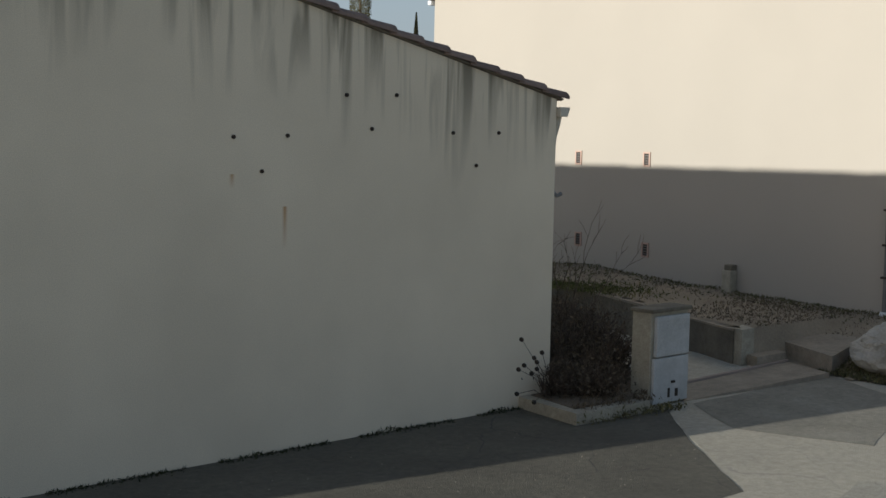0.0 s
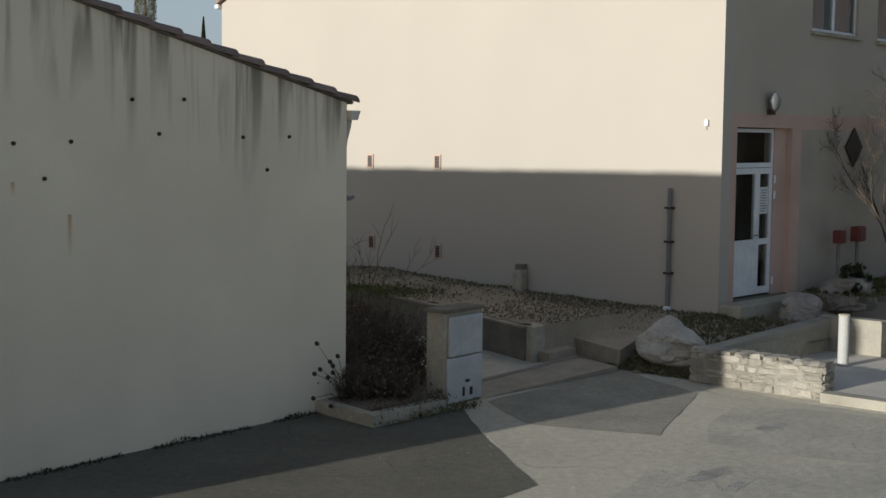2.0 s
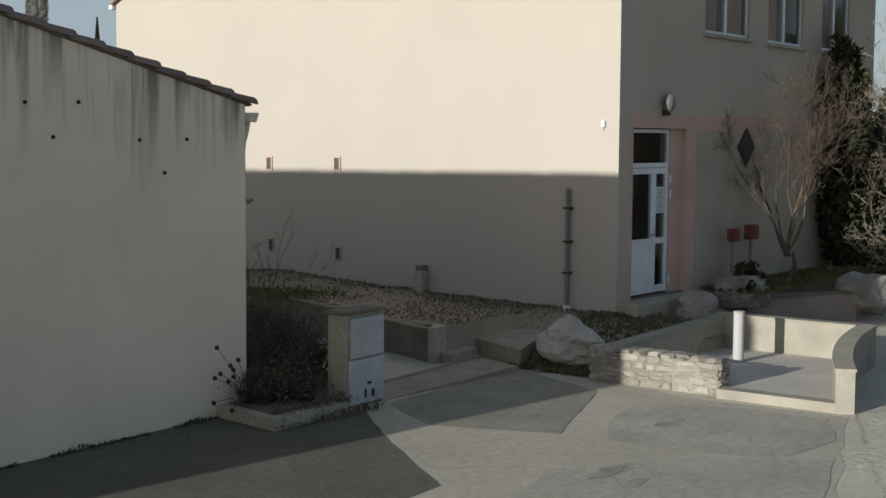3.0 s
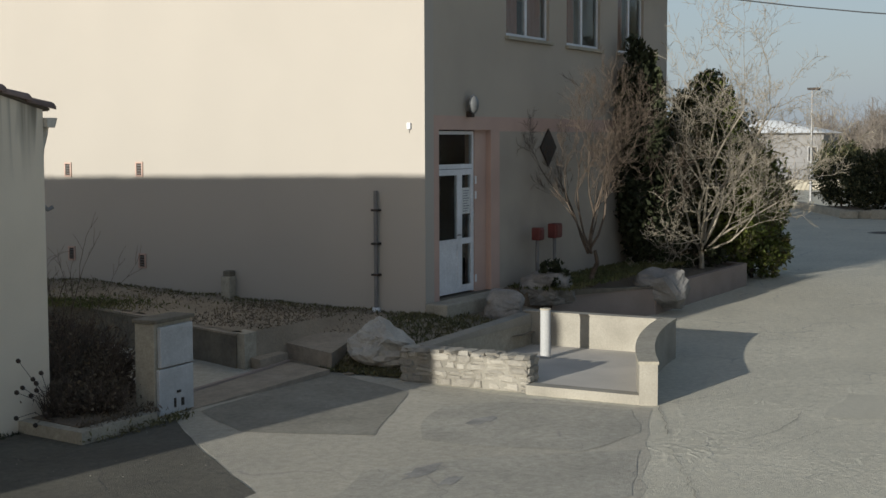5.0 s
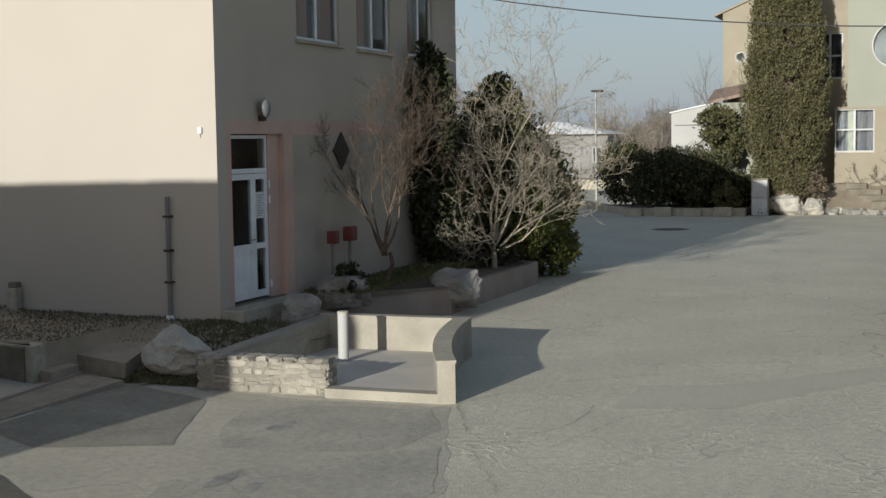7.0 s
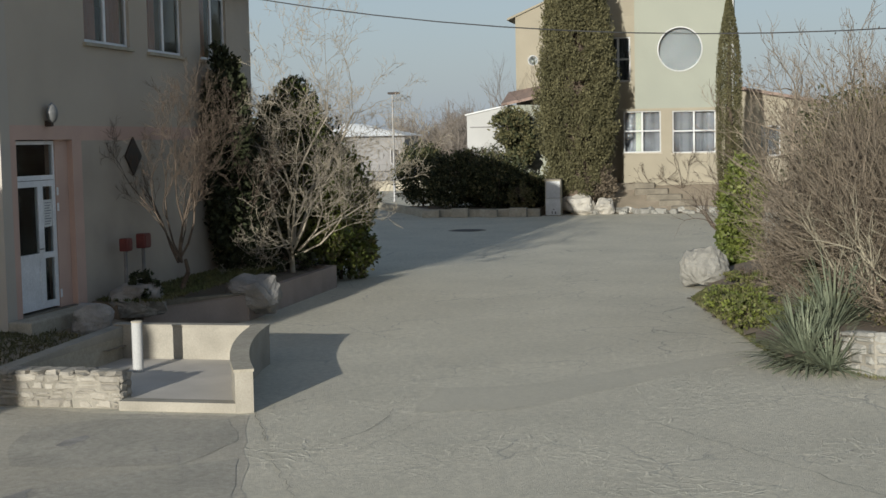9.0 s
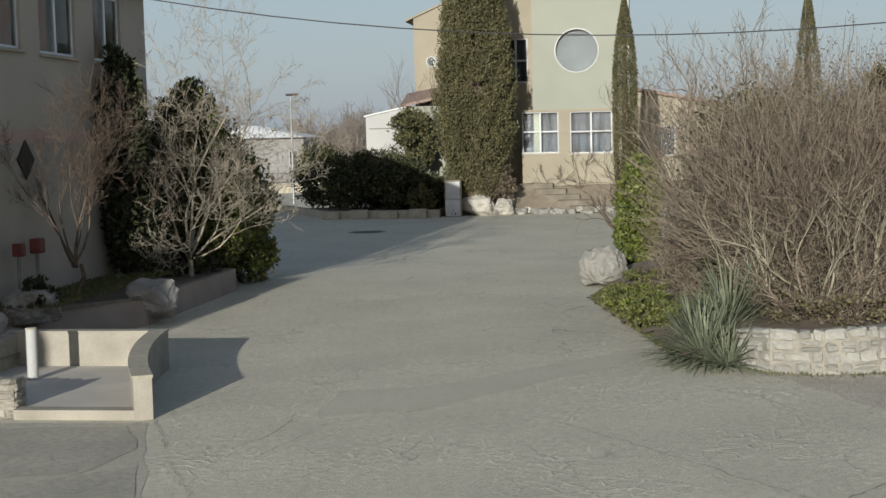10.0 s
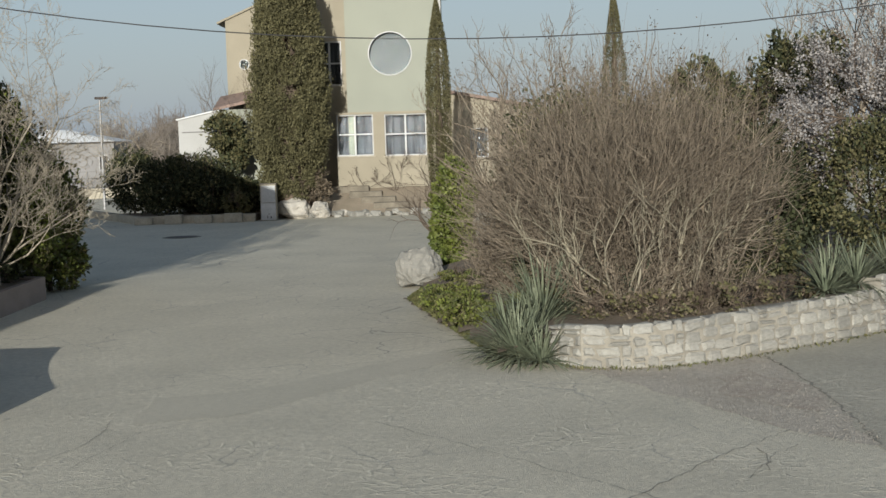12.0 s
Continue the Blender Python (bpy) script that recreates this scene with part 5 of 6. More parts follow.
def cypress(label, loc, height, radius, n, seed, taper_top=0.45, lean=0.0):
    e = thing("cypress_tree", label, "tree", "cypresses", loc)
    rng = np.random.default_rng(seed)
    k = max(int(n / 95), 420) if radius > 1 else int(n / 12)
    st, sa, sr = rng.random(k) ** 0.9, rng.uniform(0, 2 * np.pi, k), rng.uniform(0.7 if radius > 1 else 0.86, 1.07, k)
    idx = rng.integers(0, k, n)
    up = np.abs(rng.normal(size=n))
    t = np.clip(st[idx] + up * 0.022, 0, 1)
    a = sa[idx] + rng.normal(size=n) * 0.11 * np.exp(-up * 0.5)
    prof = np.minimum(1, 0.62 + t / 0.62) * np.where(t > taper_top, 1 - (np.maximum(0, t - taper_top) / (1 - taper_top)) ** 1.7 * 0.93, 1)
    r = radius * prof * (sr[idx] + 0.05 * up) * (1 - 0.28 * rng.random(n) ** 1.4)
    pts = np.stack([np.cos(a) * r + lean * t * height, np.sin(a) * r, t * height + 0.15], axis=1)
    outs = np.stack([np.cos(a) * 0.5, np.sin(a) * 0.5, np.full(n, 1.1)], axis=1)
    link_mesh("crown", leaves(pts, 0.105 * min(1.2, 0.6 + radius * 0.3), rng, 0.45, 0.0, outs), cypress_leaf, e)
    # wide filler core added behind the leaf gaps, much thicker than a trunk
    segs = []
    for i in range(8):
        segs.append((lean * height * i / 8, 0, height * i / 8 * 0.95, lean * height * (i + 1) / 8, 0, height * (i + 1) / 8 * 0.95, radius * 0.5 * (1 - i / 8.6), radius * 0.5 * (1 - (i + 1) / 8.6)))
    link_mesh("trunk", tubes(np.array(segs), 6), bark_brown, e)
    return e


# ---- green and ochre house, far side of the road ----
KH = 67 / 60.0


def hy(w):
    return -11.53 + (w + 11.53) * KH


def hz(z):
    return 3.54 + (z - 3.54) * KH


HX = 47.0
house = thing("ochre_house", "two-storey ochre and pale green rendered house", "house")
G0, G1 = hy(-6.92), hy(-11.05)
Y0 = hy(-1.55)
BASE = 0.0


def facing_wall(name, y_left, y_right, z0, z1, x, holes, mat, label="", thick=0.3):
    """A wall that faces -x, from y_left (larger) to y_right; holes as (y0, y1, z0, z1)."""
    hs = [(min(-a, -b), max(-a, -b), c, d) for a, b, c, d in holes]
    bm = wall_open(-y_left, -y_right, z0, z1, 0.0, thick, hs)
    ob = part(name, bm, mat, house, label)
    ob.matrix_local = pose(x, 0, 0, 0, 0, -90)
    return ob


W1 = (hy(-6.42), hy(-8.0), hz(2.84), hz(4.62))
W2 = (hy(-8.49), hy(-10.3), hz(2.8), hz(4.6))
zs = hz(4.72)
facing_wall("front_wall", G0, G1, BASE, zs, HX, [W1, W2], plaster_yellow, "ochre rendered ground floor")
# upper storey with a round opening
rc_y, rc_z, rc_r = hy(-8.83), hz(7.2), 1.03
bm = bmesh.new()
ring = 32
cx, cz = -rc_y, rc_z
outer = []
x0, x1, z0, z1 = -G0, -G1, zs, 11.0
for k in range(ring):
    a = 2 * math.pi * k / ring
    ca, sa = math.cos(a), math.sin(a)
    s = min(((x1 - cx) / ca if ca > 1e-6 else (x0 - cx) / ca if ca < -1e-6 else 1e9), ((z1 - cz) / sa if sa > 1e-6 else (z0 - cz) / sa if sa < -1e-6 else 1e9))
    outer.append((cx + ca * s, cz + sa * s))
corners = [(x1, z1), (x0, z1), (x0, z0), (x1, z0)]
for y in (0.0, 0.3):
    vi = [bm.verts.new((cx + rc_r * math.cos(2 * math.pi * k / ring), y, cz + rc_r * math.sin(2 * math.pi * k / ring))) for k in range(ring)]
    vo = [bm.verts.new((p[0], y, p[1])) for p in outer]
    for k in range(ring):
        j = (k + 1) % ring
        extra = []
        for c in corners:
            ac = math.atan2(c[1] - cz, c[0] - cx) % (2 * math.pi)
            if 2 * math.pi * k / ring + 1e-6 < ac < 2 * math.pi * (k + 1) / ring - 1e-6:
                extra = [bm.verts.new((c[0], y, c[1]))]
        bm.faces.new([vi[k], vo[k], *extra, vo[j], vi[j]])
    if y == 0.0:
        first = vi
    else:
        for k in range(ring):
            bm.faces.new((first[k], first[(k + 1) % ring], vi[(k + 1) % ring], vi[k]))
ob = part("front_wall", bm, plaster_green, house, "pale green rendered upper storey")
ob.matrix_local = pose(HX, 0, 0, 0, 0, -90)
rw_ = part("round_window", boxed((-0.02, -0.03, -0.06), (0.02, 0.03, 0.06)), white_pvc, house, "large round window with a white rim")
rw_.matrix_local = pose(HX + 0.12, rc_y + rc_r + 0.02, rc_z, 0, 0, 0)
bm = bmesh.new()
for k in range(ring):
    a0, a1 = 2 * math.pi * k / ring, 2 * math.pi * (k + 1) / ring
    q = [bm.verts.new((y, r * math.cos(a), r * math.sin(a))) for y in (-0.06, 0.14) for a in (a0, a1) for r in (rc_r - 0.02, rc_r + 0.03)]
    for f in ((0, 1, 3, 2), (4, 6, 7, 5), (1, 5, 7, 3), (0, 2, 6, 4)):
        bm.faces.new([q[i] for i in f])
bmesh.ops.recalc_face_normals(bm, faces=bm.faces)
ob = part("window_frame", bm, rim_grey, rw_)
ob.matrix_local = pose(-0.12, -rc_r - 0.02, 0)
bm = cyl(bmesh.new(), (0.08, 0, 0), (0.09, 0, 0), rc_r - 0.03, n=32)
ob = part("pane", bm, dark_glass, rw_)
ob.matrix_local = pose(-0.12, -rc_r - 0.02, 0)
ob.visible_shadow = False
bm = cyl(bmesh.new(), (0.3, 0, 0), (0.32, 0, 0), rc_r + 0.1, n=32)
ob = part("blind", bm, round_blind, rw_, "pale blind behind the glass")
ob.matrix_local = pose(-0.12, -rc_r - 0.02, 0)
# windows of the ground floor
for wy0, wy1, wz0, wz1 in (W1, W2):
    w = window(house, -wy0, -wy1, wz0, wz1, 0.1, (0.5,), (0.52,), (net_curtain, [(-wy0 + 0.06, -wy1 - 0.06)]), True, 0.055, 0.08, 0.4, rim_grey)
    w.matrix_local = pose(HX, 0, 0, 0, 0, -90)
part("corner_pilaster", boxed((HX - 0.06, G1 - 0.02, zs), (HX + 0.2, G1 + 0.22, 11.0)), white_render, house)
part("side_wall", boxed((HX + 0.3, G1, BASE), (HX + 9, G1 + 0.3, 10.9)), plaster_green, house)
part("side_wall", boxed((HX + 0.3, G0 - 0.3, BASE), (HX + 9, G0, 10.9)), plaster_green, house)
part("back_wall", boxed((HX + 9, G1, BASE), (HX + 9.3, Y0, 9.0)), plaster_yellow, house)
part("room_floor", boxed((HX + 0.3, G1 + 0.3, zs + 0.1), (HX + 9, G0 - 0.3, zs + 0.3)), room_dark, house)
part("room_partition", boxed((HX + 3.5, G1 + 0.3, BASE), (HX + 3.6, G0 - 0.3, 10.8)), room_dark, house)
part("roof", prism(bmesh.new(), [(HX - 0.3, G1 - 0.3), (HX + 9.5, G1 - 0.3), (HX + 9.5, G0 + 0.2), (HX - 0.3, G0 + 0.2)], 11.0, 11.3), tile_mat, house, "clay tile roof")
# set-back ochre wing
YX = HX + 1.6
WY = (hy(-5.55), hy(-6.62), hz(5.95), hz(7.9))
facing_wall("front_wall", Y0, G0, BASE, 9.4, YX, [WY], plaster_yellow, "ochre rendered set-back front")
w = window(house, -WY[0], -WY[1], WY[2], WY[3], 0.1, (0.5,), (0.5,), (net_curtain, [(-WY[0] + 0.05, -WY[1] - 0.05)]), True, 0.07, 0.08, 0.4, rim_grey)
w.matrix_local = pose(YX, 0, 0, 0, 0, -90)
part("side_wall", boxed((YX + 0.3, Y0 - 0.3, BASE), (YX + 7.5, Y0, 9.4)), plaster_yellow, house)
bm = bmesh.new()
v = [bm.verts.new(p) for p in [(x, y, 9.4 + (Y0 + 0.4 - y) * 0.42 + dz) for dz in (0, 0.1) for x, y in ((YX - 0.12, Y0 + 0.4), (YX + 8, Y0 + 0.4), (YX + 8, G0 + 0.02), (YX - 0.12, G0 + 0.02))]]
for f in ((3, 2, 1, 0), (4, 5, 6, 7), (0, 1, 5, 4), (1, 2, 6, 5), (2, 3, 7, 6), (3, 0, 4, 7)):
    bm.faces.new([v[i] for i in f])
bmesh.ops.recalc_face_normals(bm, faces=bm.faces)
part("roof", bm, plaster_yellow, house, "pale roof edge")
part("wing_gable", prism(bmesh.new(), [(YX + 0.003, Y0), (YX + 0.29, Y0), (YX + 0.29, G0 + 0.01), (YX + 0.003, G0 + 0.01)], 9.4, lambda x, y: 9.39 + (Y0 + 0.4 - y) * 0.42), plaster_yellow, house)
sm = part("small_round_window", cyl(bmesh.new(), (YX - 0.03, hy(-2.32), hz(7.0)), (YX + 0.02, hy(-2.32), hz(7.0)), 0.26, n=20), rim_grey, house, "small round window")
part("pane", cyl(bmesh.new(), (YX - 0.035, hy(-2.32), hz(7.0)), (YX - 0.03, hy(-2.32), hz(7.0)), 0.22, n=20), dark_glass, sm)
# lean-to with tile roof, white shed
part("lean_to_wall", prism(bmesh.new(), [(HX - 0.2, hy(-1.5)), (HX + 1.55, hy(-1.5)), (HX + 1.55, hy(-5.2)), (HX - 0.2, hy(-5.2))], 0, hz(5.0)), plaster_green, house, "pale green lean-to")
bm = bmesh.new()
v = [bm.verts.new(p) for p in [(x, y, z + dz) for dz in (0, 0.14) for x, y, z in ((HX - 0.6, hy(-1.2), hz(4.95)), (HX + 1.6, hy(-1.2), hz(5.5)), (HX + 1.6, hy(-5.2), hz(6.2)), (HX - 0.6, hy(-5.2), hz(5.75)))]]
for f in ((3, 2, 1, 0), (4, 5, 6, 7), (0, 1, 5, 4), (1, 2, 6, 5), (2, 3, 7, 6), (3, 0, 4, 7)):
    bm.faces.new([v[i] for i in f])
bmesh.ops.recalc_face_normals(bm, faces=bm.faces)
part("lean_to_roof", bm, tile_mat, house, "weathered tile lean-to roof")
# right wing
RW = (hy(-12.2), hy(-13.0), hz(2.6), hz(3.9))
facing_wall("wing_wall", G1 - 0.01, hy(-14.6), BASE, hz(4.75), HX + 1.2, [RW], plaster_yellow, "ochre side wing")
w = window(house, -RW[0], -RW[1], RW[2], RW[3], 0.1, (), (), (net_curtain, [(-RW[0] + 0.2, -RW[1] - 0.2)]), True, 0.055, 0.08, 0.4, rim_grey)
w.matrix_local = pose(HX + 1.2, 0, 0, 0, 0, -90)
part("wing_side", boxed((HX + 1.5, hy(-14.6), BASE), (HX + 8, hy(-14.6) + 0.3, hz(4.75))), plaster_yellow, house)
bm = bmesh.new()
v = [bm.verts.new(p) for p in [(x, y, z + dz) for dz in (0, 0.15) for x, y, z in ((HX + 0.9, G1, hz(5.5)), (HX + 8, G1, hz(5.5)), (HX + 8, hy(-14.9), hz(4.75)), (HX + 0.9, hy(-14.9), hz(4.75)))]]
for f in ((3, 2, 1, 0), (4, 5, 6, 7), (0, 1, 5, 4), (1, 2, 6, 5), (2, 3, 7, 6), (3, 0, 4, 7)):
    bm.faces.new([v[i] for i in f])
bmesh.ops.recalc_face_normals(bm, faces=bm.faces)
part("wing_roof", bm, tile_mat, house, "clay tile roof")
bm = bmesh.new()
prism(bm, [(HX + 1.21, G1 - 0.02), (HX + 1.49, G1 - 0.02), (HX + 1.49, hy(-14.6)), (HX + 1.21, hy(-14.6))], hz(4.75), lambda x, y: hz(4.75) + 0.01 + (y - hy(-14.6)) * 0.22)
part("wing_gable", bm, plaster_yellow, house)

shed = thing("white_shed", "small white rendered shed with a sloping roof", "shed")
part("wall", prism(bmesh.new(), [(HX - 0.5, hy(0.35)), (HX + 3, hy(0.35)), (HX + 3, hy(-1.45)), (HX - 0.5, hy(-1.45))], 0, lambda x, y: hz(4.6) + (hy(0.35) - y) * 0.2), white_render, shed)
bm = bmesh.new()
v = [bm.verts.new((x, y, hz(4.6) + 0.005 + (hy(0.35) - y) * 0.2 + dz)) for dz in (0, 0.06) for x, y in ((HX - 0.6, hy(0.42)), (HX + 3, hy(0.42)), (HX + 3, hy(-1.47)), (HX - 0.6, hy(-1.47)))]
for f in ((3, 2, 1, 0), (4, 5, 6, 7), (0, 1, 5, 4), (1, 2, 6, 5), (2, 3, 7, 6), (3, 0, 4, 7)):
    bm.faces.new([v[i] for i in f])
bmesh.ops.recalc_face_normals(bm, faces=bm.faces)
part("roof", bm, white_sheet, shed)
part("band", boxed((HX - 0.53, hy(-1.4), hz(4.05)), (HX - 0.5, hy(0.2), hz(4.1))), grey_wall, shed)

# garden bank, steps and rocks before the house
height_sheet("garden_bank", lambda x, y: 43.8 < x < 49 and -15 < y < -3.2 + (x - 44) * 0.3, lambda x, y: 0.02 + 1.25 * max(0, min(1, (x - 44) / 3.2)) + 0.05 * noise.noise(Vector((x, y, 3))), 43.8, 49.0, -15.2, 0.4, 0.2, gravel_mat, "stony garden bank before the house", "soil")
steps = thing("garden_steps", "broad shallow stone steps up the garden bank", "steps")
for k in range(5):
    part("step", boxed((44.1 + k * 0.6, -9.95 + k * 0.66, 0.0), (44.72 + k * 0.6, -8.2 + k * 0.6, 0.32 + k * 0.25), 0.03), dark_concrete, steps)
rg = random.Random(31)
for k in range(34):
    x, y = 43.75 + rg.uniform(-0.15, 0.6), -3.8 - k * 0.2 + rg.uniform(-0.1, 0.1)
    ob = new("border_stone", PALE_STONES[k % 7])
    s = rg.uniform(0.14, 0.38)
    ob.matrix_world = pose(x, y, s * 0.3 + max(0, x - 44) * 0.35, 0, 0, rg.uniform(0, 180)) @ Matrix.Diagonal((s * 1.4, s, s * 0.8, 1))
    tagged(ob, "pale limestone border stone of the garden bank", "rock", "border stones")
boulder("large pale boulder at the garden bank", (43.6, -4.0, -0.05), (0.7, 0.85, 0.62), 6, boulder_mat)
boulder("pale boulder beside the garden bank", (43.8, -5.15, -0.05), (0.55, 0.62, 0.5), 8, boulder_mat)
boulder("pale boulder beside the garden bank", (44.2, -6.2, 0.0), (0.26, 0.3, 0.22), 9, boulder_mat)
meter_box("meter_box", "pale upright utility box at the kerb", (42.7, -2.6, 0), -90, 0.72, 1.68, 0.5, 0.8)
cypress("broad tall cypress before the ochre house", (44.6, hy(-4.4) - 0.28, 0.5), 14.5, 1.86, 190000, 41, 0.3)
cypress("slim cypress beside the house corner", (37.5, -10.9, 0.2), 8.9, 0.5, 34000, 42, 0.6)
cypress("slim distant cypress behind the shrubs", (60, -20.8, 0), 11.4, 0.85, 26000, 43, 0.35)
cypress("distant cypress behind the low building", (50.4, 76, 0), 12.5, 0.5, 36000, 44, 0.3)
cypress("tall distant cypress behind the low building", (44.8, 76, 0), 17, 0.8, 50000, 45, 0.8)
leafy("round_shrub", "rounded evergreen shrub at the shed", "shrub", (45.2, hy(-1.9), 0.3), [(0, 0, 3.7, 1.0, 1.05, 1.05), (0, -0.3, 2.9, 0.8, 0.8, 0.9)], 7000, 0.17, leaf_olive, 51, mat2=leaf_dark, share2=0.35)
leafy("dry_shrub", "brown dry shrub at the foot of the cypress", "shrub", (44.3, hy(-5.3), 0.5), [(0, 0, 1.0, 0.7, 1.1, 0.9), (0, -0.5, 0.7, 0.6, 0.9, 0.6)], 3600, 0.14, leaf_dry, 52)
for i, (y, h) in enumerate(((-7.2, 1.0), (-8.6, 1.3), (-10.4, 1.5), (-11.4, 1.2))):
    limb_tree("bare_sapling", "bare climber at the foot of the house wall", "tree", (46.6, y, 1.1), [((0.05, 0.3, 1), h, 0.02), ((0, -0.5, 0.8), h * 0.9, 0.016), ((0, 0.8, 0.5), h * 0.9, 0.014)], 2, bark_brown, 400 + i, "wall climbers", forks=3, spread=0.7, shrink=0.55, least=0.009)

# kerbed bed with dark hedge across the road
cb = thing("kerbed_bed", "low concrete kerb round the shaded hedge bed", "kerb")
part("kerb", prism(bmesh.new(), [(42.2, 2.9), (42.2, -2.4), (42.45, -2.4), (42.45, 2.8), (51.5, 7.6), (51.4, 7.9)], 0, 0.36), concrete, cb)
part("soil", prism(bmesh.new(), [(42.46, -2.4), (46.9, -2.4), (46.9, 5.2), (42.46, 2.8)], 0, 0.32), soil_mat, cb)
for k in range(4):
    part("kerb_block", boxed((41.9 + 0.0 * k, 2.2 - k * 1.35, 0), (42.2, 3.0 - k * 1.35, 0.34 + 0.08 * (k % 2)), 0.03), concrete, cb)
for i, (x, y, r, h) in enumerate(((44.2, 2.0, 1.4, 1.35), (44.0, -0.2, 1.4, 1.3), (44.5, -1.8, 0.9, 0.8), (46.5, 4.0, 1.4, 1.6), (46.0, 1.0, 1.4, 1.5))):
    leafy("hedge_shrub", "dark evergreen hedge shrub in the shade", "shrub", (x, y, 0.3), [(0, 0, h, r, r * 1.1, h)], 7500, 0.15, leaf_dark, 60 + i, "hedge shrubs", mat2=leaf_olive, share2=0.25)
leafy("grey_shrub", "small grey-green shrub beside the utility box", "shrub", (43.2, -1.5, 0.3), [(0, 0, 0.6, 0.6, 0.7, 0.7)], 1800, 0.13, leaf_olive, 70)
limb_tree("bare_tree", "bare bush rising from the dark hedge", "tree", (47, 3.0, 0.3), [((0, 0.2, 1), 2.6, 0.06), ((0.2, -0.3, 1), 3.7, 0.06), ((-0.2, 0.5, 1), 2.2, 0.05)], 3, twig_grey, 71)

# ---- stone-walled bed beside the road ----
BED = [Vector(p) for p in ((1.15, -12.9), (0.62, -13.35), (0.45, -14.1), (0.62, -14.9), (1.45, -16.2), (2.55, -17.7), (3.4, -18.7), (5.0, -20.4))]
bw = thing("stone_wall", "curved rough pale limestone wall holding the planting bed", "wall")
tops = [0.62, 0.64, 0.66, 0.68, 0.72, 0.74, 0.95, 1.0]
for i in range(len(BED) - 1):
    a, b = BED[i], BED[i + 1]
    d = (b - a).normalized()
    nr = Vector((-d.y, d.x))
    part("mortar_core", prism(bmesh.new(), [tuple(a), tuple(b), tuple(b + nr * 0.4), tuple(a + nr * 0.4)], 0, min(tops[i], tops[i + 1]) - 0.03), mortar_mat, bw)
    stone_face(bw, a, b, 0.0, tops[i], tops[i + 1] if i != 5 else tops[i], 4 if i < 6 else 5, 0.3, PALE_STONES, 0.18, 0.03, 100 + i)
part("mortar_core", prism(bmesh.new(), [(1.15, -12.9), (2.4, -12.75), (2.4, -13.1), (1.15, -13.2)], 0, 0.5), mortar_mat, bw)
height_sheet("planting_soil", lambda x, y: x > 0.75 + max(0, -14.6 - y) * 0.72 and x < 22 and -24 < y < -12.9 + min(0, 0) and not (x > 12 and y > -12.6), lambda x, y: 0.56 + 0.3 * max(0, min(1, (-17.5 - y) / 2)) + 0.05 * noise.noise(Vector((x, y, 9))), 0.6, 22, -24, -12.8, 0.3, soil_mat, "brown soil of the planting bed", "soil")
height_sheet("planting_soil", lambda x, y: 1.0 < x < 14.5 and -13.3 < y < -11.95 + (x - 2.2) * 0.2 - max(0, x - 10) * 0.35 + 0.1 * noise.noise(Vector((x * 2, 0, 0))), lambda x, y: 0.03 + 0.5 * max(0, min(1, (-11.3 - y + 0.1 * (x - 3)) / 1.7)) + 0.03 * noise.noise(Vector((x * 2, y * 2, 5))), 1.0, 14.6, -13.3, -9.6, 0.2, soil_mat, "sloping soil at the bed's tip", "soil")


def agave(loc, n, length, seed):
    e = thing("blade_plant", "clump of blue-green sword-shaped leaves", "plant", "blade plants", loc)
    rng = np.random.default_rng(seed)
    verts, faces = [], []
    for k in range(int(n * 1.7)):
        a, el = rng.uniform(0, 2 * np.pi), rng.uniform(0.0, 1.3)
        L, w = length * 1.22 * rng.uniform(0.6, 1.15), 0.019 * rng.uniform(0.8, 1.3)
        d = np.array([np.cos(a) * np.cos(el), np.sin(a) * np.cos(el), np.sin(el)])
        s = np.array([-np.sin(a), np.cos(a), 0])
        p = np.array([np.cos(a), np.sin(a), 0]) * 0.1 * rng.random()
        b = len(verts)
        for i in range(5):
            t = i / 4
            c = p + d * L * t + np.array([0, 0, -0.35 * L * t * t * (1.2 - el * 0.7)])
            ww = w * (1 - t ** 2 * 0.95)
            verts += [c - s * ww, c + np.array([0, 0, -ww * 0.5]), c + s * ww]
        for i in range(4):
            o = b + i * 3
            faces += [(o, o + 1, o + 4, o + 3), (o + 1, o + 2, o + 5, o + 4)]
    link_mesh("blade_rosette", quad_mesh(np.array(verts), np.array(faces)), agave_mat, e)


for i, (x, y, z, n, L) in enumerate(((1.35, -12.45, 0.08, 150, 0.95), (2.1, -12.75, 0.3, 120, 0.95), (1.0, -12.75, 0.05, 90, 0.7), (2.7, -12.9, 0.5, 110, 1.15), (1.9, -12.35, 0.15, 90, 0.9), (3.1, -13.3, 0.55, 70, 0.9), (3.1, -17.7, 0.75, 110, 0.72), (3.8, -18.4, 0.8, 120, 0.78), (4.7, -19.3, 0.85, 120, 0.8), (4.6, -18.2, 0.8, 90, 0.8), (5.4, -20.2, 0.85, 90, 0.8), (3.6, -14.6, 0.6, 40, 1.0), (7.0, -20.6, 0.9, 90, 0.9))):
    agave((x, y, z), n, L, 80 + i)


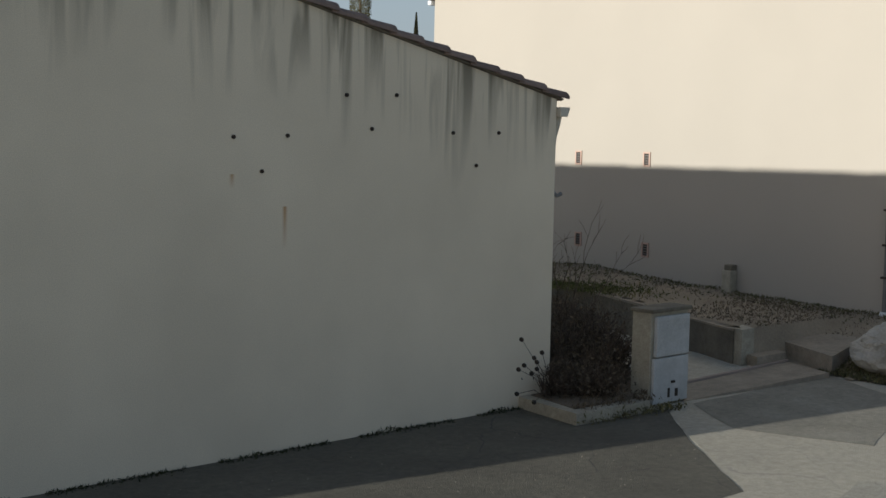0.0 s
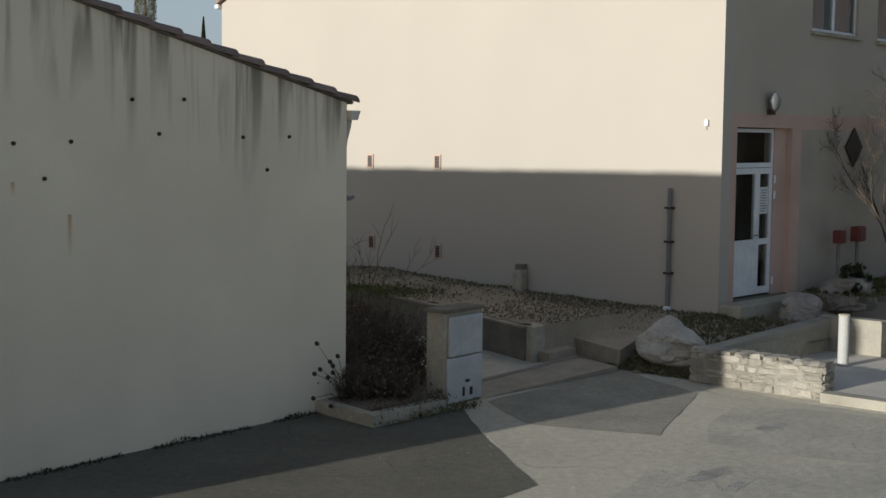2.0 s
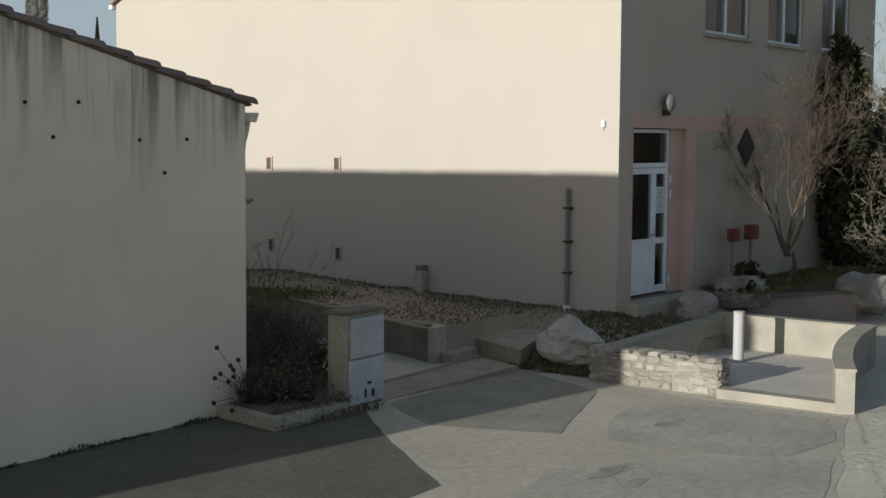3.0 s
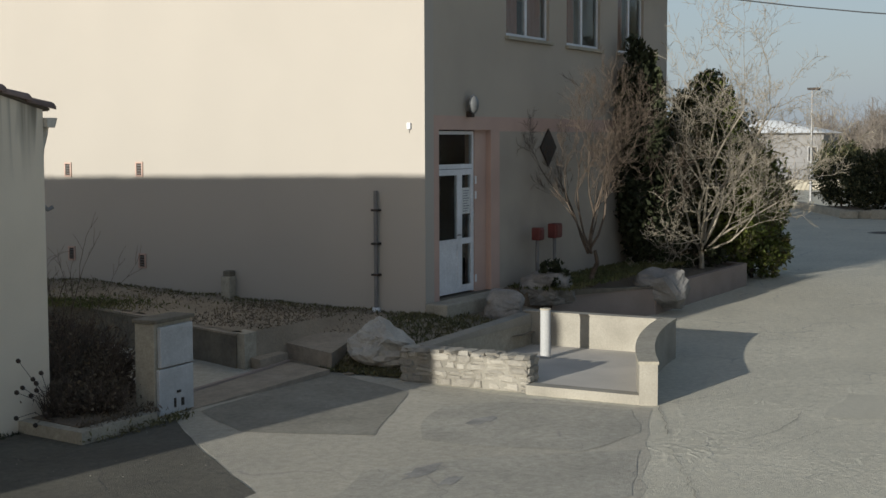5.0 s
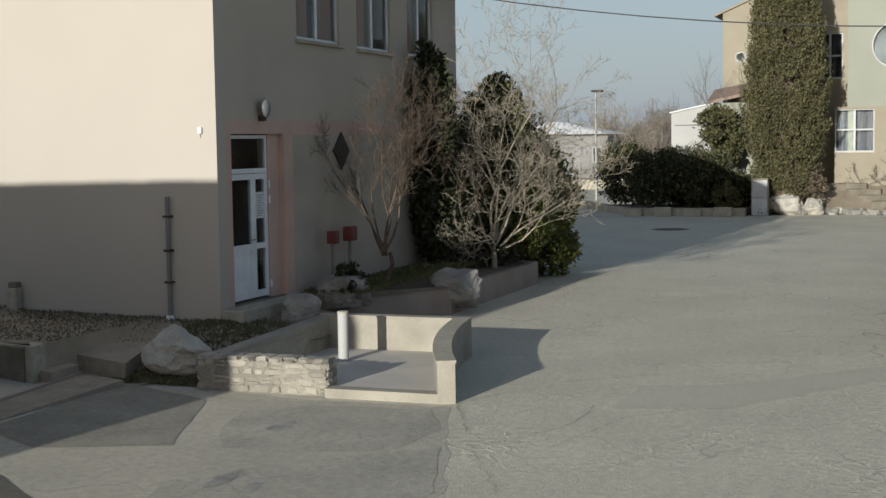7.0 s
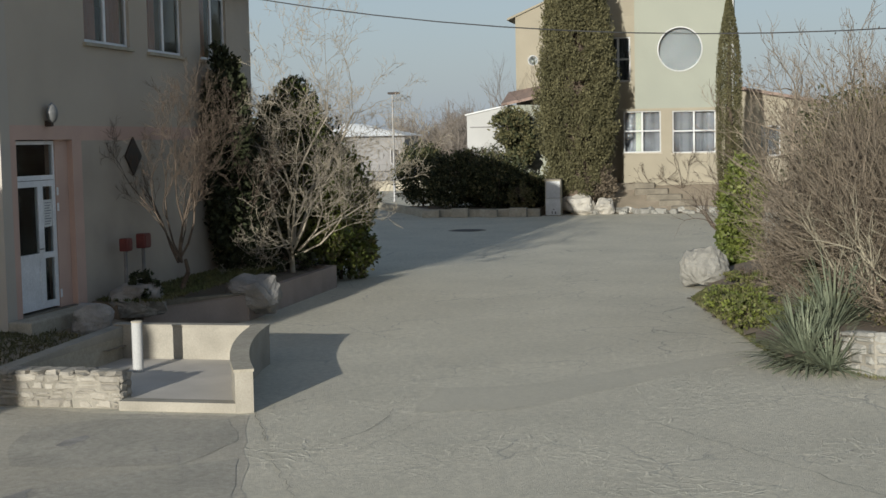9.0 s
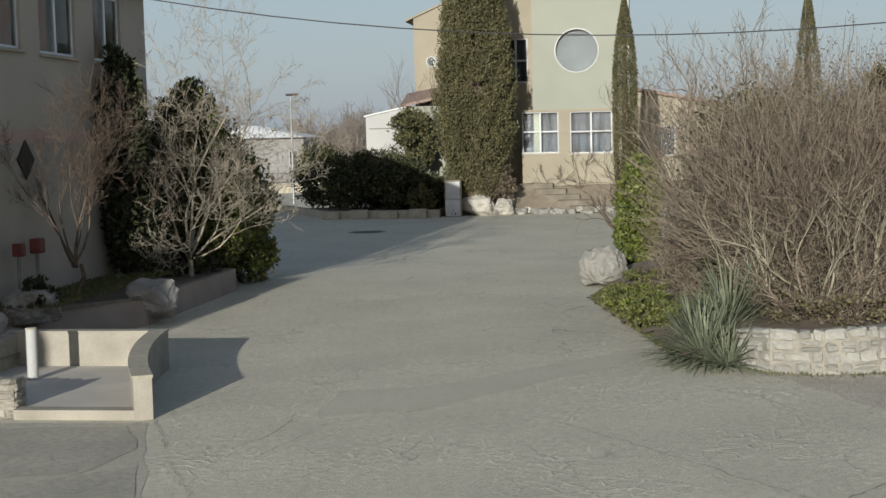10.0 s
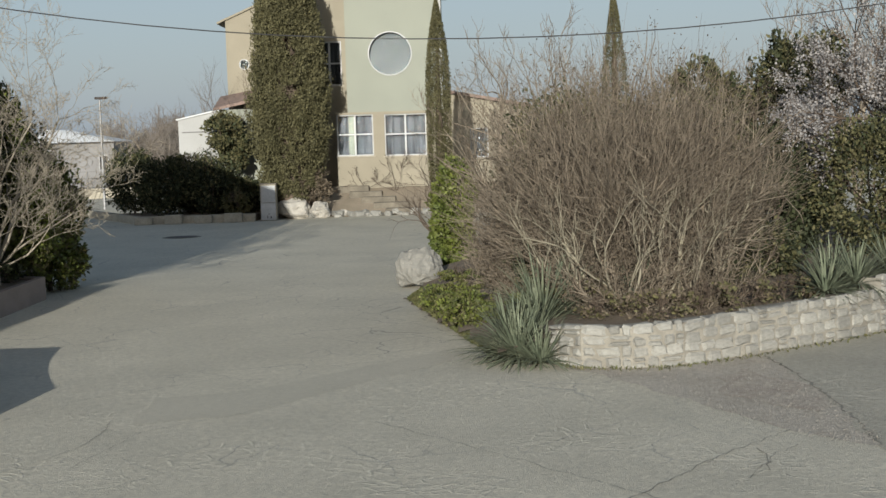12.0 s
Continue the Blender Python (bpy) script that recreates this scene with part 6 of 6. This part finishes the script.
def twig_shrub(label, loc, count, height, spread, seed, mat, lean=(0, 0), leafs=0):
    e = thing("twiggy_shrub", label, "shrub", "", loc)
    rng = np.random.default_rng(seed)
    segs, tips = [], []
    for k in range(count):
        a = rng.uniform(0, 2 * np.pi)
        tilt = (rng.random() ** 0.6) * 1.1
        p = np.array([np.cos(a) * 0.45 * rng.random() * spread / 2, np.sin(a) * 0.45 * rng.random() * spread / 2, -0.05])
        d = np.array([np.cos(a) * np.sin(tilt) + lean[0], np.sin(a) * np.sin(tilt) + lean[1], np.cos(tilt)])
        L = height * rng.uniform(0.7, 1.08) * (1 - 0.22 * tilt)
        r = 0.0095 * rng.uniform(0.6, 1.6) * (2.0 if rng.random() < 0.1 else 1.0)
        n = 6
        for i in range(n):
            d = d + rng.normal(size=3) * 0.09 + np.array([0, 0, 0.05])
            d /= np.linalg.norm(d)
            q = p + d * L / n
            segs.append((*p, *q, r * (1 - i / n * 0.75), r * (1 - (i + 1) / n * 0.75)))
            if i >= 2 or height < 2:
                for _ in range(4):
                    s = d + rng.normal(size=3) * 0.48
                    s /= np.linalg.norm(s)
                    t0 = p + d * L / n * rng.random()
                    t1 = t0 + s * L * 0.2 * rng.uniform(0.5, 1.3)
                    t2 = t1 + (s + rng.normal(size=3) * 0.3 + np.array([0, 0, 0.25])) * L * 0.09
                    segs.append((*t0, *t1, r * 0.5, r * 0.34))
                    segs.append((*t1, *t2, r * 0.34, r * 0.2))
                    tips.append(t2)
            p = q
    link_mesh("stem_tangle", tubes(np.array(segs), 3), mat, e)
    if leafs:
        tips = np.array(tips)
        pick = tips[rng.integers(0, len(tips), leafs)] + rng.normal(size=(leafs, 3)) * 0.08
        link_mesh("foliage", leaves(pick, 0.05, rng, 0.5), leaf_dry, e)
    return e


twig_shrub("huge bare twiggy shrub spreading over the stone wall", (5.0, -14.5, 0.55), 540, 4.1, 2.6, 91, twig_grey, leafs=14000)
twig_shrub("bare twiggy shrub joined to the larger one", (5.9, -15.3, 0.6), 260, 3.7, 1.9, 92, twig_grey, leafs=8000)
twig_shrub("low grey shrub before the hedge", (6.9, -12.9, 0.35), 150, 1.7, 1.6, 193, twig_grey, leafs=2500)
twig_shrub("low grey shrub at the hedge", (9.0, -13.4, 0.4), 240, 2.4, 1.6, 93, twig_grey, leafs=4000)
for i, (x, y, h, s) in enumerate(((2.7, -14.3, 1.5, 2.2), (3.2, -15.6, 1.5, 2.0), (3.6, -13.5, 1.3, 1.8))):
    twig_shrub("low dry twigs hanging to the wall top", (x, y, 0.5), 42, h, s, 190 + i, twig_grey, leafs=2200)
for i, (x, y) in enumerate(((2.9, -13.8), (2.6, -14.3), (2.7, -14.8), (3.1, -15.3), (3.6, -13.5), (3.7, -15.8))):
    limb_tree("bare_tree", "gnarled pale stems inside the shrub", "tree", (x, y, 0.5), [((-0.15, (-14.6 - y) * -0.3 + 0.2, 1), 1.3, 0.036), ((0.1, (-14.6 - y) * -0.3 - 0.3, 1), 1.4, 0.03), ((-0.2, (-14.6 - y) * -0.4, 1), 1.2, 0.026)], 2, shrub_bark, 94 + 7 * i, "shrub stems", forks=2, spread=0.4, shrink=0.6, lift=0.08, steps=4, least=0.007)
for i, (x, y, r) in enumerate(((6.2, -13.4, 0.9), (6.4, -15.0, 1.0), (6.8, -16.4, 0.9), (7.5, -17.6, 0.8))):
    leafy("low_shrub", "dark green undergrowth inside the bare shrub", "shrub", (x, y, 0.5), [(0, 0, r * 0.7, r * 0.8, r, r)], 2600, 0.11, leaf_dark, 300 + i, "undergrowth", stems=[((0, 0, 1), r * 0.6, 0.015)], mat2=leaf_olive, share2=0.4)
leafy("evergreen_shrub", "dark shaded evergreen between the shrubs", "shrub", (9.4, -18.4, 0.5), [(0, 0, 1.2, 0.8, 0.9, 1.3), (0.2, 0, 2.4, 0.7, 0.7, 0.9)], 7000, 0.12, leaf_dark, 310)
leafy("hedge_shrub", "clipped bright green hedge at the road edge", "hedge", (15.5, -11.3, 0.0), [(0, 0, 1.3, 1.0, 0.55, 1.35), (0.2, -0.2, 2.1, 1.0, 0.55, 0.95), (0, -0.2, 0.8, 0.9, 0.55, 0.9)], 13000, 0.12, leaf_green, 95)
leafy("low_shrub", "low olive ground shrub at the bed's edge", "shrub", (6.0, -11.6, 0.1), [(0, 0, 0.25, 1.9, 0.55, 0.24), (1.8, 0.35, 0.22, 1.5, 0.5, 0.24), (-1.2, -0.5, 0.2, 1.0, 0.5, 0.2)], 9000, 0.08, grass_mat, 96, mat2=leaf_green, share2=0.45)
leafy("evergreen_tree", "dark evergreen tree behind the shrubs", "tree", (15, -18.0, 0.5), [(0, 0, 2.4, 1.2, 1.2, 2.0), (0, 0.35, 4.0, 0.8, 0.7, 1.0), (0, -0.4, 3.4, 0.9, 0.7, 1.0)], 16000, 0.13, leaf_dark, 97, mat2=leaf_olive, share2=0.5)
leafy("evergreen_tree", "tall ivy-clad evergreen beside the blossom tree", "tree", (15, -20.1, 0.5), [(0, 0, 2.4, 1.2, 1.2, 2.2), (0, 0.2, 4.2, 0.9, 0.9, 1.2), (0, -0.6, 4.4, 0.9, 0.9, 1.0)], 20000, 0.13, leaf_dark, 197, mat2=leaf_olive, share2=0.4)


def blossom_tree(loc):
    """Almond tree: limbs with blossoms set close along the twigs."""
    e = thing("blossom_tree", "almond tree in white blossom", "tree", "", loc)
    rng = np.random.default_rng(98)
    segs = []
    for d, length, r in (((0, 0.15, 1), 3.4, 0.09), ((0.1, 0.7, 1), 2.9, 0.06), ((0, -0.5, 1), 3.3, 0.06), ((-0.3, 0.3, 1), 3.2, 0.05), ((-0.3, -0.9, 0.9), 3.2, 0.05), ((0.2, -1.2, 0.9), 3.2, 0.05)):
        grow(segs, rng, (0, 0, -0.1), d, length, r, 3, forks=3, spread=0.6, lift=0.07, shrink=0.55, steps=4)
    segs = np.array(segs)
    link_mesh("trunk", tubes(segs, 4), bark_brown, e)
    thin = segs[segs[:, 6] < 0.022]
    n = 42000
    pick = thin[rng.integers(0, len(thin), n)]
    u = rng.random((n, 1))
    pts = pick[:, 0:3] * (1 - u) + pick[:, 3:6] * u + rng.normal(size=(n, 3)) * 0.05
    pts = pts[pts[:, 2] > 1.2]
    link_mesh("crown", leaves(pts, 0.055, rng, 0.8), blossom, e, "white blossom along the twigs")


blossom_tree((10.6, -21.5, 0.5))
leafy("evergreen_shrub", "large olive-green shrub above the stone wall", "shrub", (8.6, -20.2, 0.7), [(0, 0, 1.5, 1.5, 1.5, 1.5), (0.3, -1.2, 2.0, 1.4, 1.4, 1.5)], 15000, 0.1, leaf_olive, 99, mat2=leaf_dark, share2=0.35)
for i, (x, y, h) in enumerate(((38, -13.4, 4.4), (33, -14.6, 3.8), (42, -17.0, 4.9), (31, -18.6, 3.8), (40, -25, 5.6), (33, -27, 5.8), (28, -24.5, 5.2), (44, -21.5, 5.2), (36, -22.5, 5.0), (30, -13.2, 4.9), (30.5, -14.4, 4.5), (30, -15.9, 4.7), (31, -17.0, 5.2), (29, -22.2, 5.2), (28, -23.5, 5.4), (30, -25.1, 5.2))):
    limb_tree("bare_tree", "tall bare winter tree behind the shrubs", "tree", (x, y, 0), [((0.05, 0.05, 1), h, 0.11), ((0.15, -0.3, 1), h * 0.8, 0.07), ((-0.1, 0.35, 1), h * 0.8, 0.07)], 3, twig_grey, 110 + i, "bare trees", forks=2, spread=0.55, lift=0.1, steps=6, shrink=0.48, taper=0.4, least=0.011)
leafy("evergreen_shrub", "dark shrub mass behind the bare shrub", "shrub", (22, -15.2, 0.3), [(0, 0, 2.2, 1.6, 2.4, 2.4), (0, -3.3, 2.2, 1.6, 2.2, 2.5)], 18000, 0.16, leaf_olive, 120, mat2=leaf_dark, share2=0.5)

for i, (x, y, r) in enumerate(((1.9, -13.9, 0.5), (1.7, -14.7, 0.45), (2.2, -15.5, 0.5), (2.8, -16.3, 0.5), (3.4, -17.1, 0.5), (4.2, -17.9, 0.5), (3.0, -13.6, 0.6), (3.4, -15.0, 0.6))):
    leafy("low_shrub", "low dry undergrowth along the wall top", "shrub", (x, y, 0.5), [(0, 0, r * 0.55, r * 1.1, r * 1.2, r * 0.7)], 650, 0.07, leaf_dry, 200 + i, "undergrowth", stems=[((0, 0, 1), r * 0.6, 0.01), ((0.4, 0.4, 1), r * 0.6, 0.01)], mat2=leaf_olive, share2=0.45)

for i, (x, y, r) in enumerate(((4.4, -12.9, 0.5), (5.6, -12.9, 0.6), (7.0, -12.7, 0.6), (8.4, -12.4, 0.6), (9.8, -12.0, 0.55), (11.0, -11.6, 0.5), (6.4, -13.4, 0.7), (8.6, -13.0, 0.7), (10.4, -12.6, 0.6))):
    leafy("low_shrub", "low green ground cover at the foot of the shrub", "shrub", (x, y, 0.3), [(0, 0, r * 0.2, r * 1.5, r * 1.1, r * 0.32)], 1300, 0.07, grass_mat, 220 + i, "ground cover", stems=[((0, 0, 1), r * 0.4, 0.01)], mat2=leaf_green, share2=0.3)

# brambles behind the meter box and weeds along the wall foot
for i, (x, y, h, s) in enumerate(((-7.3, 0.75, 0.55, 2.0), (-6.6, 1.4, 0.75, 2.4), (-6.0, 2.2, 0.85, 2.6), (-5.2, 3.2, 0.85, 2.8), (-4.6, 4.4, 0.8, 2.8))):
    twig_shrub("tangled dark brambles behind the planter kerb", (x, y, 0.12), 110, h, s, 130 + i, bark_brown, leafs=1500)
for i, (x, y, L) in enumerate(((-4.9, 3.3, 1.5), (-5.6, 2.6, 1.2), (-4.3, 4.2, 1.4), (-6.3, 1.9, 1.0))):
    limb_tree("bare_sapling", "thin bare sapling among the brambles", "tree", (x, y, 0.1), [((0.1, 0.1, 1), L, 0.013), ((-0.25, 0.3, 1), L * 0.8, 0.01), ((0.3, -0.1, 1), L * 0.85, 0.01)], 2, bark_brown, 136 + i, "saplings", forks=2, spread=0.5, shrink=0.5)


def weeds(name, label, n, where, size, mat, seed):
    rng = np.random.default_rng(seed)
    pts = np.array([where(rng) for _ in range(n)])
    return tagged(link_mesh(name, leaves(pts, size, rng, 0.25, 1.2), mat), label, "grass", kind="stuff")


def foot(rng):
    d = rng.random() * 14
    while noise.noise(Vector((d * 1.6, 2, 0))) < -0.15:
        d = rng.random() * 14
    return (-7.573 - 0.998 * d, 1.004 - 0.064 * d - abs(rng.normal()) * 0.06, rng.random() * 0.07 * max(0.35, noise.noise(Vector((d * 1.6, 2, 0))) * 2.2))


weeds("weeds", "small weeds along the foot of the wall", 2400, foot, 0.055, leaf_dark, 140)
weeds("weeds", "small weeds along the planter kerb and meter box", 380, lambda r: (lambda u: (-8.3 + 1.9 * u, -0.24 + 0.05 * u + r.normal() * 0.05, abs(r.normal()) * 0.05 + 0.01))(r.random() ** 0.6), 0.07, leaf_olive, 155)
weeds("weeds", "weeds growing over the planter kerb", 350, lambda r: (-8.1 + 1.3 * r.random(), -0.02 + r.normal() * 0.09, 0.15 + abs(r.normal()) * 0.05), 0.07, leaf_dry, 156)
weeds("grass", "rough grass on the terrace edge", 1500, lambda r: (lambda x, y: (x, y, terrace_z(x, y) + 0.02))(-0.05 - abs(r.normal()) * 0.3 * (1 + math.sin(9 * r.random())), r.uniform(-0.4, 9.0)), 0.08, leaf_olive, 141)
weeds("grass", "grass round the boulder and the step", 5000, lambda r: (lambda x, y: (x, y, terrace_z(x, y) + 0.025))(-2.75 + 3.5 * r.random() ** 1.3, r.uniform(-1.4, 0.3)), 0.085, leaf_olive, 142)
weeds("grass", "thin grass on the shaded planting bed", 5000, lambda r: (r.uniform(2.8, 9), r.uniform(-1.4, -0.1), 0.8), 0.1, grass_mat, 143)
weeds("grass", "tufts along the bed kerb", 7000, lambda r: (lambda x: (x, -11.95 + (x - 2.2) * 0.2 - max(0, x - 10) * 0.35 - abs(r.normal()) * 0.25, 0.06))(r.uniform(2.0, 12)), 0.11, grass_mat, 144)


weeds("leaf_litter", "dry leaf litter on the gravel terrace", 1800, lambda r: (lambda x, y: (x, y, terrace_z(x, y) + 0.012))(-abs(r.normal()) * 0.9 - 0.05, r.uniform(0.3, 8.5)), 0.05, leaf_dry, 146)
weeds("leaf_litter", "dry litter and dead grass at the landing", 1600, lambda r: (lambda x, y: (x, y, terrace_z(x, y) + 0.012))(r.uniform(-2.9, -0.3), r.uniform(1.25, 3.2)), 0.06, leaf_dry, 149)
weeds("leaf_litter", "scattered litter and grit on the forecourt", 500, lambda r: (r.uniform(-14, -3), r.uniform(-6.5, 0.2), 0.013), 0.018, verge_mat, 147)
weeds("grass", "dark grass tufts on the terrace", 2500, lambda r: (lambda x, y: (x, y, terrace_z(x, y) + 0.02))(-1.6 + r.normal() * 0.25, 6.5 + r.normal() * 0.9), 0.09, grass_mat, 148)


def wall_foot(r):
    i = r.integers(0, len(BED) - 1)
    q = BED[i].lerp(BED[i + 1], float(r.random()))
    return (q.x - 0.06 - abs(r.normal()) * 0.12, q.y - 0.03, 0.03)


weeds("weeds", "weeds along the stone wall foot", 350, wall_foot, 0.08, grass_mat, 145)


def dry_heads():
    e = thing("dry_thistle", "dark dry thistle heads by the wall end", "plant", loc=(-7.9, 0.75, 0.15))
    rng = np.random.default_rng(150)
    segs = []
    for k in range(13):
        tip = np.array([-0.45 + rng.normal() * 0.28, -0.15 + rng.normal() * 0.1, 0.35 + rng.normal() * 0.25])
        mid = tip * 0.5 + np.array([0, -0.05, 0.08])
        segs += [(0, 0, 0, *mid, 0.006, 0.005), (*mid, *tip, 0.005, 0.004)]
        bm = bmesh.new()
        bmesh.ops.create_icosphere(bm, subdivisions=2, radius=0.03)
        for q in bm.verts:
            q.co *= 1 + 0.25 * noise.noise(q.co * 40)
            q.co += Vector(tip)
        part("seed_head", bm, dark_metal, e, "dark dry seed head")
    link_mesh("stalks", tubes(np.array(segs), 3), bark_brown, e)


dry_heads()

# small stones in the gravel
rng = np.random.default_rng(160)
pv, pf = [], []
for k in range(1500):
    y = rng.uniform(0.8, 8)
    x = rng.uniform(ret_x(max(y, 1)) + 0.1, -0.05)
    s = rng.uniform(0.008, 0.024)
    b = len(pv)
    c = np.array([x, y, terrace_z(x, y) + s * 0.3])
    for dx, dy, dz in ((1, 0, 0), (0, 1, 0), (-1, 0, 0), (0, -1, 0), (0, 0, 0.7)):
        pv.append(c + np.array([dx, dy, dz]) * s * rng.uniform(0.7, 1.3))
    pf += [(b, b + 1, b + 4, b + 4), (b + 1, b + 2, b + 4, b + 4), (b + 2, b + 3, b + 4, b + 4), (b + 3, b, b + 4, b + 4)]
tri = np.array(pf)[:, :3]
tagged(link_mesh("gravel", quad_mesh(np.array(pv), tri), gravel_mat), "loose pale stones on the gravel terrace", "gravel", kind="stuff")

pv, pf = [], []
for k in range(1500):
    u, v = rng.random(), rng.random()
    x, y = -4.8 + 5.4 * u, -16.3 + (0.9 + 2.0 * u) * v
    if y > -15.36 + (x + 4.1) * 0.43:
        continue
    s = rng.uniform(0.006, 0.016)
    b = len(pv)
    c = np.array([x, y, 0.012 + s * 0.2])
    for dx, dy, dz in ((1, 0, 0), (0, 1, 0), (-1, 0, 0), (0, -1, 0), (0, 0, 0.7)):
        pv.append(c + np.array([dx, dy, dz]) * s * rng.uniform(0.7, 1.3))
    pf += [(b, b + 1, b + 4), (b + 1, b + 2, b + 4), (b + 2, b + 3, b + 4), (b + 3, b, b + 4)]
tagged(link_mesh("gravel", quad_mesh(np.array(pv), np.array(pf)), verge_mat), "loose pale stones on the verge", "gravel", kind="stuff")

# ---- distance ----
far = thing("far_hall", "low hall with a white sheet roof in the distance", "building")
part("wall", boxed((79, 12.9, 0), (83, 18.2, 3.9)), grey_wall, far)
bm = bmesh.new()
v = [bm.verts.new(p) for p in ((78.3, 12.6, 3.95), (78.3, 19, 3.95), (84, 19, 3.95), (84, 12.6, 3.95), (81, 18.2, 4.95), (82, 18.2, 4.95), (81, 16.5, 4.85), (82, 16.5, 4.85))]
for f in ((0, 6, 4, 1), (0, 3, 7, 6), (6, 7, 5, 4), (1, 4, 5, 2), (3, 2, 5, 7), (0, 1, 2, 3)):
    bm.faces.new([v[i] for i in f])
bmesh.ops.recalc_face_normals(bm, faces=bm.faces)
part("roof", bm, white_sheet, far, "white sheet metal roof")
w = part("window", boxed((78.94, 13.3, 1.9), (79, 14.0, 3.0)), zinc, far, "small dark window")
part("pane", boxed((78.9, 13.36, 1.96), (78.94, 13.94, 2.94)), room_dark, w)
fence = thing("yard_fence", "low pale wall with rails at the road's end", "fence")
part("plinth", boxed((76, 9.5, 0), (76.2, 24, 0.7)), concrete, fence)
for k in range(10):
    part("rail_post", boxed((76.06, 9.6 + k * 1.5, 0.7), (76.14, 9.68 + k * 1.5, 1.9)), grey_pipe, fence)
for z in (1.2, 1.85):
    part("rail", boxed((76.08, 9.5, z), (76.12, 24, z + 0.05)), grey_pipe, fence)


def street_lamp(x, y, h):
    e = thing("street_lamp", "grey street lamp on a tall pole", "lamp", loc=(x, y, 0))
    part("pole", cyl(bmesh.new(), (0, 0, 0), (0, 0, h), 0.09, 0.05, n=10), zinc, e)
    part("lamp_head", boxed((-0.18, -0.42, h - 0.03), (0.18, 0.25, h + 0.1), 0.03), dark_metal, e)


street_lamp(58.8, 8.6, 6.3)
# overhead cable
wire = thing("overhead_cable", "black overhead cable slung across the yard", "cable")
pts = []
for k in range(41):
    y = 12 - k * 1.2
    pts.append((5.0 + 0.02 * (y + 10), y, 5.28 + 0.0094 * (y + 12.8) ** 2))
part("cable", rod_path(pts, 0.012, 6), black_rubber, wire)

# far winter trees
rng = np.random.default_rng(170)
segs = []
for k in range(150):
    x, y = rng.uniform(105, 150), rng.uniform(-45, 70)
    h = rng.uniform(4.5, 7.2) * (x / 115)
    for j in range(26):
        a, t = rng.uniform(0, 2 * np.pi), rng.random()
        p = np.array([x, y, h * 0.12 + rng.normal() * 0.2])
        q = np.array([x + np.cos(a) * h * 0.33 * t, y + np.sin(a) * h * 0.42 * t, h * rng.uniform(0.7, 1.0) * (1 - 0.25 * t)])
        m = p * 0.5 + q * 0.5 + rng.normal(size=3) * 0.3
        segs += [(*p, *m, 0.07, 0.05), (*m, *q, 0.05, 0.02)]
        for _ in range(13):
            s = m + (q - m) * rng.random()
            segs.append((*s, *(s + rng.normal(size=3) * 0.5 + np.array([0, 0, 0.4])), 0.022, 0.01))
tagged(link_mesh("far_trees", tubes(np.array(segs), 3), far_twig), "bare winter trees on the horizon", "trees", kind="stuff")
pts, outs = clump_cloud(np.random.default_rng(171), 16000, [(112 + 8 * math.sin(k * 1.3), -40 + k * 5.0, 1.2, 5, 3.6, 2.0 + 0.5 * math.sin(k * 2.1)) for k in range(22)])
tagged(link_mesh("far_bushes", leaves(pts[pts[:, 2] > 0], 0.55, np.random.default_rng(172)), far_twig), "hazy brush on the horizon", "bushes", kind="stuff")
